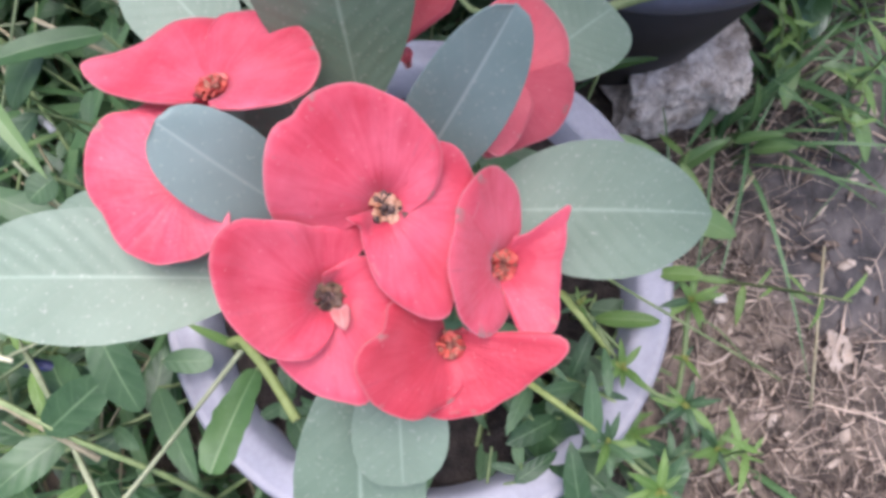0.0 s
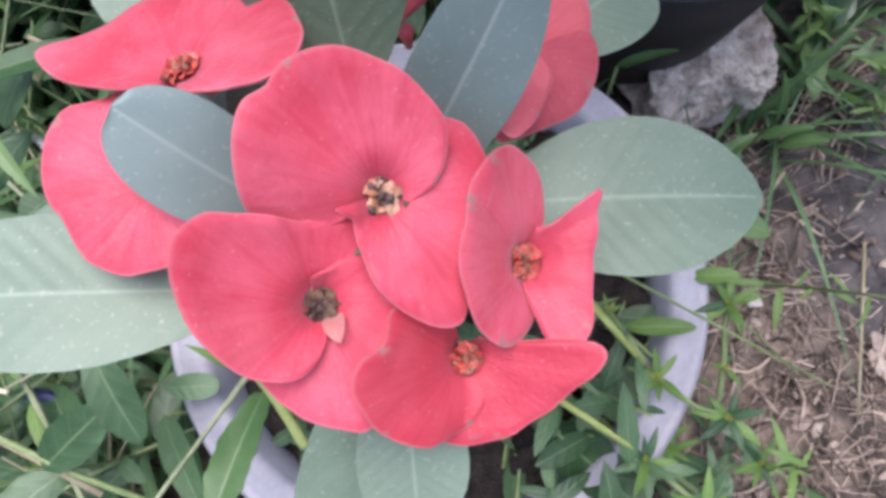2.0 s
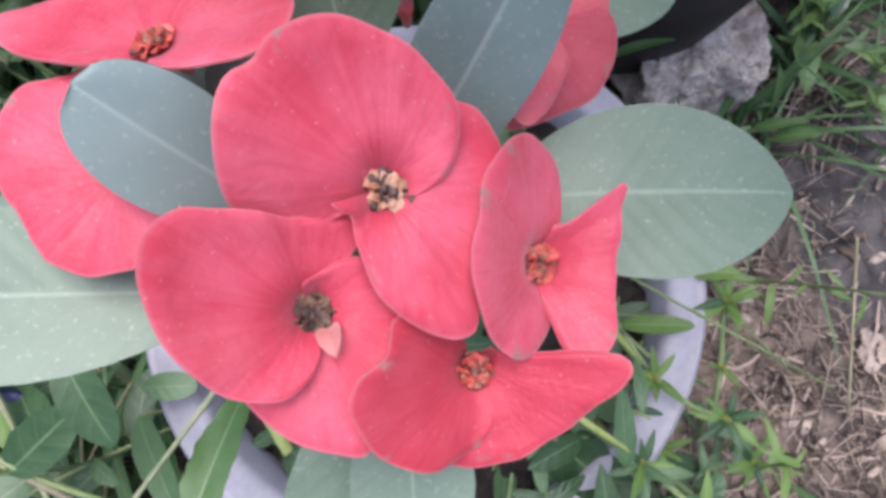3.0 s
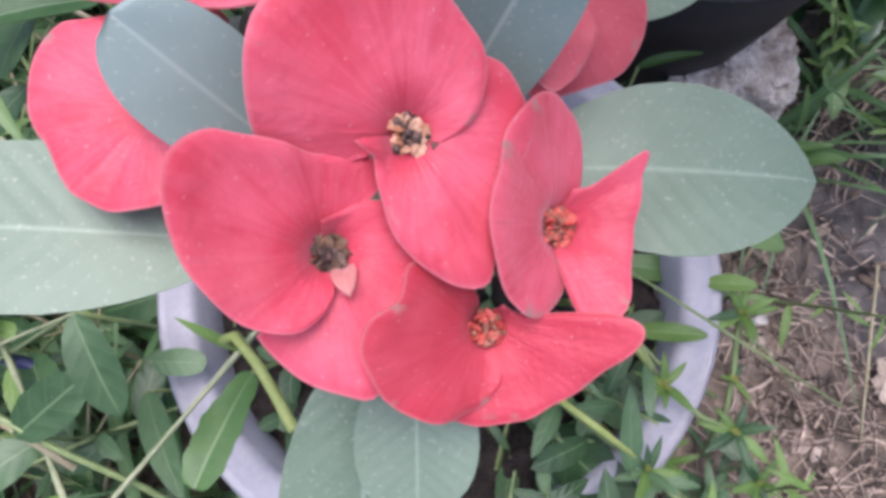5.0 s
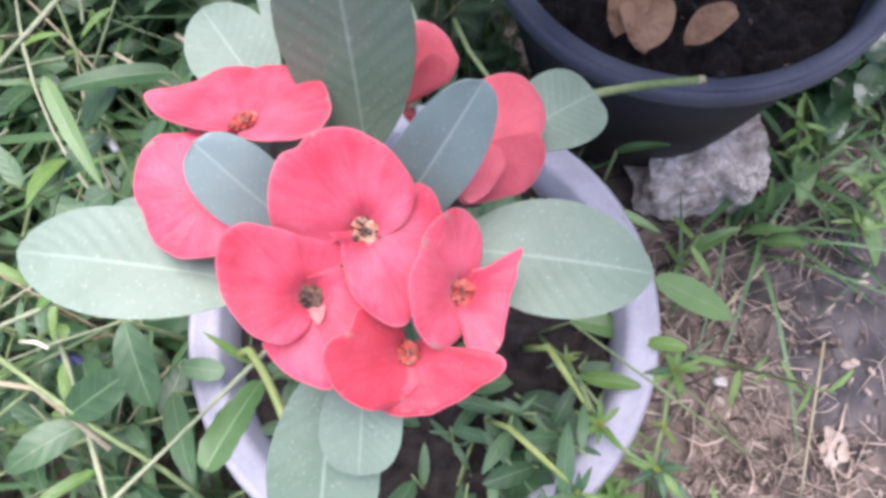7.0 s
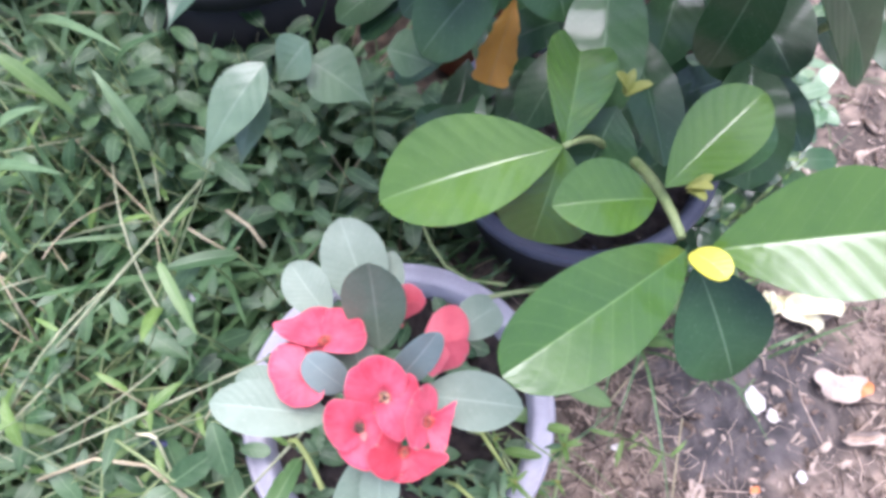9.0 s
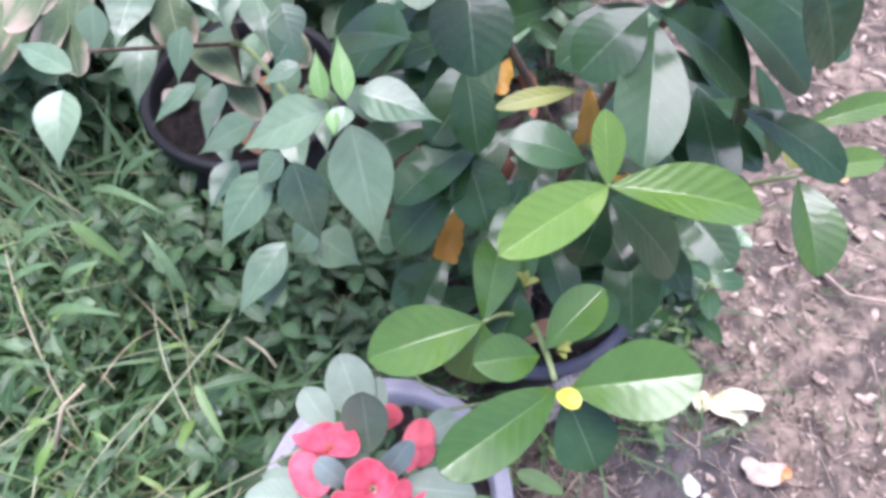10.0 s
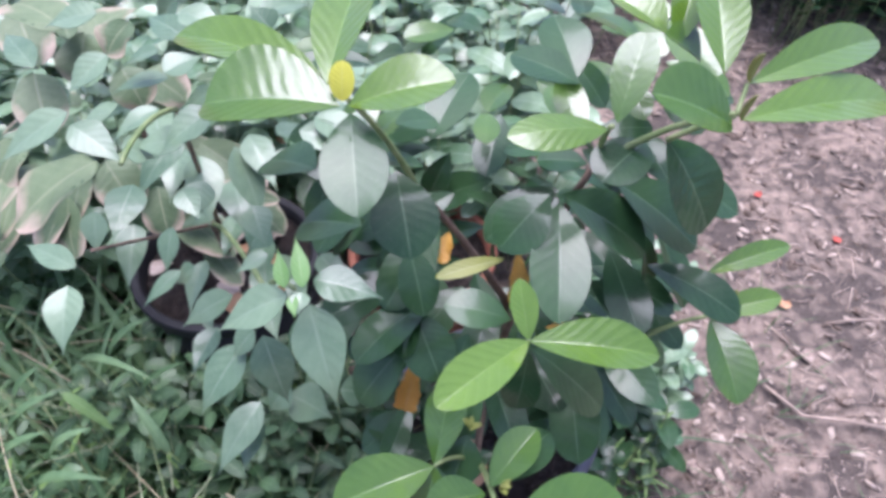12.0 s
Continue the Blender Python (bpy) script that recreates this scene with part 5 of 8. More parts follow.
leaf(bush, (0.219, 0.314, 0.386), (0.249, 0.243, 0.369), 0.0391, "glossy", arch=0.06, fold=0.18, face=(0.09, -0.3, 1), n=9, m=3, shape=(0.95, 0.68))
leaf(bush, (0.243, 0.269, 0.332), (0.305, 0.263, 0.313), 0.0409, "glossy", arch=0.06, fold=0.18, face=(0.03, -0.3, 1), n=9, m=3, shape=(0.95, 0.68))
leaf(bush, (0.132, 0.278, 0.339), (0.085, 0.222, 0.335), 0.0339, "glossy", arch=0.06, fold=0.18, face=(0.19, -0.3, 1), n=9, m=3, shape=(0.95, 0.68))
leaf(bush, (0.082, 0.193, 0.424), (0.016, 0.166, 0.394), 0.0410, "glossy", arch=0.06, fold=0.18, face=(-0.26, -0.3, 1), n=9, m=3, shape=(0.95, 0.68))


# ---- plant with pointed leaves in the rear pot ----
pointed_plant = thing("leafy_plant", REAR_SOIL, "slender plant with soft pointed grey-green leaves", "plant")
tube("stem", pointed_plant, bent_path((-0.190, 0.550, 0.270), (-0.150, 0.420, 0.520), 0.01, 9, (0, 0, 1)), [0.006 + (0.0045 - 0.006) * i / 8 for i in range(9)], "wood_stem")
tube("stem", pointed_plant, bent_path((-0.150, 0.420, 0.520), (-0.030, 0.160, 0.700), 0.02, 9, (0, 0, 1)), [0.003 + (0.0022 - 0.003) * i / 8 for i in range(9)], "green_stem")
tube("stem", pointed_plant, bent_path((-0.030, 0.160, 0.700), (0.009, 0.095, 0.777), 0.01, 9, (0, 0, 1)), [0.0022 + (0.0016 - 0.0022) * i / 8 for i in range(9)], "green_stem")
tube("stem", pointed_plant, bent_path((-0.150, 0.420, 0.520), (-0.170, 0.200, 0.720), 0.0, 9, (0, 0, 1)), [0.0025 + (0.0014 - 0.0025) * i / 8 for i in range(9)], "wood_stem")
tube("stem", pointed_plant, bent_path((-0.190, 0.550, 0.270), (-0.100, 0.300, 0.780), 0.0, 9, (0, 0, 1)), [0.004 + (0.002 - 0.004) * i / 8 for i in range(9)], "wood_stem")
tube("stem", pointed_plant, bent_path((-0.100, 0.300, 0.780), (-0.099, 0.166, 0.836), 0.01, 9, (0, 0, 1)), [0.0025 + (0.0018 - 0.0025) * i / 8 for i in range(9)], "green_stem")
leaf(pointed_plant, (0.021, 0.104, 0.775), (0.067, 0.090, 0.765), 0.0274, "pointed", "pointed grey-green leaf", arch=0.06, fold=0.15, face=(0, -0.25, 1), shape=(0.85, 1.75))
leaf(pointed_plant, (0.004, 0.092, 0.775), (-0.049, 0.089, 0.745), 0.0307, "pointed", arch=0.06, fold=0.15, face=(0, -0.25, 1), shape=(0.85, 1.75))
leaf(pointed_plant, (0.016, 0.094, 0.760), (0.028, 0.048, 0.700), 0.0369, "pointed", arch=0.08, fold=0.15, face=(0, -0.25, 1), shape=(0.85, 1.75))
leaf(pointed_plant, (-0.024, 0.100, 0.720), (-0.014, 0.076, 0.663), 0.0319, "pointed", arch=0.08, fold=0.15, face=(0, -0.25, 1), shape=(0.85, 1.75))
leaf(pointed_plant, (-0.043, 0.108, 0.700), (-0.081, 0.074, 0.660), 0.0310, "pointed", arch=0.08, fold=0.15, face=(0, -0.25, 1), shape=(0.85, 1.75))
leaf(pointed_plant, (-0.031, 0.106, 0.720), (-0.050, 0.097, 0.700), 0.0200, "pointed", arch=0.06, fold=0.15, face=(0, -0.25, 1), shape=(0.85, 1.75))
leaf(pointed_plant, (0.004, 0.090, 0.785), (0.001, 0.112, 0.800), 0.0108, "pointed_bright", "bright green young leaf", arch=0.06, fold=0.15, face=(0, -0.7, 0.6), shape=(0.85, 1.75))
leaf(pointed_plant, (0.016, 0.089, 0.785), (0.012, 0.122, 0.800), 0.0126, "pointed_bright", arch=0.06, fold=0.15, face=(0.2, -0.7, 0.6), shape=(0.85, 1.75))
leaf(pointed_plant, (0.009, 0.083, 0.785), (0.011, 0.068, 0.780), 0.0077, "pointed_bright", arch=0.06, fold=0.15, face=(0, -0.25, 1), shape=(0.85, 1.75))
leaf(pointed_plant, (0.016, 0.085, 0.785), (0.012, 0.070, 0.780), 0.0132, "pointed", arch=0.06, fold=0.15, face=(0, -0.25, 1), shape=(0.85, 1.75))
leaf(pointed_plant, (-0.021, 0.162, 0.740), (-0.047, 0.154, 0.730), 0.0140, "pointed", arch=0.06, fold=0.15, face=(0, -0.25, 1), shape=(0.85, 1.75))
leaf(pointed_plant, (-0.031, 0.196, 0.760), (-0.023, 0.170, 0.740), 0.0253, "pointed", arch=0.06, fold=0.15, face=(0, -0.25, 1), shape=(0.85, 1.75))
leaf(pointed_plant, (-0.085, 0.210, 0.770), (-0.069, 0.184, 0.760), 0.0213, "pointed", arch=0.06, fold=0.15, face=(0, -0.25, 1), shape=(0.85, 1.75))
leaf(pointed_plant, (-0.099, 0.199, 0.740), (-0.109, 0.177, 0.710), 0.0184, "pointed", arch=0.06, fold=0.15, face=(0, -0.25, 1), shape=(0.85, 1.75))
leaf(pointed_plant, (-0.171, 0.235, 0.730), (-0.176, 0.214, 0.700), 0.0242, "pointed", arch=0.06, fold=0.15, face=(0, -0.25, 1), shape=(0.85, 1.75))
leaf(pointed_plant, (-0.191, 0.201, 0.700), (-0.248, 0.242, 0.690), 0.0222, "pointed", arch=0.06, fold=0.15, face=(0, -0.25, 1), shape=(0.85, 1.75))
leaf(pointed_plant, (-0.173, 0.155, 0.730), (-0.175, 0.109, 0.705), 0.0302, "pointed", arch=0.08, fold=0.15, face=(0, -0.25, 1), shape=(0.85, 1.75))
leaf(pointed_plant, (-0.111, 0.206, 0.680), (-0.145, 0.185, 0.660), 0.0162, "pointed", arch=0.06, fold=0.15, face=(0, -0.25, 1), shape=(0.85, 1.75))
leaf(pointed_plant, (-0.099, 0.208, 0.680), (-0.120, 0.208, 0.660), 0.0207, "pointed", arch=0.06, fold=0.15, face=(0, -0.25, 1), shape=(0.85, 1.75))
leaf(pointed_plant, (-0.089, 0.239, 0.600), (-0.148, 0.236, 0.560), 0.0326, "pointed", arch=0.06, fold=0.15, face=(0, -0.25, 1), shape=(0.85, 1.75))
leaf(pointed_plant, (-0.077, 0.177, 0.500), (-0.124, 0.122, 0.460), 0.0366, "pointed", arch=0.08, fold=0.15, face=(0, -0.25, 1), shape=(0.85, 1.75))
leaf(pointed_plant, (-0.083, 0.174, 0.480), (-0.104, 0.131, 0.440), 0.0280, "pointed", arch=0.08, fold=0.15, face=(0, -0.25, 1), shape=(0.85, 1.75))
leaf(pointed_plant, (-0.052, 0.195, 0.480), (-0.011, 0.179, 0.450), 0.0452, "pointed", arch=0.06, fold=0.15, face=(0, -0.25, 1), shape=(0.85, 1.75))
leaf(pointed_plant, (-0.049, 0.195, 0.500), (-0.075, 0.182, 0.470), 0.0354, "pointed", arch=0.06, fold=0.15, face=(0, -0.25, 1), shape=(0.85, 1.75))
leaf(pointed_plant, (0.007, 0.171, 0.520), (0.037, 0.173, 0.500), 0.0331, "pointed", arch=0.06, fold=0.15, face=(0, -0.25, 1), shape=(0.85, 1.75))
leaf(pointed_plant, (-0.170, 0.261, 0.800), (-0.129, 0.232, 0.780), 0.0297, "pointed", arch=0.06, fold=0.15, face=(0, -0.25, 1), shape=(0.85, 1.75))
leaf(pointed_plant, (-0.052, 0.240, 0.820), (-0.093, 0.218, 0.800), 0.0298, "pointed", arch=0.06, fold=0.15, face=(0, -0.25, 1), shape=(0.85, 1.75))
leaf(pointed_plant, (-0.141, 0.309, 0.830), (-0.175, 0.286, 0.810), 0.0294, "pointed", arch=0.06, fold=0.15, face=(0, -0.25, 1), shape=(0.85, 1.75))
leaf(pointed_plant, (-0.149, 0.339, 0.850), (-0.194, 0.341, 0.840), 0.0306, "pointed", arch=0.06, fold=0.15, face=(0, -0.25, 1), shape=(0.85, 1.75))
leaf(pointed_plant, (-0.192, 0.306, 0.780), (-0.254, 0.280, 0.750), 0.0353, "pointed", arch=0.06, fold=0.15, face=(0, -0.25, 1), shape=(0.85, 1.75))
leaf(pointed_plant, (-0.073, 0.229, 0.760), (-0.082, 0.204, 0.740), 0.0282, "pointed", arch=0.06, fold=0.15, face=(0, -0.25, 1), shape=(0.85, 1.75))
leaf(pointed_plant, (-0.085, 0.256, 0.780), (-0.133, 0.265, 0.770), 0.0295, "pointed", arch=0.06, fold=0.15, face=(0, -0.25, 1), shape=(0.85, 1.75))
leaf(pointed_plant, (-0.136, 0.253, 0.780), (-0.117, 0.262, 0.760), 0.0289, "pointed", arch=0.06, fold=0.15, face=(0, -0.25, 1), shape=(0.85, 1.75))
leaf(pointed_plant, (-0.036, 0.236, 0.700), (-0.054, 0.222, 0.680), 0.0372, "pointed", arch=0.06, fold=0.15, face=(0, -0.25, 1), shape=(0.85, 1.75))
leaf(pointed_plant, (-0.087, 0.353, 0.840), (-0.049, 0.330, 0.830), 0.0286, "pointed", arch=0.06, fold=0.15, face=(0, -0.25, 1), shape=(0.85, 1.75))
leaf(pointed_plant, (-0.097, 0.294, 0.820), (-0.068, 0.314, 0.820), 0.0284, "pointed", arch=0.06, fold=0.15, face=(0, -0.25, 1), shape=(0.85, 1.75))
leaf(pointed_plant, (-0.021, 0.380, 0.800), (-0.038, 0.392, 0.820), 0.0313, "pointed", arch=0.06, fold=0.15, face=(0, -0.25, 1), shape=(0.85, 1.75))
leaf(pointed_plant, (-0.097, 0.376, 0.800), (-0.140, 0.420, 0.800), 0.0318, "pointed", arch=0.06, fold=0.15, face=(0, -0.25, 1), shape=(0.85, 1.75))
leaf(pointed_plant, (-0.240, 0.378, 0.780), (-0.285, 0.441, 0.780), 0.0276, "pointed", arch=0.06, fold=0.15, face=(0, -0.25, 1), shape=(0.85, 1.75))


# ---- plant with scorched leaves ----
scorched_plant = thing("leafy_plant", (-0.30, 0.72, 0.0), "broad-leaved plant with dry brown leaf margins", "plant")
tube("stem", scorched_plant, bent_path((-0.30, 0.72, -0.01), (-0.2, 0.45, 0.66), 0.03, 9), [0.007 - 0.0005 * i for i in range(9)], "wood_stem")
leaf(scorched_plant, (-0.205, 0.337, 0.700), (-0.285, 0.294, 0.660), 0.0723, "scorched", "green leaf with scorched tan margin", shape=(0.6, 0.5), arch=0.08, fold=0.12, ripple=0.05)
leaf(scorched_plant, (-0.197, 0.337, 0.700), (-0.176, 0.307, 0.660), 0.0481, "scorched", shape=(0.6, 0.5), arch=0.08, fold=0.12, ripple=0.05)
leaf(scorched_plant, (-0.284, 0.552, 0.720), (-0.380, 0.649, 0.700), 0.0709, "scorched", shape=(0.6, 0.5), arch=0.08, fold=0.12, ripple=0.05)
leaf(scorched_plant, (-0.241, 0.558, 0.660), (-0.222, 0.531, 0.620), 0.0549, "scorched", shape=(0.6, 0.5), arch=0.08, fold=0.12, ripple=0.05)
leaf(scorched_plant, (-0.379, 0.622, 0.620), (-0.353, 0.541, 0.580), 0.0652, "scorched", shape=(0.6, 0.5), arch=0.08, fold=0.12, ripple=0.05)
leaf(scorched_plant, (-0.239, 0.605, 0.620), (-0.191, 0.593, 0.580), 0.0826, "scorched", shape=(0.6, 0.5), arch=0.08, fold=0.12, ripple=0.05)
leaf(scorched_plant, (-0.409, 0.710, 0.660), (-0.376, 0.634, 0.620), 0.0673, "scorched", shape=(0.6, 0.5), arch=0.08, fold=0.12, ripple=0.05)
leaf(scorched_plant, (-0.190, 0.407, 0.600), (-0.182, 0.365, 0.560), 0.0448, "scorched", shape=(0.6, 0.5), arch=0.08, fold=0.12, ripple=0.05)
leaf(scorched_plant, (-0.352, 0.746, 0.600), (-0.352, 0.679, 0.560), 0.0726, "scorched", shape=(0.6, 0.5), arch=0.08, fold=0.12, ripple=0.05)
leaf(scorched_plant, (-0.251, 0.662, 0.660), (-0.285, 0.634, 0.630), 0.0748, "scorched", shape=(0.6, 0.5), arch=0.08, fold=0.12, ripple=0.05)
leaf(scorched_plant, (-0.369, 0.507, 0.600), (-0.404, 0.474, 0.560), 0.0798, "scorched", shape=(0.6, 0.5), arch=0.08, fold=0.12, ripple=0.05)


# ---- rubble under the black pot ----
rubble("rubble_block", (0.236, 0.205, 0.0), (0.112, 0.108, 0.085), 1, "broken pale concrete lump under the black pot")
rubble("rubble_block", (0.130, 0.330, 0.0), (0.130, 0.130, 0.068), 2, "broken concrete lump under the black pot")


# ---- leaf and litter on the soil of the pots ----
def fallen_leaf(at, tip, width, material, label, seed, face=(0, 0, 1)):
    ob = thing("fallen_leaf", at, label, "leaf", "fallen leaves")
    leaf(ob, at, tip, width, material, name="blade", arch=0.1, fold=0.35, ripple=0.08, shape=(0.6, 0.55), face=face, n=10, m=3)
    return ob


# ---- more leaves inside the bush ----
def fill_bush(plant, count, seed, centre, spread, lows, length, material, shape, droop, ribs=0.0):
    rng = random.Random(seed)
    for _ in range(count):
        th, q = rng.uniform(0, 6.283), math.sqrt(rng.uniform(0.02, 1))
        z = rng.uniform(*lows)
        b = Vector((centre[0] + spread[0] * q * math.cos(th), centre[1] + spread[1] * q * math.sin(th), z))
        out = Vector((math.cos(th) + rng.uniform(-0.7, 0.7), math.sin(th) - 0.35 + rng.uniform(-0.7, 0.7), -droop + rng.uniform(-0.35, 0.35))).normalized()
        size = rng.uniform(*length)
        leaf(plant, b, b + out * size, size * rng.uniform(0.42, 0.55), material, shape=shape, arch=rng.uniform(0.02, 0.1), fold=rng.uniform(0.05, 0.25), ribs=ribs, twist=rng.uniform(-0.5, 0.5), n=9, m=3, face=(rng.uniform(-0.3, 0.3), rng.uniform(-0.5, 0.1), 1))


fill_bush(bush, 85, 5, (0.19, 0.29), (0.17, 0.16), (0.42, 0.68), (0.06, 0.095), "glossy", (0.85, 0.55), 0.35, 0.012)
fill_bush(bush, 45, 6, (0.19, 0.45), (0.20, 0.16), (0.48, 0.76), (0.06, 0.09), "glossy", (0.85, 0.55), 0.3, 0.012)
fill_bush(bush, 24, 7, (0.20, 0.48), (0.22, 0.16), (0.66, 0.80), (0.05, 0.085), "mid_glossy", (0.85, 0.55), 0.1, 0.012)
fill_bush(pointed_plant, 60, 8, (-0.12, 0.48), (0.17, 0.20), (0.42, 0.72), (0.05, 0.085), "pointed", (0.85, 1.75), 0.4)
fill_bush(scorched_plant, 34, 9, (-0.34, 0.62), (0.24, 0.22), (0.34, 0.64), (0.07, 0.12), "scorched", (0.6, 0.5), 0.3)


def rear_litter():
    """Dry leaves on the rear pot's soil and caught among the plants behind it."""
    rng = random.Random(31)
    for k in range(16):
        th, q = rng.uniform(0, 6.283), math.sqrt(rng.random()) * 0.115
        if k < 9:
            a = Vector((REAR_POT[0] + q * math.cos(th), REAR_POT[1] + q * math.sin(th), 0.282))
        else:
            a = Vector((rng.uniform(-0.55, -0.1), rng.uniform(0.75, 1.0), rng.uniform(0.22, 0.34)))
        way = Vector((rng.uniform(-1, 1), rng.uniform(-1, 1), rng.uniform(-0.1, 0.25))).normalized() * rng.uniform(0.04, 0.07)
        fallen_leaf(a, a + way, 0.028, rng.choice(("dead_leaf", "pale_dead_leaf")), "curled tan dead leaf among the plants", k)


rear_litter()


# ---- weeds, grass and dry stems ----
class Heap:
    """Gathers many small pieces into one mesh."""

    def __init__(self):
        self.v, self.f, self.uv = [], [], []

    def put(self, verts, faces, uvs=None):
        k = len(self.v)
        self.v += verts
        self.f += [tuple(i + k for i in q) for q in faces]
        self.uv += uvs or [(0.5, 0.5)] * len(verts)

    def done(self, name, material, label, category):
        ob = new(name, mesh_of(name, self.v, self.f, material, self.uv))
        return tagged(ob, label, category, kind="stuff")


def weed_stem(rng, root, height, lean, leaves, leaf_size, heap, stems, shape=(0.6, 0.6), slim=0.5):
    tip = root + Vector((lean[0], lean[1], height))
    path = bent_path(root, tip, 0.25 * height * rng.uniform(-0.4, 0.6), 6, (rng.uniform(-1, 1), rng.uniform(-1, 1), 0.1))
    stems.put(*tube_data(path, [0.0014, 0.0013, 0.0012, 0.0011, 0.001, 0.0007], 4))
    for i in range(leaves):
        u = 0.25 + 0.75 * (i + 0.5) / leaves
        k = min(int(u * 5), 4)
        p = path[k].lerp(path[k + 1], u * 5 - k)
        th = i * 2.4 + rng.uniform(-0.5, 0.5)
        out = Vector((math.cos(th), math.sin(th), rng.uniform(-0.25, 0.45))).normalized()
        size = leaf_size * rng.uniform(0.45, 1.35)
        v, f, uv = leaf_data(p, p + out * size, size * slim * rng.uniform(0.8, 1.2), shape=shape, arch=rng.uniform(0.02, 0.12), fold=rng.uniform(0.05, 0.3), n=5, m=1, thick=0, twist=rng.uniform(-0.6, 0.6), face=(rng.uniform(-0.3, 0.3), rng.uniform(-0.4, 0.2), 1))
        heap.put(v, f, uv)


def whorl_weed(rng, root, tip, heap, stems, size=0.019):
    """A thin weed with narrow leaves in whorls at its joints."""
    path = bent_path(root, tip, 0.012, 7, (rng.uniform(-1, 1), rng.uniform(-1, 1), 0.2))
    stems.put(*tube_data(path, [0.0013, 0.0012, 0.0012, 0.0011, 0.001, 0.0009, 0.0006], 5))
    for k in (3, 5, 6):
        turn = rng.uniform(0, 6.283)
        for i in range(7):
            th = turn + i * 0.9
            out = Vector((math.cos(th), math.sin(th), rng.uniform(0.05, 0.5))).normalized()
            long = size * rng.uniform(0.6, 1.15)
            v, f, uv = leaf_data(path[k], path[k] + out * long, long * 0.22, shape=(0.6, 0.9), arch=0.08, fold=0.25, n=5, m=1, thick=0)
            heap.put(v, f, uv)


def blade(rng, root, length, width, lean, heap, droop=(0.15, 0.7)):
    th = rng.uniform(0, 6.283)
    out = Vector((math.cos(th) * lean, math.sin(th) * lean, 1)).normalized()
    bend = Vector((math.cos(th), math.sin(th), -0.8)) * length * rng.uniform(*droop)
    side = Vector((-math.sin(th), math.cos(th), 0))
    v, f, uv = [], [], []
    for i in range(7):
        u = i / 6
        p = root + out * length * u + bend * u * u
        w = width * (0.75 + 0.5 * u) * (1 - u**2.2) / 2 + 0.0002
        up = out.cross(side) * w * 0.35
        v += [p - side * w + up, p, p + side * w + up]
        uv += [(u, 0.0), (u, 0.5), (u, 1.0)]
    for i in range(6):
        k = 3 * i
        f += [(k, k + 1, k + 4, k + 3), (k + 1, k + 2, k + 5, k + 4)]
    heap.put(v, f, uv)


def clear_of_pots(x, y, gap=0.0):
    return all(math.hypot(x - a, y - b) > r + gap for a, b, r in ((0, 0, 0.13), (0.188, 0.278, 0.135), (REAR_POT[0], REAR_POT[1], 0.15)))


def sow(rng, box, count, plant, gap=0.0):
    made = 0
    while made < count:
        x, y = rng.uniform(box[0], box[1]), rng.uniform(box[2], box[3])
        made += 1
        if clear_of_pots(x, y, gap):
            plant(Vector((x, y, ground_height(x, y) - 0.002)))


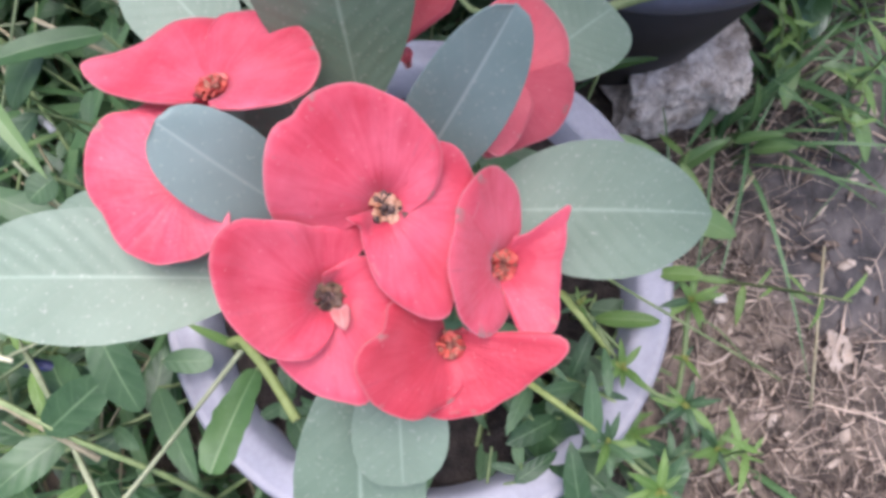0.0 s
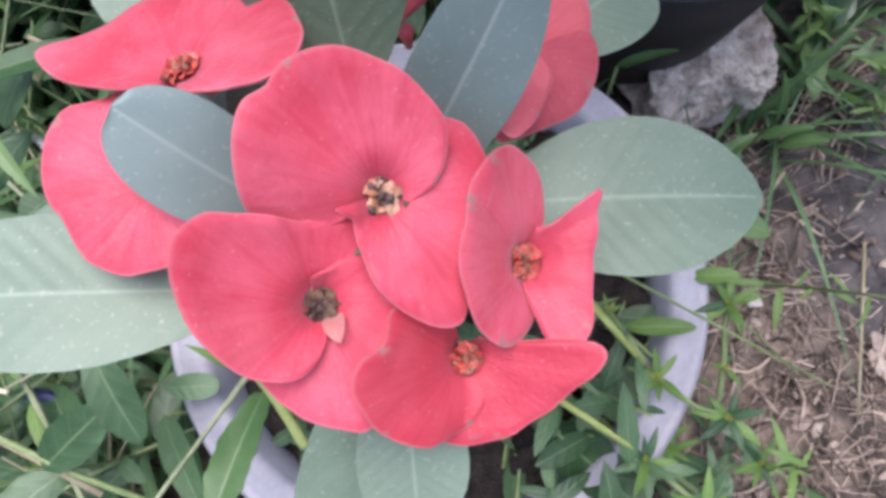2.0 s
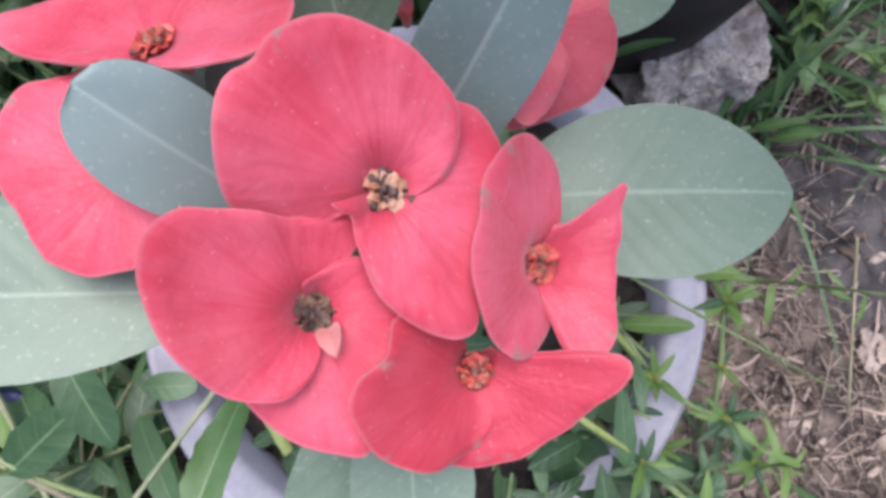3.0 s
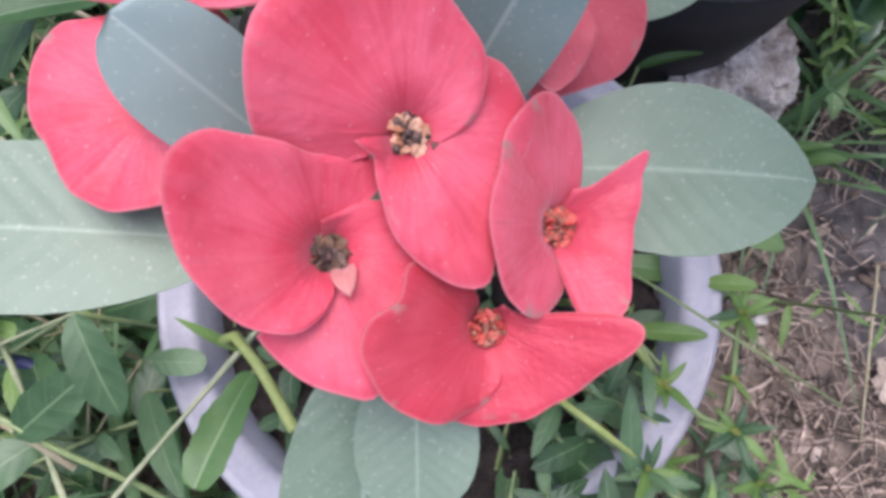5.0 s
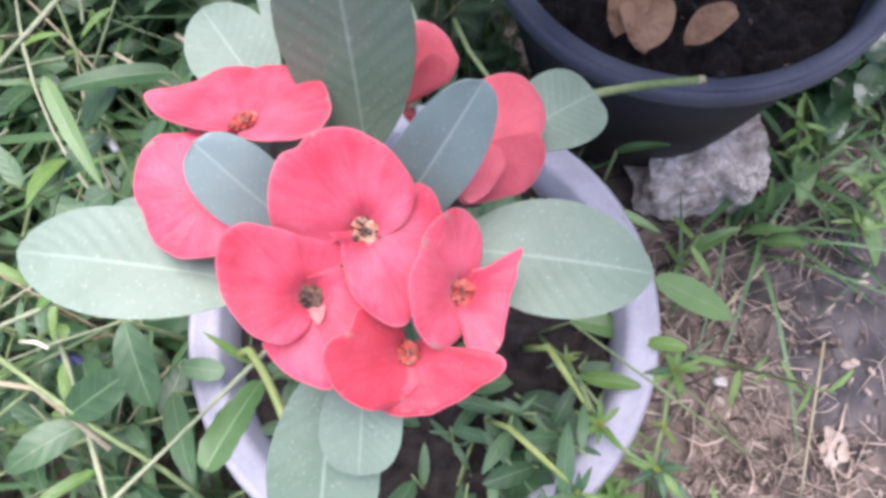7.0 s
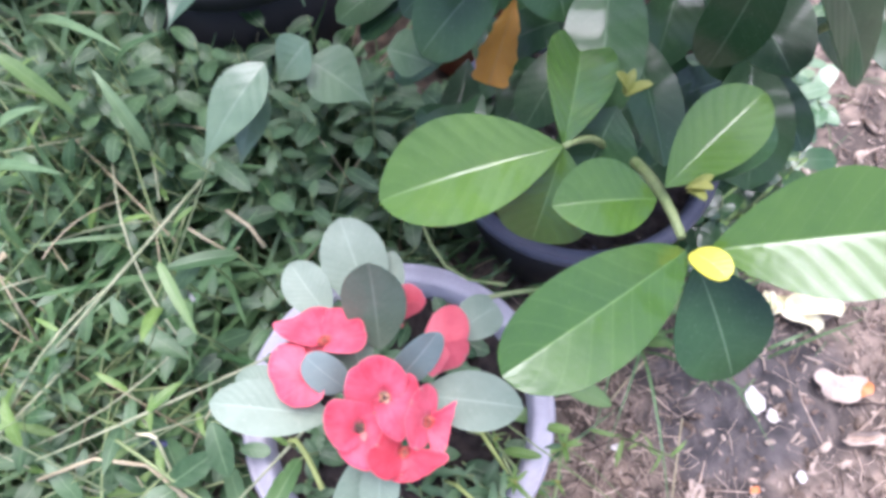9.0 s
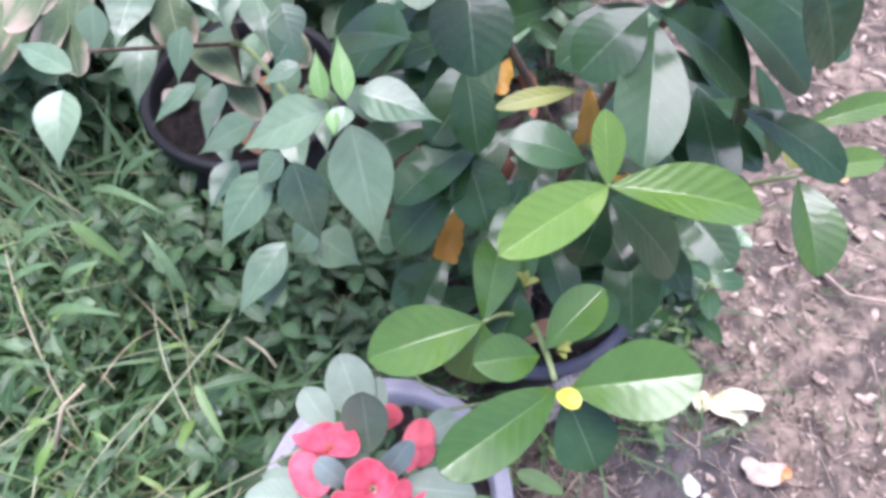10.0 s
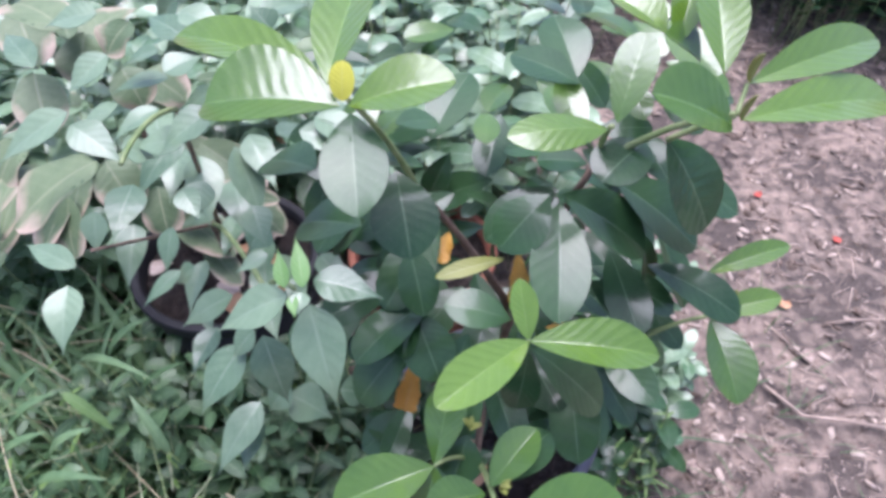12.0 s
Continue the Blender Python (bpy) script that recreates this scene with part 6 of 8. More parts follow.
def grow_weeds():
    rng = random.Random(11)
    broad, bright, stems, grass, dry, tallleaf, long_grass, shade, pale_stems = Heap(), Heap(), Heap(), Heap(), Heap(), Heap(), Heap(), Heap(), Heap()
    low = lambda p: weed_stem(rng, p, rng.uniform(0.05, 0.2), (rng.uniform(-0.06, 0.06), rng.uniform(-0.06, 0.06)), rng.randint(5, 9), rng.choice((0.018, 0.026, 0.036)), broad, stems, *rng.choice((((0.6, 0.6), 0.5), ((0.6, 0.9), 0.3), ((0.6, 0.8), 0.38))))
    tall = lambda p: weed_stem(rng, p, rng.uniform(0.15, 0.30), (rng.uniform(-0.08, 0.08), rng.uniform(-0.08, 0.08)), rng.randint(6, 10), rng.choice((0.022, 0.032, 0.044)), broad, stems, *rng.choice((((0.6, 0.7), 0.46), ((0.6, 1.0), 0.28), ((0.6, 0.9), 0.36))))
    sow(rng, (-0.62, -0.13, -0.34, 0.38), 210, low)
    sow(rng, (-0.62, -0.13, 0.38, 0.75), 24, low)
    sow(rng, (-0.62, -0.16, -0.34, 0.34), 130, tall)
    sow(rng, (-0.15, 0.08, 0.12, 0.42), 120, low)
    sow(rng, (-0.16, 0.05, 0.15, 0.40), 50, tall)
    sow(rng, (-1.3, -0.55, -0.3, 1.4), 380, tall)
    sow(rng, (-0.6, 0.4, 0.75, 1.6), 260, tall)
    sow(rng, (-0.16, 0.16, -0.32, -0.14), 90, low)
    slim = lambda p: weed_stem(rng, p, rng.uniform(0.05, 0.22), (rng.uniform(-0.05, 0.05), rng.uniform(-0.06, 0.03)), rng.randint(8, 13), 0.026, bright, stems, (0.6, 0.9), 0.18)
    sow(rng, (0.10, 0.22, -0.17, 0.10), 8, slim)
    sow(rng, (-0.05, 0.18, -0.24, -0.13), 10, slim)

    for k in range(4):
        th = radians(rng.uniform(-70, 25))
        q = rng.uniform(0.165, 0.20)
        root = Vector((q * math.cos(th), q * math.sin(th), 0.0))
        whorl_weed(rng, root, root + Vector((rng.uniform(-0.05, 0.0), rng.uniform(-0.01, 0.04), rng.uniform(0.10, 0.20))), bright, stems, 0.024)

    def over_rim(lo, hi, count, size, slim_leaf):
        for _ in range(count):
            th = radians(rng.uniform(lo, hi))
            q = rng.uniform(0.150, 0.178)
            root = Vector((q * math.cos(th), q * math.sin(th), 0.02))
            weed_stem(rng, root, rng.uniform(0.17, 0.235), (-0.28 * root.x + rng.uniform(-0.03, 0.03), -0.28 * root.y + rng.uniform(-0.03, 0.03)), rng.randint(6, 9), size, broad, stems, (0.6, 0.8), slim_leaf)

    over_rim(-88, -50, 14, 0.040, 0.30)
    over_rim(98, 172, 24, 0.034, 0.46)

    def potted(p):
        q = Vector((p.x, p.y, 0.19))
        if math.hypot(p.x, p.y) < 0.115 and p.x - p.y > 0.02 and rng.random() < 0.3:
            weed_stem(rng, q, rng.uniform(0.02, 0.075), (rng.uniform(-0.01, 0.07), rng.uniform(-0.06, 0.03)), rng.randint(4, 7), 0.028, broad, stems, (0.6, 0.8), 0.24)
        elif math.hypot(p.x, p.y) < 0.115:
            weed_stem(rng, q, rng.uniform(0.005, 0.035), (rng.uniform(-0.03, 0.03), rng.uniform(-0.03, 0.03)), rng.randint(5, 8), 0.026, broad, stems)

    for _ in range(30):
        potted(Vector((rng.uniform(-0.115, 0.115), rng.uniform(-0.115, 0.115), 0)))
    sow(rng, (0.32, 0.42, 0.14, 0.30), 12, slim)
    sow(rng, (0.30, 0.44, 0.28, 0.62), 46, lambda p: weed_stem(rng, p, rng.uniform(0.05, 0.28), (rng.uniform(-0.05, 0.05), rng.uniform(-0.05, 0.05)), 9, 0.04, broad, stems))
    sow(rng, (0.42, 0.55, 0.32, 0.70), 44, lambda p: weed_stem(rng, p, rng.uniform(0.05, 0.18), (rng.uniform(-0.05, 0.05), rng.uniform(-0.05, 0.05)), 9, rng.choice((0.03, 0.045)), tallleaf, stems))
    # growth behind the rubble, its shade put in as dark leaves
    sow(rng, (0.29, 0.47, 0.27, 0.56), 36, lambda p: weed_stem(rng, p, rng.uniform(0.06, 0.2), (rng.uniform(-0.06, 0.06), rng.uniform(-0.06, 0.06)), 10, rng.choice((0.04, 0.06)), shade, stems))
    turf = lambda a, b, w: (lambda p: blade(rng, p, rng.uniform(a, b), rng.uniform(*w), rng.uniform(0.2, 1.0), grass))
    sow(rng, (-0.65, -0.14, -0.34, 0.20), 300, turf(0.08, 0.24, (0.004, 0.011)))
    sow(rng, (-0.65, -0.14, 0.20, 0.75), 240, turf(0.08, 0.26, (0.005, 0.012)))
    sow(rng, (-0.62, -0.15, -0.34, 0.5), 150, turf(0.20, 0.36, (0.005, 0.011)))
    sow(rng, (-0.75, -0.2, 0.25, 1.0), 200, turf(0.12, 0.36, (0.004, 0.009)))
    sow(rng, (-0.55, -0.18, 0.05, 0.55), 190, turf(0.22, 0.38, (0.007, 0.014)))
    wide = lambda p: blade(rng, p, rng.uniform(0.22, 0.38), rng.uniform(0.010, 0.020), rng.uniform(0.15, 0.8), long_grass, (0.12, 0.5))
    sow(rng, (-0.75, -0.14, 0.22, 0.75), 400, wide)
    sow(rng, (-0.60, -0.16, -0.34, 0.24), 26, wide)
    sow(rng, (-0.40, -0.04, 0.30, 0.43), 60, lambda p: blade(rng, p, rng.uniform(0.2, 0.32), rng.uniform(0.006, 0.011), rng.uniform(0.1, 0.5), long_grass, (0.1, 0.3)))
    sow(rng, (-0.40, -0.04, 0.28, 0.42), 110, lambda p: weed_stem(rng, p, rng.uniform(0.20, 0.30), (rng.uniform(-0.05, 0.05), rng.uniform(-0.05, 0.05)), rng.randint(7, 11), 0.034, broad, stems))
    sow(rng, (-1.5, -0.6, 0.0, 1.6), 420, wide)
    sow(rng, (0.25, 0.37, 0.13, 0.21), 12, lambda p: blade(rng, p, rng.uniform(0.08, 0.16), rng.uniform(0.006, 0.010), rng.uniform(0.3, 0.8), grass, (0.1, 0.45)))
    hedge = lambda p: weed_stem(rng, p, rng.uniform(0.25, 0.62), (rng.uniform(-0.12, 0.12), rng.uniform(-0.12, 0.12)), rng.randint(9, 14), rng.choice((0.035, 0.05, 0.065, 0.085)), tallleaf, stems)
    sow(rng, (-0.8, 0.36, 0.68, 1.5), 330, hedge)
    sow(rng, (-1.2, -0.45, 0.6, 1.5), 150, hedge)
    # far hedge: the dark leaf colour carries the shade it stands in
    sow(rng, (1.12, 2.6, 1.36, 2.1), 420, lambda p: weed_stem(rng, p, rng.uniform(0.25, 0.8), (rng.uniform(-0.1, 0.1), rng.uniform(-0.1, 0.1)), rng.randint(9, 14), rng.choice((0.04, 0.07)), shade, stems))
    sow(rng, (1.05, 2.95, 1.50, 2.45), 130, lambda p: weed_stem(rng, p, rng.uniform(0.25, 0.8), (rng.uniform(-0.1, 0.1), rng.uniform(-0.1, 0.1)), rng.randint(9, 14), rng.choice((0.04, 0.07)), shade, stems))
    sow(rng, (-1.6, 0.9, 1.5, 2.4), 300, hedge)
    sow(rng, (-1.6, -0.6, -0.3, 1.8), 1200, turf(0.12, 0.36, (0.005, 0.010)))
    sow(rng, (-0.15, 0.10, 0.12, 0.42), 160, turf(0.08, 0.2, (0.003, 0.006)))
    sow(rng, (0.27, 0.46, 0.10, 0.34), 60, turf(0.05, 0.16, (0.003, 0.006)))
    sow(rng, (0.14, 0.24, -0.2, 0.14), 5, turf(0.05, 0.14, (0.003, 0.007)))
    sow(rng, (0.40, 0.85, 0.05, 0.75), 90, turf(0.03, 0.09, (0.001, 0.0025)))

    def thin_out(count, plant):
        """Sparser growth that peters out round the dense patch."""
        for _ in range(count):
            x, y = rng.gauss(-1.1, 0.8), rng.gauss(0.9, 1.1)
            if x < -0.62 or (y > 1.3 and x < 1.2) or (y < -0.36 and x < -0.3):
                plant(Vector((x, y, ground_height(x, y) - 0.002)))

    thin_out(1500, wide)
    thin_out(260, low)
    thin_out(90, hedge)

    def dry_stem(p):
        th = rng.uniform(0, 6.283)
        end = p + Vector((math.cos(th), math.sin(th), 0)) * rng.uniform(0.06, 0.22) + Vector((0, 0, rng.uniform(0.05, 0.26)))
        dry.put(*tube_data(bent_path(p, end, rng.uniform(-0.02, 0.05), 6), [0.0012, 0.0012, 0.0011, 0.001, 0.0009, 0.0006], 4))

    sow(rng, (-0.62, -0.13, -0.34, 0.6), 150, dry_stem)
    sow(rng, (-0.15, 0.1, 0.13, 0.4), 26, dry_stem)
    def long_stem(p):
        th = rng.uniform(0, 6.283)
        a = p + Vector((0, 0, rng.uniform(0.02, 0.2)))
        end = a + Vector((math.cos(th), math.sin(th), 0)) * rng.uniform(0.12, 0.3) + Vector((0, 0, rng.uniform(0.0, 0.16)))
        heap = rng.choice((dry, stems, stems))
        heap.put(*tube_data(bent_path(a, end, rng.uniform(-0.01, 0.05), 8), [0.0015, 0.0015, 0.0014, 0.0013, 0.0012, 0.0011, 0.0009, 0.0006], 5))

    sow(rng, (-0.62, -0.2, -0.34, 0.6), 130, long_stem, 0.06)
    def top_stem(p):
        th = rng.uniform(0, 6.283)
        a = p + Vector((0, 0, rng.uniform(0.12, 0.3)))
        end = a + Vector((math.cos(th), math.sin(th), 0)) * rng.uniform(0.14, 0.34) + Vector((0, 0, rng.uniform(-0.06, 0.08)))
        w = rng.uniform(0.0006, 0.0014)
        path = bent_path(a, end, rng.uniform(-0.01, 0.03), 8, (rng.uniform(-1, 1), rng.uniform(-1, 1), 0.6))
        pale_stems.put(*tube_data(path, [w, w, w * 1.5, w, w, w * 1.4, w * 0.8, w * 0.5], 5))
        for k in (2, 5):
            way = Vector((rng.uniform(-1, 1), rng.uniform(-1, 1), rng.uniform(-0.1, 0.5))).normalized() * rng.uniform(0.02, 0.05)
            v, f, uv = leaf_data(path[k], path[k] + way, way.length * rng.uniform(0.12, 0.3), shape=(0.6, 0.9), arch=0.1, fold=0.25, n=6, m=1, thick=0)
            bright.put(v, f, uv)

    sow(rng, (-0.60, -0.17, -0.30, 0.35), 62, top_stem, 0.05)
    pale_stems.done("weed_stems", "pale_stem", "pale straw-green grass stems lying over the weeds", "weeds")
    broad.done("weed_leaves", "weed", "dense low green broad-leaved weeds", "weeds")
    tallleaf.done("undergrowth", "undergrowth", "tall leafy green undergrowth behind the pots", "undergrowth")
    bright.done("weed_leaves", "weed_bright", "light green narrow-leaved weeds beside the pots", "weeds")
    stems.done("weed_stems", "green_stem", "thin green and straw-coloured weed stems", "weeds")
    grass.done("grass", "grass", "long green grass blades among the weeds", "grass")
    shade.done("undergrowth", "glossy", "undergrowth at the edge of the soil, its shade painted as dark green", "undergrowth")
    long_grass.done("grass", "broad_grass", "long light green arching grass blades", "grass")
    dry.done("dry_stems", "dry_stem", "thin dry stems caught among the weeds", "dry stems")


grow_weeds()


# ---- litter on bare soil ----
def scatter_litter():
    rng = random.Random(21)
    straw, chips, flakes = Heap(), Heap(), Heap()

    def dense(x, y):
        n1 = noise.noise((x * 5, y * 5, 9.0))
        near = 1.0 if x < 0.36 and y < 0.2 else 0.45
        bare = math.hypot(x - DAMP[0], y - DAMP[1]) + 0.06 * noise.noise((x * 12, y * 12, 4.0))
        return near * (0.75 + 1.1 * n1) * (0.22 if bare < 0.11 else 1.0)

    def strand(x, y, size):
        th = rng.uniform(0, 6.283)
        a = Vector((x, y, ground_height(x, y) + rng.uniform(0.001, 0.012)))
        d = Vector((math.cos(th), math.sin(th), rng.uniform(-0.06, 0.12))) * size
        kink = Vector((rng.uniform(-0.25, 0.25), rng.uniform(-0.25, 0.25), rng.uniform(-0.02, 0.12))) * size
        w = rng.choice((0.0002, 0.0003, 0.0003, 0.0004, 0.0005, 0.0007, 0.0012))
        straw.put(*tube_data([a, a + d * 0.35 + kink * 0.6, a + d * 0.7 + kink, a + d], [w, w * 1.1, w, w * 0.6], 4))

    tries = 0
    while tries < 10500:
        tries += 1
        x, y = rng.uniform(0.12, 0.62), rng.uniform(-0.36, 0.36)
        if rng.random() < dense(x, y) and clear_of_pots(x, y, 0.01):
            strand(x, y, rng.choice((0.008, 0.014, 0.02, 0.03, 0.045)) * rng.uniform(0.7, 1.3))
    for _ in range(6500):
        x, y = rng.uniform(0.3, 1.6), rng.uniform(-0.2, 1.7)
        if rng.random() < dense(x, y) + 0.15:
            strand(x, y, rng.uniform(0.012, 0.07))
    for _ in range(260):
        strand(rng.uniform(-0.2, 0.2), rng.uniform(-0.36, 0.4), rng.uniform(0.02, 0.07))

    def chip(x, y, size, chips=chips):
        th, t = rng.uniform(0, 6.283), rng.uniform(0.12, 0.55)
        c = Vector((x, y, ground_height(x, y) + rng.uniform(0.001, 0.006)))
        u = Vector((math.cos(th), math.sin(th), rng.uniform(-0.2, 0.2))) * size
        v = Vector((-math.sin(th), math.cos(th), rng.uniform(-0.2, 0.2))) * size * t
        h = Vector((0, 0, size * 0.18))
        ring = [c + u, c + 0.4 * u + v, c - 0.7 * u + 0.8 * v, c - u, c - 0.5 * u - v, c + 0.6 * u - 0.7 * v]
        chips.put(ring + [q + h * rng.uniform(0.4, 1.2) for q in ring], [(5, 4, 3, 2, 1, 0), (6, 7, 8, 9, 10, 11)] + [(k, (k + 1) % 6, 6 + (k + 1) % 6, 6 + k) for k in range(6)])

    for _ in range(1900):
        x, y = rng.uniform(0.12, 0.8), rng.uniform(-0.36, 0.6)
        if clear_of_pots(x, y, 0.01):
            chip(x, y, rng.uniform(0.0012, 0.005))
    for _ in range(1500):
        chip(rng.uniform(0.4, 1.7), rng.uniform(-0.2, 1.8), rng.uniform(0.0015, 0.007))
    for _ in range(520):
        x, y = rng.uniform(0.14, 0.75), rng.uniform(-0.36, 0.5)
        if clear_of_pots(x, y, 0.02):
            chip(x, y, rng.uniform(0.004, 0.010), flakes)
    for _ in range(2600):
        chip(rng.uniform(0.42, 1.9), rng.uniform(-0.2, 1.9), rng.uniform(0.004, 0.015), flakes)
    for _ in range(70):
        th, q = rng.uniform(0, 6.283), math.sqrt(rng.random()) * 0.125
        k = len(flakes.v)
        x, y = 0.188 + q * math.cos(th), 0.278 + q * math.sin(th)
        chip(x, y, rng.uniform(0.0012, 0.004), flakes)
        lift = Vector((0, 0, 0.226 - ground_height(x, y)))
        flakes.v[k:] = [v + lift for v in flakes.v[k:]]
    flakes.done("leaf_litter", "litter", "crumbled brown and pinkish leaf litter on soil", "leaf litter")
    straw.done("straw_litter", "straw", "tangled brown and tan straw litter on bare soil", "straw")
    chips.done("wood_chips", "chips", "small pale chips and bits of dry leaf on soil", "chips")


scatter_litter()


# ---- scraps on the soil ----
crumpled("fallen_leaf", (0.336, -0.062, 0.001), (0.032, 0.024), "pale_dead_leaf", "curled pale dead leaf on straw", "leaf", 3, 0.35, "fallen leaves")
crumpled("wood_chip", (0.262, -0.101, 0.001), (0.024, 0.016), "chips", "pale wood chip among straw", "wood chip", 5, 0.35)
crumpled("paper_scrap", (0.427, 0.046, 0.001), (0.03, 0.022), "white_scrap", "torn white paper scrap on soil", "paper scrap", 6, 0.35)
crumpled("paper_scrap", (0.446, 0.027, 0.001), (0.018, 0.014), "white_scrap", "small white paper scrap on soil", "paper scrap", 7, 0.35)
crumpled("paper_scrap", (0.466, -0.044, 0.001), (0.014, 0.012), "white_scrap", "tiny white paper scrap on soil", "paper scrap", 17, 0.35)
wilted_flower = thing("wilted_flower", (0.471, 0.169, 0.006), "wilted cream-yellow flower lying on soil", "flower")
leaf(wilted_flower, (0.471, 0.169, 0.006), (0.560, 0.159, 0.012), 0.034, "cream_petal", name="petal", shape=(0.7, 0.5), arch=0.2, fold=0.5, ripple=0.2, n=12, m=4)
leaf(wilted_flower, (0.471, 0.169, 0.006), (0.529, 0.136, 0.006), 0.03, "cream_petal", name="petal", shape=(0.7, 0.5), arch=0.2, fold=0.5, ripple=0.2, n=12, m=4)
crumpled("wilted_flower", (0.468, 0.169, 0.001), (0.03, 0.035), "cream_petal", "wilted yellow flower base on soil", "flower", 9, 0.6)
crumpled("orange_scrap", (0.408, -0.058, 0.001), (0.013, 0.008), "orange_scrap", "small orange scrap on soil", "scrap", 10, 0.35)
crumpled("orange_scrap", (0.564, 0.063, 0.001), (0.02, 0.024), "orange_scrap", "faded orange scrap on soil", "scrap", 11, 0.35)
crumpled("fallen_leaf", (0.536, 0.064, 0.001), (0.07, 0.035), "pale_dead_leaf", "pale shrivelled leaf on soil", "leaf", 12, 0.35, "fallen leaves")
crumpled("fallen_leaf", (0.546, -0.003, 0.001), (0.015, 0.06), "pale_dead_leaf", "pale narrow dry leaf on soil", "leaf", 13, 0.35, "fallen leaves")
crumpled("fallen_petal", (0.889, 0.896, 0.001), (0.02, 0.015), "red_petal", "fallen red petal on soil", "petal", 14, 0.35)
crumpled("fallen_petal", (0.819, 0.587, 0.001), (0.034, 0.02), "dead_leaf", "fallen orange-brown petal on soil", "petal", 15, 0.35)
crumpled("fallen_petal", (1.003, 0.743, 0.001), (0.02, 0.014), "red_petal", "fallen red petal on soil", "petal", 16, 0.35)
crumpled("wood_chip", (0.531, 0.274, 0.001), (0.028, 0.022), "chips", "pale chip on grey soil", "wood chip", 18, 0.35)
crumpled("wood_chip", (0.636, 0.324, 0.001), (0.02, 0.016), "chips", "pale chip on grey soil", "wood chip", 19, 0.35)
crumpled("wood_chip", (0.663, 0.204, 0.001), (0.024, 0.018), "chips", "pale chip on grey soil", "wood chip", 20, 0.35)
crumpled("wood_chip", (0.817, 0.466, 0.001), (0.03, 0.02), "chips", "pale chip on grey soil", "wood chip", 21, 0.35)
crumpled("wood_chip", (0.248, -0.007, 0.001), (0.014, 0.009), "white_scrap", "pale seed husk among straw", "wood chip", 22, 0.35)
stick = thing("plastic_peg", (-0.232, -0.025, 0.210), "small dark blue plastic peg among weeds", "peg")
tube("shaft", stick, [Vector((-0.232, -0.025, 0.210)), Vector((-0.219, -0.029, 0.210)), Vector((-0.209, -0.036, 0.205))], 0.0035, "navy_scrap")
stick = thing("weed_flower", (-0.224, -0.028, 0.262), "tiny cream weed flower", "flower")
tube("shaft", stick, [Vector((-0.224, -0.028, 0.262)), Vector((-0.210, -0.030, 0.270)), Vector((-0.203, -0.033, 0.268))], 0.0013, "cream_petal")
stick = thing("fallen_petal", (-0.200, 0.104, 0.256), "small white petal caught on weeds", "petal")
tube("shaft", stick, [Vector((-0.200, 0.104, 0.256)), Vector((-0.194, 0.098, 0.258)), Vector((-0.192, 0.095, 0.256))], 0.0022, "white_scrap")
stick = thing("stick", (0.765, 0.551, 0.006), "thin reddish-brown root lying on soil", "stick")
tube("shaft", stick, [Vector((0.765, 0.551, 0.006)), Vector((0.792, 0.489, 0.008)), Vector((0.825, 0.426, 0.006))], 0.002, "straw")
stick = thing("stick", (0.885, 0.533, 0.006), "thin reddish-brown root lying on soil", "stick")
tube("shaft", stick, [Vector((0.885, 0.533, 0.006)), Vector((0.936, 0.534, 0.008)), Vector((1.013, 0.528, 0.006))], 0.0025, "straw")
fallen_leaf((0.149, 0.223, 0.235), (0.148, 0.174, 0.238), 0.0366, "dead_leaf", "broad tan dead leaf lying on potting soil", 1)
fallen_leaf((0.212, 0.211, 0.235), (0.175, 0.181, 0.235), 0.0228, "dead_leaf", "curled brown dead leaf on potting soil", 2)
fallen_leaf((0.153, 0.252, 0.235), (0.130, 0.189, 0.235), 0.03, "dead_leaf", "orange-brown dead leaf on potting soil", 3)
fallen_leaf((-0.165, 0.520, 0.280), (-0.105, 0.500, 0.290), 0.042, "dead_leaf", "broad brown dead leaf on the soil of the rear pot", 4)
fallen_leaf((-0.150, 0.560, 0.280), (-0.110, 0.535, 0.292), 0.036, "dead_leaf", "curled brown dead leaf on the soil of the rear pot", 5)
fallen_leaf((-0.200, 0.500, 0.280), (-0.172, 0.455, 0.288), 0.034, "dead_leaf", "curled brown dead leaf on the soil of the rear pot", 6)
stick = thing("stick", (0.705, 0.411, 0.012), "thin reddish-brown stick lying on soil", "stick")
tube("shaft", stick, [Vector((0.705, 0.411, 0.012)), Vector((0.748, 0.343, 0.014)), Vector((0.821, 0.325, 0.013)), Vector((0.900, 0.299, 0.012))], 0.0035, "straw")
stick = thing("twig", (0.237, 0.037, 0.020), "dry straight twig over straw", "twig")
tube("shaft", stick, [Vector((0.237, 0.037, 0.020)), Vector((0.262, 0.065, 0.028)), Vector((0.289, 0.091, 0.030))], 0.0016, "dry_stem")
stick = thing("grass_stalk", (0.291, -0.106, 0.030), "upright dry seed stalk", "grass stalk")
tube("shaft", stick, [Vector((0.291, -0.106, 0.030)), Vector((0.299, -0.053, 0.050)), Vector((0.312, 0.015, 0.070))], 0.0011, "dry_stem")
stick = thing("weed_stalk", (-0.237, -0.034, 0.270), "long pale green weed stalk arching over weeds", "weed stalk")
tube("shaft", stick, [Vector((-0.237, -0.034, 0.270)), Vector((-0.203, -0.055, 0.270)), Vector((-0.172, -0.076, 0.260)), Vector((-0.140, -0.096, 0.240)), Vector((-0.120, -0.118, 0.200))], 0.0016, "green_stem")
stick = thing("dry_branch", (-0.271, 0.030, 0.330), "long dry straw-coloured stalk over weeds", "dry stalk")
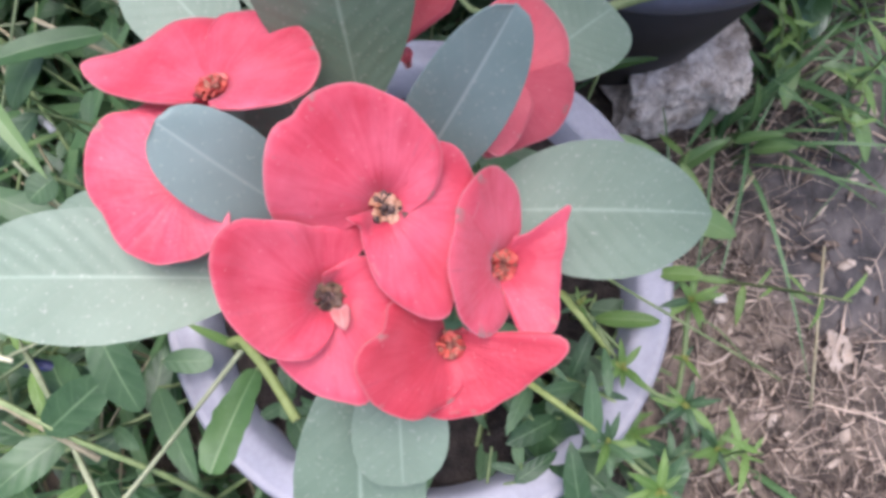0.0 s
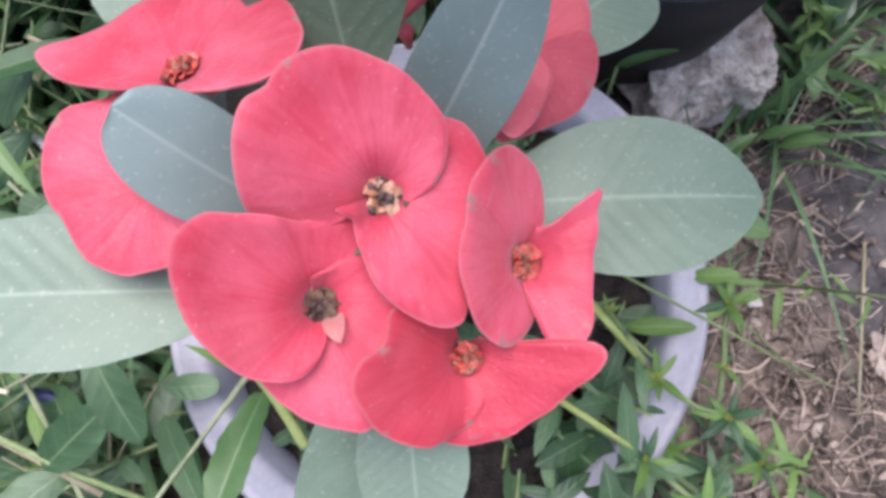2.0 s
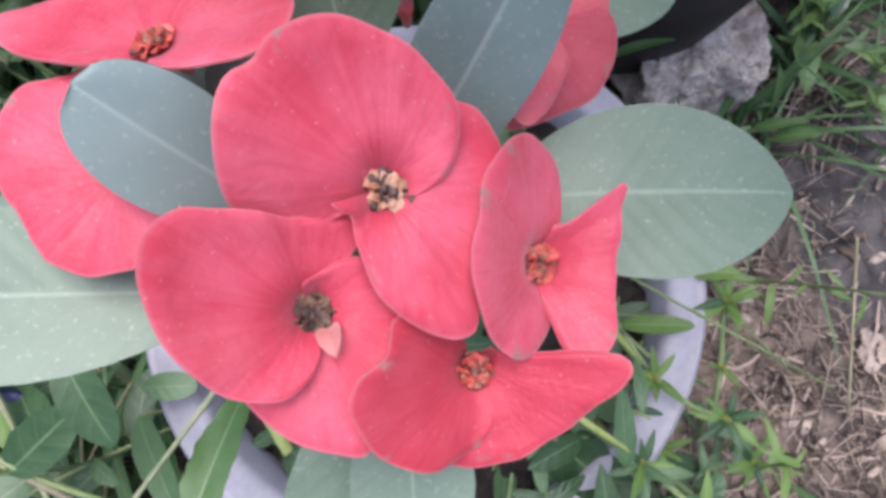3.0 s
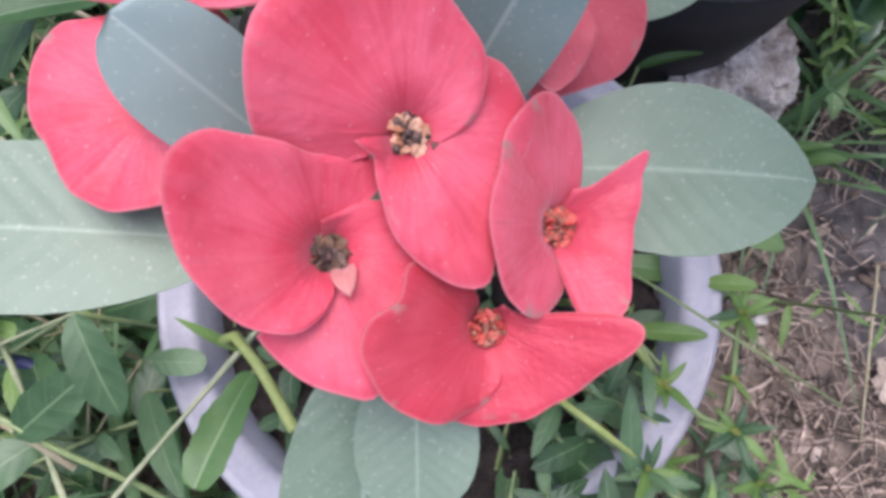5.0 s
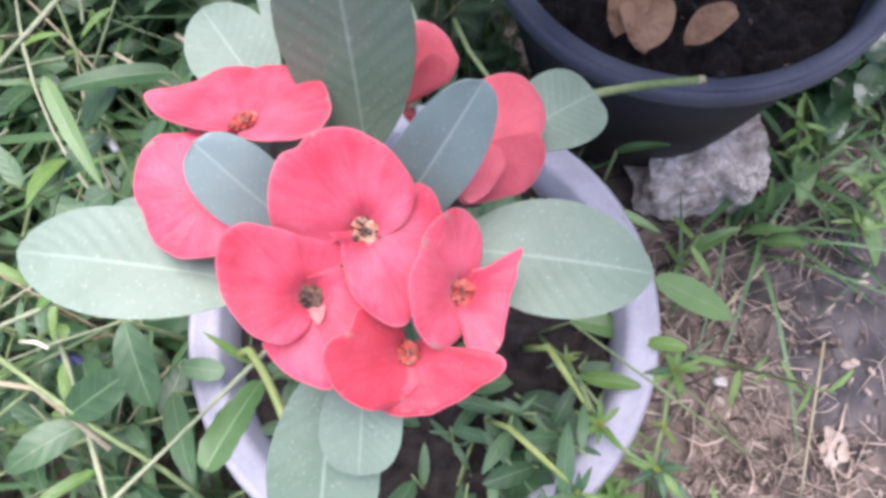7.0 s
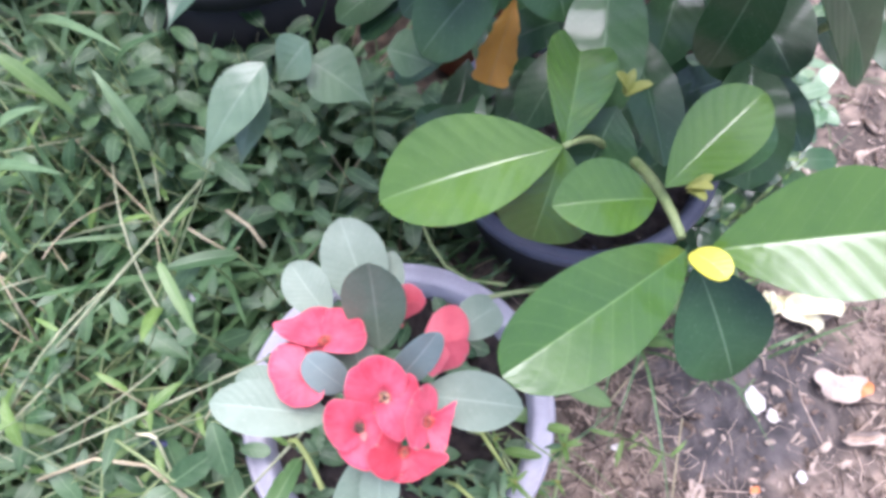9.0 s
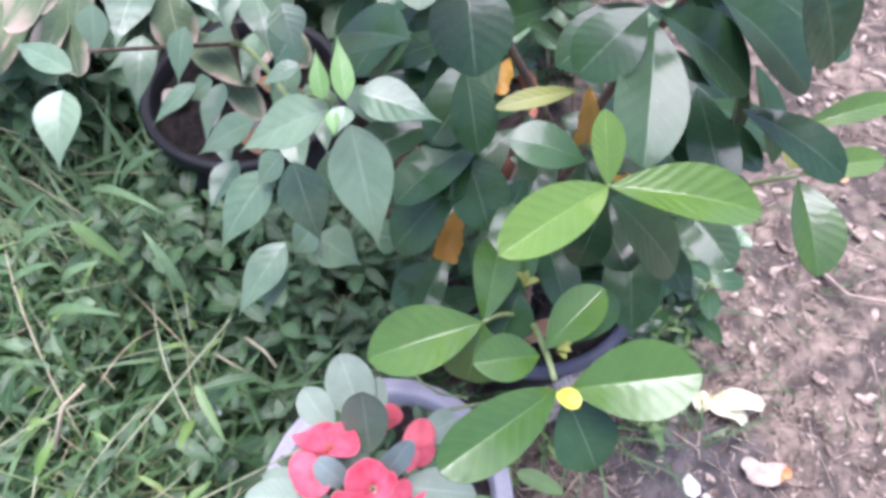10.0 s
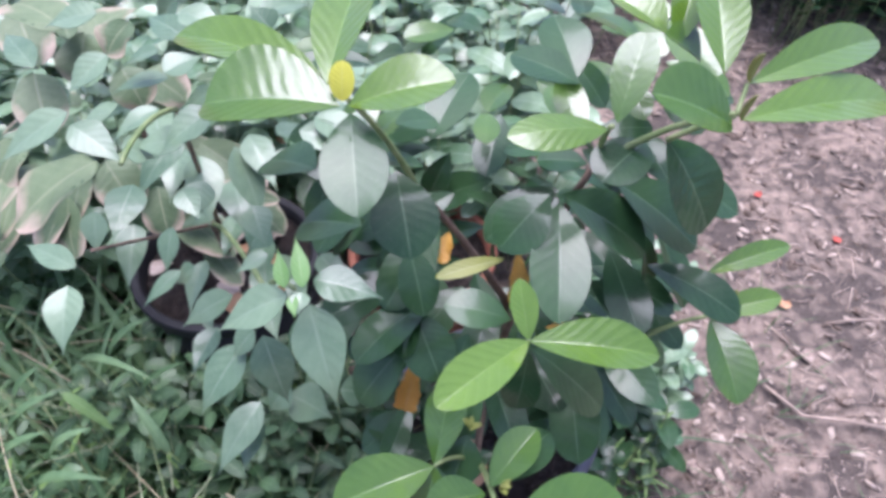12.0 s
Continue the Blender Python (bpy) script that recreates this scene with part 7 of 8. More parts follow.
tube("shaft", stick, [Vector((-0.271, 0.030, 0.330)), Vector((-0.239, 0.074, 0.335)), Vector((-0.203, 0.124, 0.340)), Vector((-0.167, 0.174, 0.346))], 0.0015, "pale_stem")
stick = thing("dry_branch", (-0.307, -0.064, 0.250), "pale dry stem arching over weeds", "dry stalk")
tube("shaft", stick, [Vector((-0.307, -0.064, 0.250)), Vector((-0.258, -0.048, 0.260)), Vector((-0.211, -0.054, 0.260)), Vector((-0.173, -0.085, 0.240))], 0.0018, "dry_stem")
stick = thing("twig", (-0.184, 0.208, 0.220), "curved brown twig among weeds", "twig")
tube("shaft", stick, [Vector((-0.184, 0.208, 0.220)), Vector((-0.155, 0.184, 0.230)), Vector((-0.140, 0.165, 0.220))], 0.0022, "dry_stem")
stick = thing("twig", (-0.215, 0.179, 0.240), "thin pale twig among weeds", "twig")
tube("shaft", stick, [Vector((-0.215, 0.179, 0.240)), Vector((-0.193, 0.165, 0.240)), Vector((-0.169, 0.156, 0.220))], 0.0016, "dry_stem")
stick = thing("twig", (-0.309, 0.025, 0.380), "pale curled dry twig over weeds", "twig")
tube("shaft", stick, [Vector((-0.309, 0.025, 0.380)), Vector((-0.301, 0.060, 0.400)), Vector((-0.285, 0.083, 0.400))], 0.0025, "dry_stem")
stick = thing("weed_stalk", (0.022, 0.156, 0.300), "thin knotted green weed stem", "weed stalk")
tube("shaft", stick, [Vector((0.022, 0.156, 0.300)), Vector((0.031, 0.127, 0.310)), Vector((0.044, 0.106, 0.310)), Vector((0.064, 0.089, 0.320)), Vector((0.092, 0.073, 0.350))], 0.0014, "green_stem")
stick = thing("weed_stalk", (-0.0843, -0.0406, 0.262), "curved yellow-green stalk in the pot", "weed stalk")
tube("shaft", stick, [Vector((-0.0870, -0.0390, 0.262)), Vector((-0.0843, -0.0406, 0.296)), Vector((-0.0778, -0.0406, 0.303)), Vector((-0.0683, -0.0525, 0.306)), Vector((-0.0609, -0.0647, 0.308)), Vector((-0.0533, -0.0789, 0.310))], 0.0022, "fresh_stem")
stick = thing("weed_stalk", (0.0706, -0.0060, 0.1850), "thin green weed stalk leaning over the pot rim", "weed stalk")
tube("shaft", stick, [Vector((0.0706, -0.0060, 0.1850)), Vector((0.0864, -0.0161, 0.2620)), Vector((0.1374, -0.0499, 0.2425)), Vector((0.1926, -0.0841, 0.2150))], [0.0009, 0.0008, 0.0008, 0.0006], "green_stem", sides=6)
stick = thing("weed_stalk", (0.0634, -0.0155, 0.1850), "thin pale green weed stalk leaning over the pot rim", "weed stalk")
tube("shaft", stick, [Vector((0.0634, -0.0155, 0.1850)), Vector((0.0740, -0.0304, 0.2620)), Vector((0.0845, -0.0466, 0.2575)), Vector((0.0962, -0.0618, 0.2450))], [0.0021, 0.0019, 0.0019, 0.0011], "fresh_stem", sides=6)
stick = thing("weed_stalk", (0.0375, -0.0600, 0.1850), "thin pale green weed stalk leaning over the pot rim", "weed stalk")
tube("shaft", stick, [Vector((0.0375, -0.0600, 0.1850)), Vector((0.0523, -0.0726, 0.2550)), Vector((0.0682, -0.0868, 0.2540)), Vector((0.0848, -0.1005, 0.2450))], [0.0019, 0.0017, 0.0017, 0.0010], "fresh_stem", sides=6)
blade_leaf = thing("weed_sprig", (-0.0800, -0.0520, 0.262), "green wavy-edged weed leaf inside the pot", "weed")
leaf(blade_leaf, (-0.0795, -0.0520, 0.275), (-0.0990, -0.0975, 0.287), 0.0175, "grass_green", name="blade", shape=(0.4, 0.25), fold=0.3, ripple=0.06, teeth=0.10, n=48)
tube("stem", blade_leaf, bent_path((-0.083, -0.040, 0.190), (-0.0795, -0.0520, 0.275), 0.01, 6, (1, 0.5, 0)), 0.0012, "green_stem", sides=5)
blade_leaf = thing("grass_tuft", (-0.142, 0.123, 0.300), "broad green grass blade over weeds", "grass")
leaf(blade_leaf, (-0.142, 0.123, 0.300), (-0.205, 0.105, 0.310), 0.0147, "grass", name="blade", shape=(0.4, 0.7), fold=0.2, arch=0.06)
tube("stem", blade_leaf, bent_path((-0.152, 0.133, 0.000), (-0.142, 0.123, 0.300), 0.01, 6, (1, 0.5, 0)), 0.0012, "green_stem", sides=5)
blade_leaf = thing("grass_tuft", (-0.204, 0.108, 0.320), "long light green grass blade", "grass")
leaf(blade_leaf, (-0.204, 0.108, 0.320), (-0.169, 0.048, 0.300), 0.0100, "grass_green", name="blade", shape=(0.4, 0.8), fold=0.2, arch=0.06)
tube("stem", blade_leaf, bent_path((-0.214, 0.118, 0.000), (-0.204, 0.108, 0.320), 0.01, 6, (1, 0.5, 0)), 0.0012, "green_stem", sides=5)
blade_leaf = thing("weed_sprig", (-0.151, -0.023, 0.290), "pointed oval weed leaf", "weed")
leaf(blade_leaf, (-0.151, -0.023, 0.290), (-0.138, -0.065, 0.270), 0.0213, "weed", name="blade", shape=(0.6, 0.6), fold=0.15)
tube("stem", blade_leaf, bent_path((-0.161, -0.013, 0.000), (-0.151, -0.023, 0.290), 0.01, 6, (1, 0.5, 0)), 0.0012, "green_stem", sides=5)
blade_leaf = thing("weed_sprig", (-0.139, -0.038, 0.240), "small round weed leaf over the pot rim", "weed")
leaf(blade_leaf, (-0.139, -0.038, 0.240), (-0.112, -0.041, 0.240), 0.0137, "weed", name="blade", shape=(0.5, 0.4), fold=0.1)
tube("stem", blade_leaf, bent_path((-0.149, -0.028, 0.000), (-0.139, -0.038, 0.240), 0.01, 6, (1, 0.5, 0)), 0.0012, "green_stem", sides=5)
blade_leaf = thing("weed_sprig", (-0.159, -0.048, 0.200), "long narrow weed leaf beside the pot", "weed")
leaf(blade_leaf, (-0.159, -0.048, 0.200), (-0.130, -0.103, 0.220), 0.0170, "weed", name="blade", shape=(0.5, 0.7), fold=0.2)
tube("stem", blade_leaf, bent_path((-0.169, -0.038, 0.000), (-0.159, -0.048, 0.200), 0.01, 6, (1, 0.5, 0)), 0.0012, "green_stem", sides=5)
blade_leaf = thing("weed_sprig", (-0.174, 0.121, 0.300), "oval green weed leaf", "weed")
leaf(blade_leaf, (-0.174, 0.121, 0.300), (-0.201, 0.099, 0.280), 0.0204, "weed", name="blade", shape=(0.5, 0.6), fold=0.15)
tube("stem", blade_leaf, bent_path((-0.184, 0.131, 0.000), (-0.174, 0.121, 0.300), 0.01, 6, (1, 0.5, 0)), 0.0012, "green_stem", sides=5)
blade_leaf = thing("weed_sprig", (-0.183, 0.061, 0.270), "pale blue-green weed leaf", "weed")
leaf(blade_leaf, (-0.183, 0.061, 0.270), (-0.196, 0.050, 0.270), 0.0198, "weed", name="blade", shape=(0.5, 0.6), fold=0.1)
tube("stem", blade_leaf, bent_path((-0.193, 0.071, 0.000), (-0.183, 0.061, 0.270), 0.01, 6, (1, 0.5, 0)), 0.0012, "green_stem", sides=5)
blade_leaf = thing("weed_sprig", (0.157, 0.037, 0.170), "light green weed leaf beside the pot", "weed")
leaf(blade_leaf, (0.157, 0.037, 0.170), (0.217, 0.016, 0.140), 0.0235, "grass_green", name="blade", shape=(0.5, 0.7), fold=0.2)
tube("stem", blade_leaf, bent_path((0.147, 0.047, 0.000), (0.157, 0.037, 0.170), 0.01, 6, (1, 0.5, 0)), 0.0012, "green_stem", sides=5)
blade_leaf = thing("weed_sprig", (0.094, 0.001, 0.200), "narrow green weed leaf over the pot rim", "weed")
leaf(blade_leaf, (0.094, 0.001, 0.200), (0.151, -0.010, 0.190), 0.0150, "grass_green", name="blade", shape=(0.5, 0.7), fold=0.2)
tube("stem", blade_leaf, bent_path((0.084, 0.011, 0.190), (0.094, 0.001, 0.200), 0.01, 6, (1, 0.5, 0)), 0.0012, "green_stem", sides=5)
blade_leaf = thing("weed_sprig", (0.098, -0.031, 0.200), "narrow green weed leaf over the pot rim", "weed")
leaf(blade_leaf, (0.098, -0.031, 0.200), (0.135, -0.040, 0.200), 0.0152, "weed", name="blade", shape=(0.5, 0.7), fold=0.2)
tube("stem", blade_leaf, bent_path((0.088, -0.021, 0.190), (0.098, -0.031, 0.200), 0.01, 6, (1, 0.5, 0)), 0.0012, "green_stem", sides=5)
blade_leaf = thing("weed_sprig", (0.109, -0.050, 0.200), "oval weed leaf in the pot", "weed")
leaf(blade_leaf, (0.109, -0.050, 0.200), (0.096, -0.083, 0.200), 0.0203, "weed", name="blade", shape=(0.6, 0.6), fold=0.15)
tube("stem", blade_leaf, bent_path((0.099, -0.040, 0.190), (0.109, -0.050, 0.200), 0.01, 6, (1, 0.5, 0)), 0.0012, "green_stem", sides=5)
blade_leaf = thing("grass_tuft", (-0.367, 0.300, 0.360), "light green broad grass blade", "grass")
leaf(blade_leaf, (-0.367, 0.300, 0.360), (-0.318, 0.274, 0.300), 0.0150, "grass_green", name="blade", shape=(0.4, 0.7), fold=0.2, arch=0.06)
tube("stem", blade_leaf, bent_path((-0.377, 0.310, 0.000), (-0.367, 0.300, 0.360), 0.01, 6, (1, 0.5, 0)), 0.0012, "green_stem", sides=5)
stick = thing("weed_stalk", (0.045, -0.044, 0.160), "pale green weed stem beside the pot", "weed stalk")
tube("shaft", stick, [Vector((0.045, -0.044, 0.160)), Vector((0.072, -0.077, 0.200)), Vector((0.099, -0.106, 0.200)), Vector((0.124, -0.128, 0.180))], 0.0016, "green_stem")
stick = thing("weed_stalk", (0.035, -0.067, 0.200), "pale green weed stem beside the pot", "weed stalk")
tube("shaft", stick, [Vector((0.035, -0.067, 0.200)), Vector((0.028, -0.086, 0.200)), Vector((0.018, -0.118, 0.180))], 0.0018, "green_stem")
stick = thing("weed_stalk", (0.075, -0.012, 0.200), "thin green weed stem crossing the pot rim", "weed stalk")
tube("shaft", stick, [Vector((0.075, -0.012, 0.200)), Vector((0.092, -0.037, 0.220)), Vector((0.106, -0.056, 0.220)), Vector((0.138, -0.074, 0.200))], 0.0013, "green_stem")
stick = thing("grass_stalk", (0.094, 0.006, 0.200), "fine green grass stalk over straw", "grass stalk")
tube("shaft", stick, [Vector((0.094, 0.006, 0.200)), Vector((0.145, -0.019, 0.180)), Vector((0.193, -0.047, 0.140)), Vector((0.234, -0.072, 0.080))], 0.0006, "green_stem")
blade_leaf = thing("grass_tuft", (-0.476, 0.300, 0.270), "light green arching grass blade among weeds", "grass")
leaf(blade_leaf, (-0.476, 0.300, 0.270), (-0.391, 0.321, 0.330), 0.0167, "broad_grass", name="blade", shape=(0.4, 0.8), fold=0.25, arch=0.14)
tube("stem", blade_leaf, bent_path((-0.486, 0.310, 0.000), (-0.476, 0.300, 0.270), 0.01, 6, (1, 0.5, 0)), 0.0012, "green_stem", sides=5)
blade_leaf = thing("grass_tuft", (-0.409, 0.257, 0.270), "light green arching grass blade among weeds", "grass")
leaf(blade_leaf, (-0.409, 0.257, 0.270), (-0.333, 0.263, 0.330), 0.0161, "broad_grass", name="blade", shape=(0.4, 0.8), fold=0.25, arch=0.14)
tube("stem", blade_leaf, bent_path((-0.419, 0.267, 0.000), (-0.409, 0.257, 0.270), 0.01, 6, (1, 0.5, 0)), 0.0012, "green_stem", sides=5)
blade_leaf = thing("grass_tuft", (-0.365, 0.412, 0.270), "light green arching grass blade among weeds", "grass")
leaf(blade_leaf, (-0.365, 0.412, 0.270), (-0.290, 0.432, 0.330), 0.0164, "broad_grass", name="blade", shape=(0.4, 0.8), fold=0.25, arch=0.14)
tube("stem", blade_leaf, bent_path((-0.375, 0.422, 0.000), (-0.365, 0.412, 0.270), 0.01, 6, (1, 0.5, 0)), 0.0012, "green_stem", sides=5)
blade_leaf = thing("grass_tuft", (-0.473, 0.256, 0.270), "light green arching grass blade among weeds", "grass")
leaf(blade_leaf, (-0.473, 0.256, 0.270), (-0.388, 0.263, 0.330), 0.0146, "broad_grass", name="blade", shape=(0.4, 0.8), fold=0.25, arch=0.14)
tube("stem", blade_leaf, bent_path((-0.483, 0.266, 0.000), (-0.473, 0.256, 0.270), 0.01, 6, (1, 0.5, 0)), 0.0012, "green_stem", sides=5)
blade_leaf = thing("grass_tuft", (-0.478, 0.340, 0.270), "light green arching grass blade among weeds", "grass")
leaf(blade_leaf, (-0.478, 0.340, 0.270), (-0.426, 0.365, 0.330), 0.0171, "broad_grass", name="blade", shape=(0.4, 0.8), fold=0.25, arch=0.14)
tube("stem", blade_leaf, bent_path((-0.488, 0.350, 0.000), (-0.478, 0.340, 0.270), 0.01, 6, (1, 0.5, 0)), 0.0012, "green_stem", sides=5)
blade_leaf = thing("grass_tuft", (-0.341, 0.334, 0.270), "light green arching grass blade among weeds", "grass")
leaf(blade_leaf, (-0.341, 0.334, 0.270), (-0.298, 0.345, 0.330), 0.0140, "broad_grass", name="blade", shape=(0.4, 0.8), fold=0.25, arch=0.14)
tube("stem", blade_leaf, bent_path((-0.351, 0.344, 0.000), (-0.341, 0.334, 0.270), 0.01, 6, (1, 0.5, 0)), 0.0012, "green_stem", sides=5)
blade_leaf = thing("grass_tuft", (-0.408, 0.409, 0.270), "light green arching grass blade among weeds", "grass")
leaf(blade_leaf, (-0.408, 0.409, 0.270), (-0.268, 0.327, 0.330), 0.0127, "broad_grass", name="blade", shape=(0.4, 0.8), fold=0.25, arch=0.14)
tube("stem", blade_leaf, bent_path((-0.418, 0.419, 0.000), (-0.408, 0.409, 0.270), 0.01, 6, (1, 0.5, 0)), 0.0012, "green_stem", sides=5)
blade_leaf = thing("grass_tuft", (-0.305, 0.342, 0.270), "light green arching grass blade among weeds", "grass")
leaf(blade_leaf, (-0.305, 0.342, 0.270), (-0.227, 0.351, 0.330), 0.0110, "broad_grass", name="blade", shape=(0.4, 0.8), fold=0.25, arch=0.14)
tube("stem", blade_leaf, bent_path((-0.315, 0.352, 0.000), (-0.305, 0.342, 0.270), 0.01, 6, (1, 0.5, 0)), 0.0012, "green_stem", sides=5)
blade_leaf = thing("grass_tuft", (-0.419, 0.221, 0.270), "light green arching grass blade among weeds", "grass")
leaf(blade_leaf, (-0.419, 0.221, 0.270), (-0.297, 0.190, 0.330), 0.0141, "broad_grass", name="blade", shape=(0.4, 0.8), fold=0.25, arch=0.14)
tube("stem", blade_leaf, bent_path((-0.429, 0.231, 0.000), (-0.419, 0.221, 0.270), 0.01, 6, (1, 0.5, 0)), 0.0012, "green_stem", sides=5)
blade_leaf = thing("grass_tuft", (-0.252, 0.251, 0.270), "light green arching grass blade among weeds", "grass")
leaf(blade_leaf, (-0.252, 0.251, 0.270), (-0.294, 0.306, 0.330), 0.0134, "broad_grass", name="blade", shape=(0.4, 0.8), fold=0.25, arch=0.14)
tube("stem", blade_leaf, bent_path((-0.262, 0.261, 0.000), (-0.252, 0.251, 0.270), 0.01, 6, (1, 0.5, 0)), 0.0012, "green_stem", sides=5)
weed = thing("weed", (0.073, -0.009, 0.200), "thin green weed with whorled narrow leaves over the pot rim", "weed", "branching weeds")
tube("stem", weed, [Vector((0.073, -0.009, 0.200)), Vector((0.079, -0.023, 0.225)), Vector((0.087, -0.032, 0.235)), Vector((0.102, -0.068, 0.240)), Vector((0.118, -0.084, 0.235)), Vector((0.134, -0.092, 0.230))], 0.0013, "green_stem", sides=6)
leaf(weed, (0.086, -0.033, 0.236), (0.074, -0.037, 0.237), 0.0029, "weed", shape=(0.6, 0.9), arch=0.1, fold=0.3, n=7, m=2)
leaf(weed, (0.086, -0.033, 0.236), (0.089, -0.042, 0.238), 0.0021, "weed_bright", shape=(0.6, 0.9), arch=0.1, fold=0.3, n=7, m=2)
leaf(weed, (0.086, -0.033, 0.236), (0.094, -0.031, 0.239), 0.0023, "weed_bright", shape=(0.6, 0.9), arch=0.1, fold=0.3, n=7, m=2)
leaf(weed, (0.086, -0.033, 0.236), (0.086, -0.023, 0.237), 0.0020, "weed_bright", shape=(0.6, 0.9), arch=0.1, fold=0.3, n=7, m=2)
leaf(weed, (0.087, -0.033, 0.235), (0.085, -0.031, 0.239), 0.0026, "olive", name="bud", shape=(0.5, 0.5), arch=0.15, fold=0.4, n=5, m=2)
leaf(weed, (0.087, -0.033, 0.235), (0.085, -0.033, 0.239), 0.0026, "olive", name="bud", shape=(0.5, 0.5), arch=0.15, fold=0.4, n=5, m=2)
leaf(weed, (0.086, -0.033, 0.235), (0.090, -0.029, 0.239), 0.0026, "olive", name="bud", shape=(0.5, 0.5), arch=0.15, fold=0.4, n=5, m=2)
leaf(weed, (0.102, -0.069, 0.241), (0.100, -0.080, 0.243), 0.0034, "weed_bright", shape=(0.6, 0.9), arch=0.1, fold=0.3, n=7, m=2)
leaf(weed, (0.102, -0.069, 0.241), (0.112, -0.083, 0.248), 0.0046, "weed_bright", shape=(0.6, 0.9), arch=0.1, fold=0.3, n=7, m=2)
leaf(weed, (0.102, -0.069, 0.241), (0.114, -0.059, 0.241), 0.0038, "weed_bright", shape=(0.6, 0.9), arch=0.1, fold=0.3, n=7, m=2)
leaf(weed, (0.102, -0.069, 0.241), (0.102, -0.054, 0.249), 0.0037, "weed_bright", shape=(0.6, 0.9), arch=0.1, fold=0.3, n=7, m=2)
leaf(weed, (0.102, -0.069, 0.241), (0.088, -0.062, 0.246), 0.0041, "weed_bright", shape=(0.6, 0.9), arch=0.1, fold=0.3, n=7, m=2)
leaf(weed, (0.102, -0.069, 0.241), (0.087, -0.078, 0.248), 0.0040, "weed_bright", shape=(0.6, 0.9), arch=0.1, fold=0.3, n=7, m=2)
leaf(weed, (0.101, -0.068, 0.240), (0.104, -0.071, 0.244), 0.0026, "olive", name="bud", shape=(0.5, 0.5), arch=0.15, fold=0.4, n=5, m=2)
leaf(weed, (0.102, -0.069, 0.240), (0.098, -0.066, 0.244), 0.0026, "olive", name="bud", shape=(0.5, 0.5), arch=0.15, fold=0.4, n=5, m=2)
leaf(weed, (0.101, -0.069, 0.240), (0.104, -0.066, 0.244), 0.0026, "olive", name="bud", shape=(0.5, 0.5), arch=0.15, fold=0.4, n=5, m=2)
leaf(weed, (0.134, -0.092, 0.231), (0.116, -0.086, 0.231), 0.0049, "weed_bright", shape=(0.6, 0.9), arch=0.1, fold=0.3, n=7, m=2)
leaf(weed, (0.134, -0.092, 0.231), (0.117, -0.100, 0.233), 0.0050, "weed", shape=(0.6, 0.9), arch=0.1, fold=0.3, n=7, m=2)
leaf(weed, (0.134, -0.092, 0.231), (0.136, -0.109, 0.233), 0.0046, "weed", shape=(0.6, 0.9), arch=0.1, fold=0.3, n=7, m=2)
leaf(weed, (0.134, -0.092, 0.231), (0.146, -0.107, 0.231), 0.0053, "weed_bright", shape=(0.6, 0.9), arch=0.1, fold=0.3, n=7, m=2)
leaf(weed, (0.134, -0.092, 0.231), (0.150, -0.091, 0.240), 0.0042, "weed", shape=(0.6, 0.9), arch=0.1, fold=0.3, n=7, m=2)
leaf(weed, (0.134, -0.092, 0.231), (0.144, -0.088, 0.236), 0.0033, "weed", shape=(0.6, 0.9), arch=0.1, fold=0.3, n=7, m=2)
leaf(weed, (0.134, -0.092, 0.231), (0.140, -0.079, 0.234), 0.0039, "weed", shape=(0.6, 0.9), arch=0.1, fold=0.3, n=7, m=2)
leaf(weed, (0.134, -0.092, 0.231), (0.126, -0.080, 0.231), 0.0034, "weed_bright", shape=(0.6, 0.9), arch=0.1, fold=0.3, n=7, m=2)
leaf(weed, (0.134, -0.092, 0.230), (0.131, -0.091, 0.234), 0.0026, "olive", name="bud", shape=(0.5, 0.5), arch=0.15, fold=0.4, n=5, m=2)
leaf(weed, (0.134, -0.092, 0.230), (0.133, -0.090, 0.234), 0.0026, "olive", name="bud", shape=(0.5, 0.5), arch=0.15, fold=0.4, n=5, m=2)
leaf(weed, (0.133, -0.092, 0.230), (0.135, -0.093, 0.234), 0.0026, "olive", name="bud", shape=(0.5, 0.5), arch=0.15, fold=0.4, n=5, m=2)
weed = thing("weed", (0.051, -0.062, 0.200), "pale green branching weed with narrow leaves beside the pot", "weed", "branching weeds")
tube("stem", weed, [Vector((0.051, -0.062, 0.200)), Vector((0.059, -0.075, 0.225)), Vector((0.074, -0.091, 0.235)), Vector((0.089, -0.105, 0.240)), Vector((0.108, -0.128, 0.240)), Vector((0.122, -0.148, 0.235))], 0.0016, "green_stem", sides=6)
leaf(weed, (0.088, -0.106, 0.241), (0.089, -0.094, 0.247), 0.0033, "weed", shape=(0.6, 0.9), arch=0.1, fold=0.3, n=7, m=2)
leaf(weed, (0.088, -0.106, 0.241), (0.079, -0.093, 0.242), 0.0039, "weed", shape=(0.6, 0.9), arch=0.1, fold=0.3, n=7, m=2)
leaf(weed, (0.088, -0.106, 0.241), (0.071, -0.108, 0.243), 0.0044, "weed", shape=(0.6, 0.9), arch=0.1, fold=0.3, n=7, m=2)
leaf(weed, (0.088, -0.106, 0.241), (0.078, -0.120, 0.251), 0.0047, "weed_bright", shape=(0.6, 0.9), arch=0.1, fold=0.3, n=7, m=2)
leaf(weed, (0.088, -0.106, 0.241), (0.086, -0.123, 0.245), 0.0050, "weed", shape=(0.6, 0.9), arch=0.1, fold=0.3, n=7, m=2)
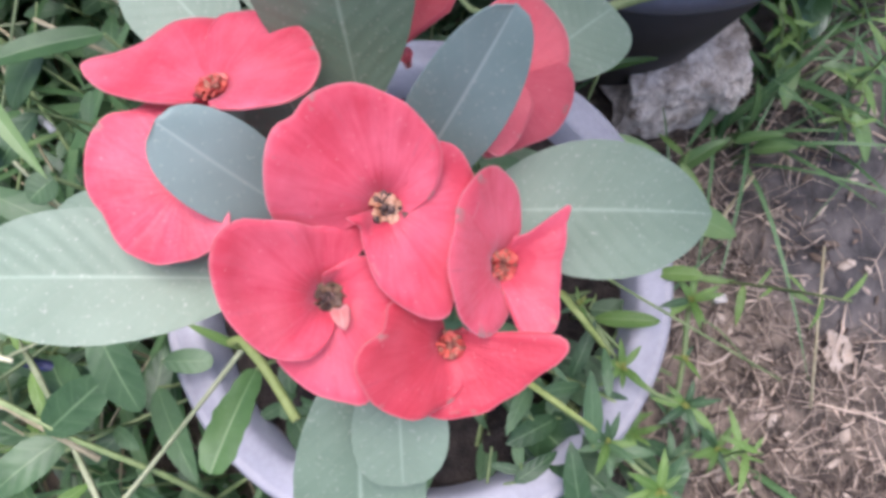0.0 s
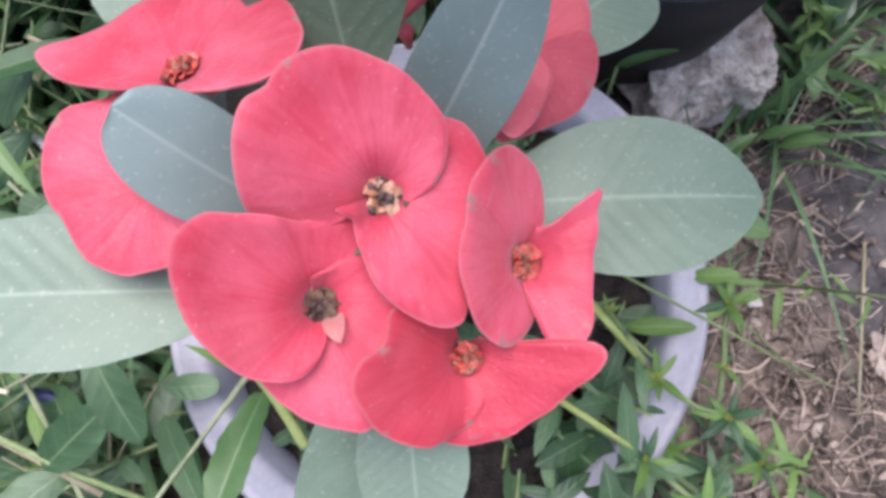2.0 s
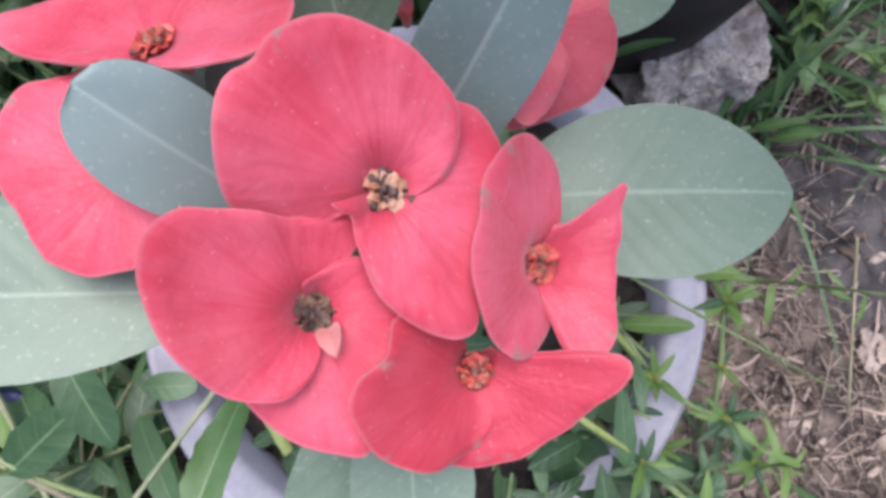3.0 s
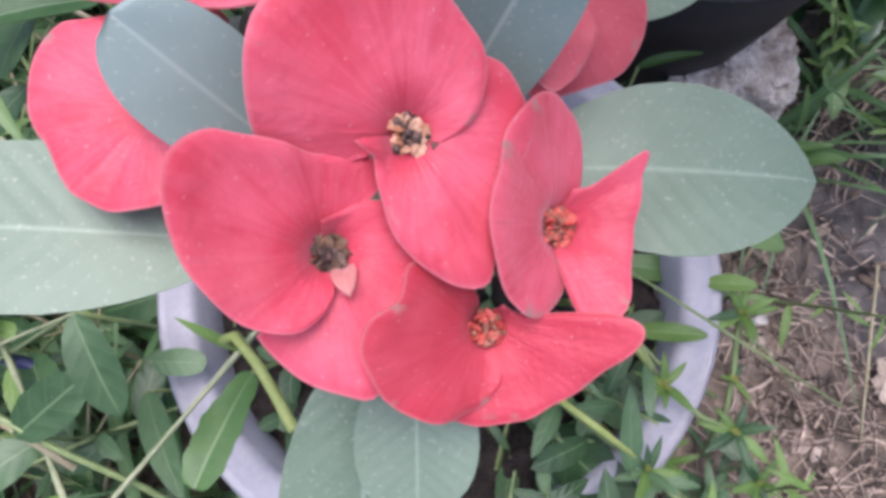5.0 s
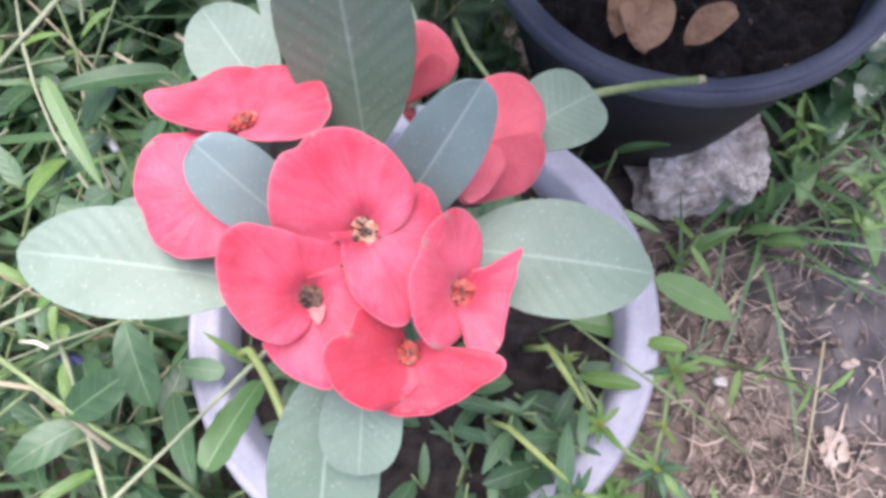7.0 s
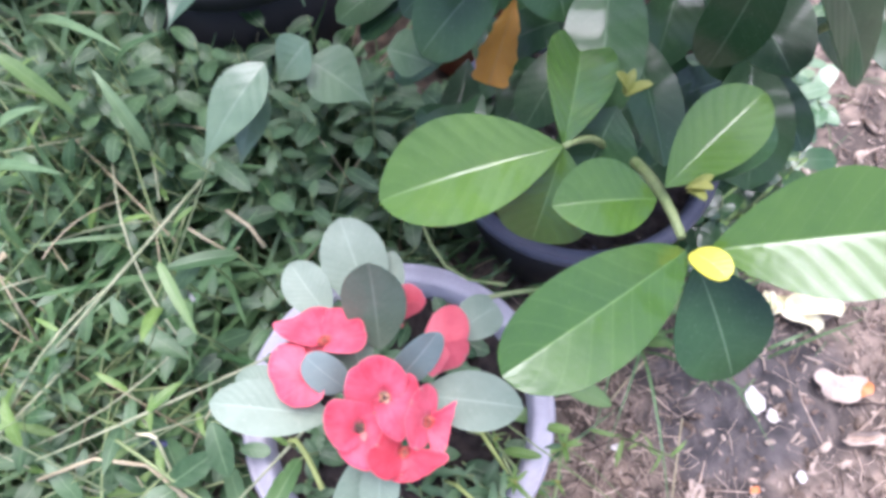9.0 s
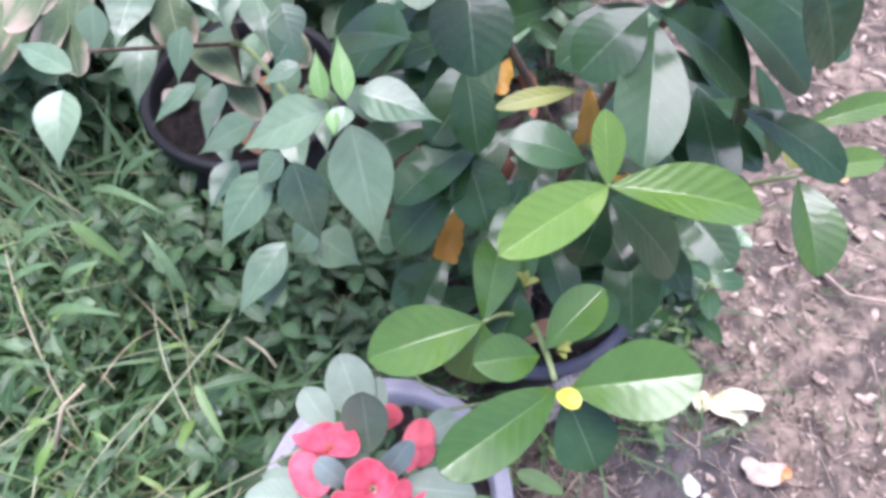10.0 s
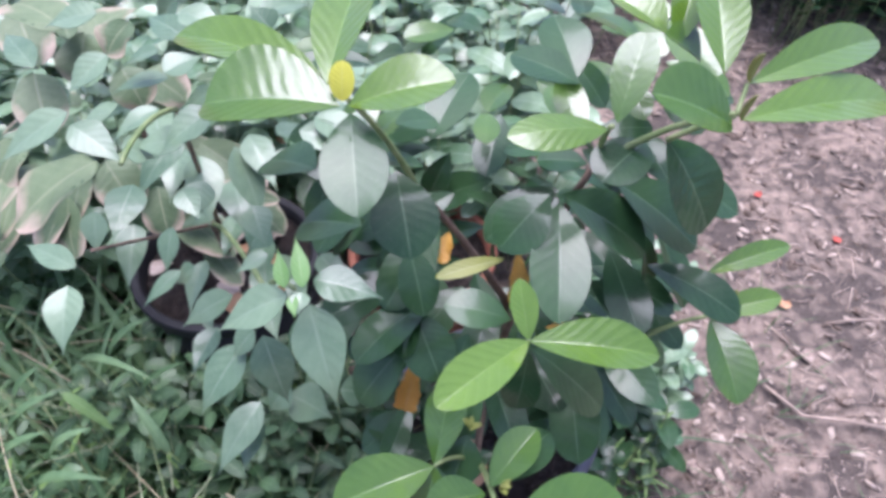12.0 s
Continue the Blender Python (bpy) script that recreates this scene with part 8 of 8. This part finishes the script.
leaf(weed, (0.088, -0.106, 0.241), (0.099, -0.117, 0.250), 0.0045, "weed", shape=(0.6, 0.9), arch=0.1, fold=0.3, n=7, m=2)
leaf(weed, (0.088, -0.106, 0.241), (0.103, -0.108, 0.242), 0.0039, "weed_bright", shape=(0.6, 0.9), arch=0.1, fold=0.3, n=7, m=2)
leaf(weed, (0.088, -0.106, 0.241), (0.096, -0.091, 0.247), 0.0041, "weed", shape=(0.6, 0.9), arch=0.1, fold=0.3, n=7, m=2)
leaf(weed, (0.088, -0.106, 0.240), (0.089, -0.103, 0.244), 0.0026, "olive", name="bud", shape=(0.5, 0.5), arch=0.15, fold=0.4, n=5, m=2)
leaf(weed, (0.089, -0.106, 0.240), (0.088, -0.103, 0.244), 0.0026, "olive", name="bud", shape=(0.5, 0.5), arch=0.15, fold=0.4, n=5, m=2)
leaf(weed, (0.088, -0.106, 0.240), (0.089, -0.103, 0.244), 0.0026, "olive", name="bud", shape=(0.5, 0.5), arch=0.15, fold=0.4, n=5, m=2)
leaf(weed, (0.110, -0.131, 0.241), (0.090, -0.133, 0.245), 0.0044, "weed_bright", shape=(0.6, 0.9), arch=0.1, fold=0.3, n=7, m=2)
leaf(weed, (0.110, -0.131, 0.241), (0.095, -0.140, 0.248), 0.0052, "weed_bright", shape=(0.6, 0.9), arch=0.1, fold=0.3, n=7, m=2)
leaf(weed, (0.110, -0.131, 0.241), (0.121, -0.154, 0.247), 0.0064, "weed_bright", shape=(0.6, 0.9), arch=0.1, fold=0.3, n=7, m=2)
leaf(weed, (0.110, -0.131, 0.241), (0.123, -0.139, 0.243), 0.0033, "weed", shape=(0.6, 0.9), arch=0.1, fold=0.3, n=7, m=2)
leaf(weed, (0.110, -0.131, 0.241), (0.122, -0.125, 0.242), 0.0036, "weed_bright", shape=(0.6, 0.9), arch=0.1, fold=0.3, n=7, m=2)
leaf(weed, (0.110, -0.131, 0.241), (0.115, -0.111, 0.247), 0.0051, "weed_bright", shape=(0.6, 0.9), arch=0.1, fold=0.3, n=7, m=2)
leaf(weed, (0.110, -0.131, 0.241), (0.094, -0.120, 0.250), 0.0052, "weed_bright", shape=(0.6, 0.9), arch=0.1, fold=0.3, n=7, m=2)
leaf(weed, (0.109, -0.131, 0.240), (0.113, -0.133, 0.244), 0.0026, "olive", name="bud", shape=(0.5, 0.5), arch=0.15, fold=0.4, n=5, m=2)
leaf(weed, (0.110, -0.131, 0.240), (0.111, -0.131, 0.244), 0.0026, "olive", name="bud", shape=(0.5, 0.5), arch=0.15, fold=0.4, n=5, m=2)
leaf(weed, (0.111, -0.131, 0.240), (0.107, -0.133, 0.244), 0.0026, "olive", name="bud", shape=(0.5, 0.5), arch=0.15, fold=0.4, n=5, m=2)
weed = thing("weed", (0.151, -0.104, 0.120), "upright green weed with whorled narrow leaves beside the pot", "weed", "branching weeds")
tube("stem", weed, [Vector((0.151, -0.104, 0.120)), Vector((0.139, -0.088, 0.190)), Vector((0.140, -0.081, 0.205)), Vector((0.144, -0.063, 0.215)), Vector((0.146, -0.049, 0.220)), Vector((0.150, -0.036, 0.223))], 0.0016, "green_stem", sides=6)
leaf(weed, (0.150, -0.036, 0.224), (0.165, -0.031, 0.232), 0.0038, "weed_bright", shape=(0.6, 0.9), arch=0.1, fold=0.3, n=7, m=2)
leaf(weed, (0.150, -0.036, 0.224), (0.155, -0.017, 0.226), 0.0042, "weed_bright", shape=(0.6, 0.9), arch=0.1, fold=0.3, n=7, m=2)
leaf(weed, (0.150, -0.036, 0.224), (0.143, -0.022, 0.229), 0.0041, "weed_bright", shape=(0.6, 0.9), arch=0.1, fold=0.3, n=7, m=2)
leaf(weed, (0.150, -0.036, 0.224), (0.131, -0.038, 0.227), 0.0049, "weed", shape=(0.6, 0.9), arch=0.1, fold=0.3, n=7, m=2)
leaf(weed, (0.150, -0.036, 0.224), (0.129, -0.045, 0.224), 0.0051, "weed_bright", shape=(0.6, 0.9), arch=0.1, fold=0.3, n=7, m=2)
leaf(weed, (0.150, -0.036, 0.224), (0.150, -0.053, 0.230), 0.0044, "weed_bright", shape=(0.6, 0.9), arch=0.1, fold=0.3, n=7, m=2)
leaf(weed, (0.150, -0.036, 0.224), (0.153, -0.051, 0.230), 0.0033, "weed_bright", shape=(0.6, 0.9), arch=0.1, fold=0.3, n=7, m=2)
leaf(weed, (0.150, -0.036, 0.224), (0.168, -0.035, 0.226), 0.0042, "weed_bright", shape=(0.6, 0.9), arch=0.1, fold=0.3, n=7, m=2)
leaf(weed, (0.149, -0.037, 0.223), (0.151, -0.035, 0.227), 0.0026, "olive", name="bud", shape=(0.5, 0.5), arch=0.15, fold=0.4, n=5, m=2)
leaf(weed, (0.150, -0.037, 0.223), (0.148, -0.034, 0.227), 0.0026, "olive", name="bud", shape=(0.5, 0.5), arch=0.15, fold=0.4, n=5, m=2)
leaf(weed, (0.149, -0.037, 0.223), (0.151, -0.035, 0.227), 0.0026, "olive", name="bud", shape=(0.5, 0.5), arch=0.15, fold=0.4, n=5, m=2)
leaf(weed, (0.143, -0.067, 0.214), (0.148, -0.079, 0.220), 0.0030, "weed_bright", shape=(0.6, 0.9), arch=0.1, fold=0.3, n=7, m=2)
leaf(weed, (0.143, -0.067, 0.214), (0.149, -0.060, 0.216), 0.0023, "weed", shape=(0.6, 0.9), arch=0.1, fold=0.3, n=7, m=2)
leaf(weed, (0.143, -0.067, 0.214), (0.135, -0.065, 0.219), 0.0024, "weed_bright", shape=(0.6, 0.9), arch=0.1, fold=0.3, n=7, m=2)
leaf(weed, (0.143, -0.066, 0.213), (0.144, -0.069, 0.217), 0.0026, "olive", name="bud", shape=(0.5, 0.5), arch=0.15, fold=0.4, n=5, m=2)
leaf(weed, (0.144, -0.067, 0.213), (0.141, -0.065, 0.217), 0.0026, "olive", name="bud", shape=(0.5, 0.5), arch=0.15, fold=0.4, n=5, m=2)
leaf(weed, (0.143, -0.067, 0.213), (0.145, -0.066, 0.217), 0.0026, "olive", name="bud", shape=(0.5, 0.5), arch=0.15, fold=0.4, n=5, m=2)
weed = thing("weed", (0.236, -0.166, 0.020), "small green weed with narrow leaves on straw", "weed", "branching weeds")
tube("stem", weed, [Vector((0.236, -0.166, 0.020)), Vector((0.215, -0.136, 0.060)), Vector((0.191, -0.124, 0.090))], 0.0012, "green_stem", sides=6)
leaf(weed, (0.191, -0.124, 0.090), (0.201, -0.128, 0.097), 0.0033, "weed_bright", shape=(0.6, 0.9), arch=0.1, fold=0.3, n=7, m=2)
leaf(weed, (0.191, -0.124, 0.090), (0.207, -0.109, 0.092), 0.0055, "weed_bright", shape=(0.6, 0.9), arch=0.1, fold=0.3, n=7, m=2)
leaf(weed, (0.191, -0.124, 0.090), (0.188, -0.108, 0.095), 0.0046, "weed", shape=(0.6, 0.9), arch=0.1, fold=0.3, n=7, m=2)
leaf(weed, (0.191, -0.124, 0.090), (0.178, -0.108, 0.102), 0.0050, "weed", shape=(0.6, 0.9), arch=0.1, fold=0.3, n=7, m=2)
leaf(weed, (0.191, -0.124, 0.090), (0.169, -0.128, 0.099), 0.0060, "weed_bright", shape=(0.6, 0.9), arch=0.1, fold=0.3, n=7, m=2)
leaf(weed, (0.191, -0.124, 0.090), (0.181, -0.139, 0.095), 0.0050, "weed_bright", shape=(0.6, 0.9), arch=0.1, fold=0.3, n=7, m=2)
leaf(weed, (0.191, -0.124, 0.090), (0.194, -0.142, 0.092), 0.0046, "weed", shape=(0.6, 0.9), arch=0.1, fold=0.3, n=7, m=2)
leaf(weed, (0.190, -0.124, 0.089), (0.191, -0.126, 0.093), 0.0026, "olive", name="bud", shape=(0.5, 0.5), arch=0.15, fold=0.4, n=5, m=2)
leaf(weed, (0.190, -0.124, 0.089), (0.194, -0.124, 0.093), 0.0026, "olive", name="bud", shape=(0.5, 0.5), arch=0.15, fold=0.4, n=5, m=2)
leaf(weed, (0.190, -0.124, 0.089), (0.192, -0.124, 0.093), 0.0026, "olive", name="bud", shape=(0.5, 0.5), arch=0.15, fold=0.4, n=5, m=2)
weed = thing("weed", (0.048, -0.082, 0.185), "broad dark green toothed weed leaf in the pot", "weed", "weeds in the pot")
leaf(weed, (0.048, -0.082, 0.205), (0.085, -0.129, 0.232), 0.0273, "weed", name="blade", shape=(0.6, 0.6), fold=0.2, arch=0.06, ripple=0.04, teeth=0.1, n=48)
tube("stem", weed, [Vector((0.042, -0.074, 0.180)), Vector((0.048, -0.082, 0.205))], 0.0012, "green_stem", sides=5)
weed = thing("weed", (0.072, -0.056, 0.185), "dark green oval weed leaf in the pot", "weed", "weeds in the pot")
leaf(weed, (0.072, -0.056, 0.200), (0.100, -0.089, 0.205), 0.0246, "weed", name="blade", shape=(0.6, 0.6), fold=0.2, arch=0.06, ripple=0.04)
tube("stem", weed, [Vector((0.066, -0.048, 0.180)), Vector((0.072, -0.056, 0.200))], 0.0012, "green_stem", sides=5)
weed = thing("weed", (0.061, -0.049, 0.185), "dark green weed leaf in the pot shade", "weed", "weeds in the pot")
leaf(weed, (0.061, -0.049, 0.200), (0.095, -0.065, 0.205), 0.0210, "weed", name="blade", shape=(0.6, 0.6), fold=0.2, arch=0.06, ripple=0.04)
tube("stem", weed, [Vector((0.055, -0.041, 0.180)), Vector((0.061, -0.049, 0.200))], 0.0012, "green_stem", sides=5)
weed = thing("weed", (0.095, -0.040, 0.185), "narrow green weed leaf across the pot rim", "weed", "weeds in the pot")
leaf(weed, (0.095, -0.040, 0.225), (0.128, -0.047, 0.235), 0.0096, "weed_bright", name="blade", shape=(0.6, 0.6), fold=0.2, arch=0.06, ripple=0.04)
tube("stem", weed, [Vector((0.089, -0.032, 0.180)), Vector((0.095, -0.040, 0.225))], 0.0012, "green_stem", sides=5)
weed = thing("weed", (0.045, -0.099, 0.185), "dark green weed leaf in the pot shade", "weed", "weeds in the pot")
leaf(weed, (0.045, -0.099, 0.200), (0.059, -0.127, 0.210), 0.0183, "weed", name="blade", shape=(0.6, 0.6), fold=0.2, arch=0.06, ripple=0.04)
tube("stem", weed, [Vector((0.039, -0.091, 0.180)), Vector((0.045, -0.099, 0.200))], 0.0012, "green_stem", sides=5)
weed = thing("weed", (0.134, -0.019, 0.185), "narrow green weed leaf under the broad leaf", "weed", "weeds in the pot")
leaf(weed, (0.134, -0.019, 0.225), (0.156, -0.025, 0.235), 0.0091, "weed_bright", name="blade", shape=(0.6, 0.6), fold=0.2, arch=0.06, ripple=0.04)
tube("stem", weed, [Vector((0.128, -0.011, 0.180)), Vector((0.134, -0.019, 0.225))], 0.0012, "green_stem", sides=5)


# ---- broad grass blades beside the rubble ----
def grass_blade(root, tip, width, label):
    tuft = thing("grass_tuft", root, label, "grass")
    leaf(tuft, root, tip, width, "grass_green", name="blade", shape=(0.35, 0.75), fold=0.3, arch=0.07, ripple=0.02, n=16, m=3)
    foot = (root[0] - 0.2 * (tip[0] - root[0]), root[1] - 0.2 * (tip[1] - root[1]), 0.19 if root[2] > 0.2 else 0.0)
    tube("stem", tuft, [Vector(foot), Vector(root).lerp(Vector(foot), 0.4) + Vector((0.002, 0, 0)), Vector(root)], 0.0013, "green_stem", sides=5)


grass_blade((0.289, 0.133, 0.020), (0.277, 0.148, 0.100), 0.0117, "broad green grass blade beside the rubble")
grass_blade((0.219, 0.099, 0.050), (0.259, 0.113, 0.070), 0.0135, "broad green grass blade beside the rubble")
grass_blade((0.279, 0.125, 0.030), (0.314, 0.118, 0.050), 0.0103, "broad green grass blade over straw")
grass_blade((0.293, 0.115, 0.030), (0.322, 0.105, 0.050), 0.0131, "broad green grass blade over straw")
grass_blade((0.351, 0.189, 0.020), (0.306, 0.214, 0.120), 0.0106, "tall green grass blade beside the black pot")
grass_blade((0.140, 0.141, 0.160), (0.175, 0.135, 0.180), 0.0072, "narrow green grass blade beside the black pot")
grass_blade((0.119, 0.066, 0.225), (0.151, 0.052, 0.220), 0.0070, "green grass blade over the pot rim")
grass_blade((0.374, 0.129, 0.050), (0.386, 0.091, 0.030), 0.0150, "green weed leaf over dark soil")
grass_blade((0.338, 0.213, 0.040), (0.329, 0.148, 0.030), 0.0236, "dull green weed leaf beside the rubble")
grass_blade((0.364, 0.181, 0.040), (0.424, 0.161, 0.030), 0.0113, "green weed leaf among grass")
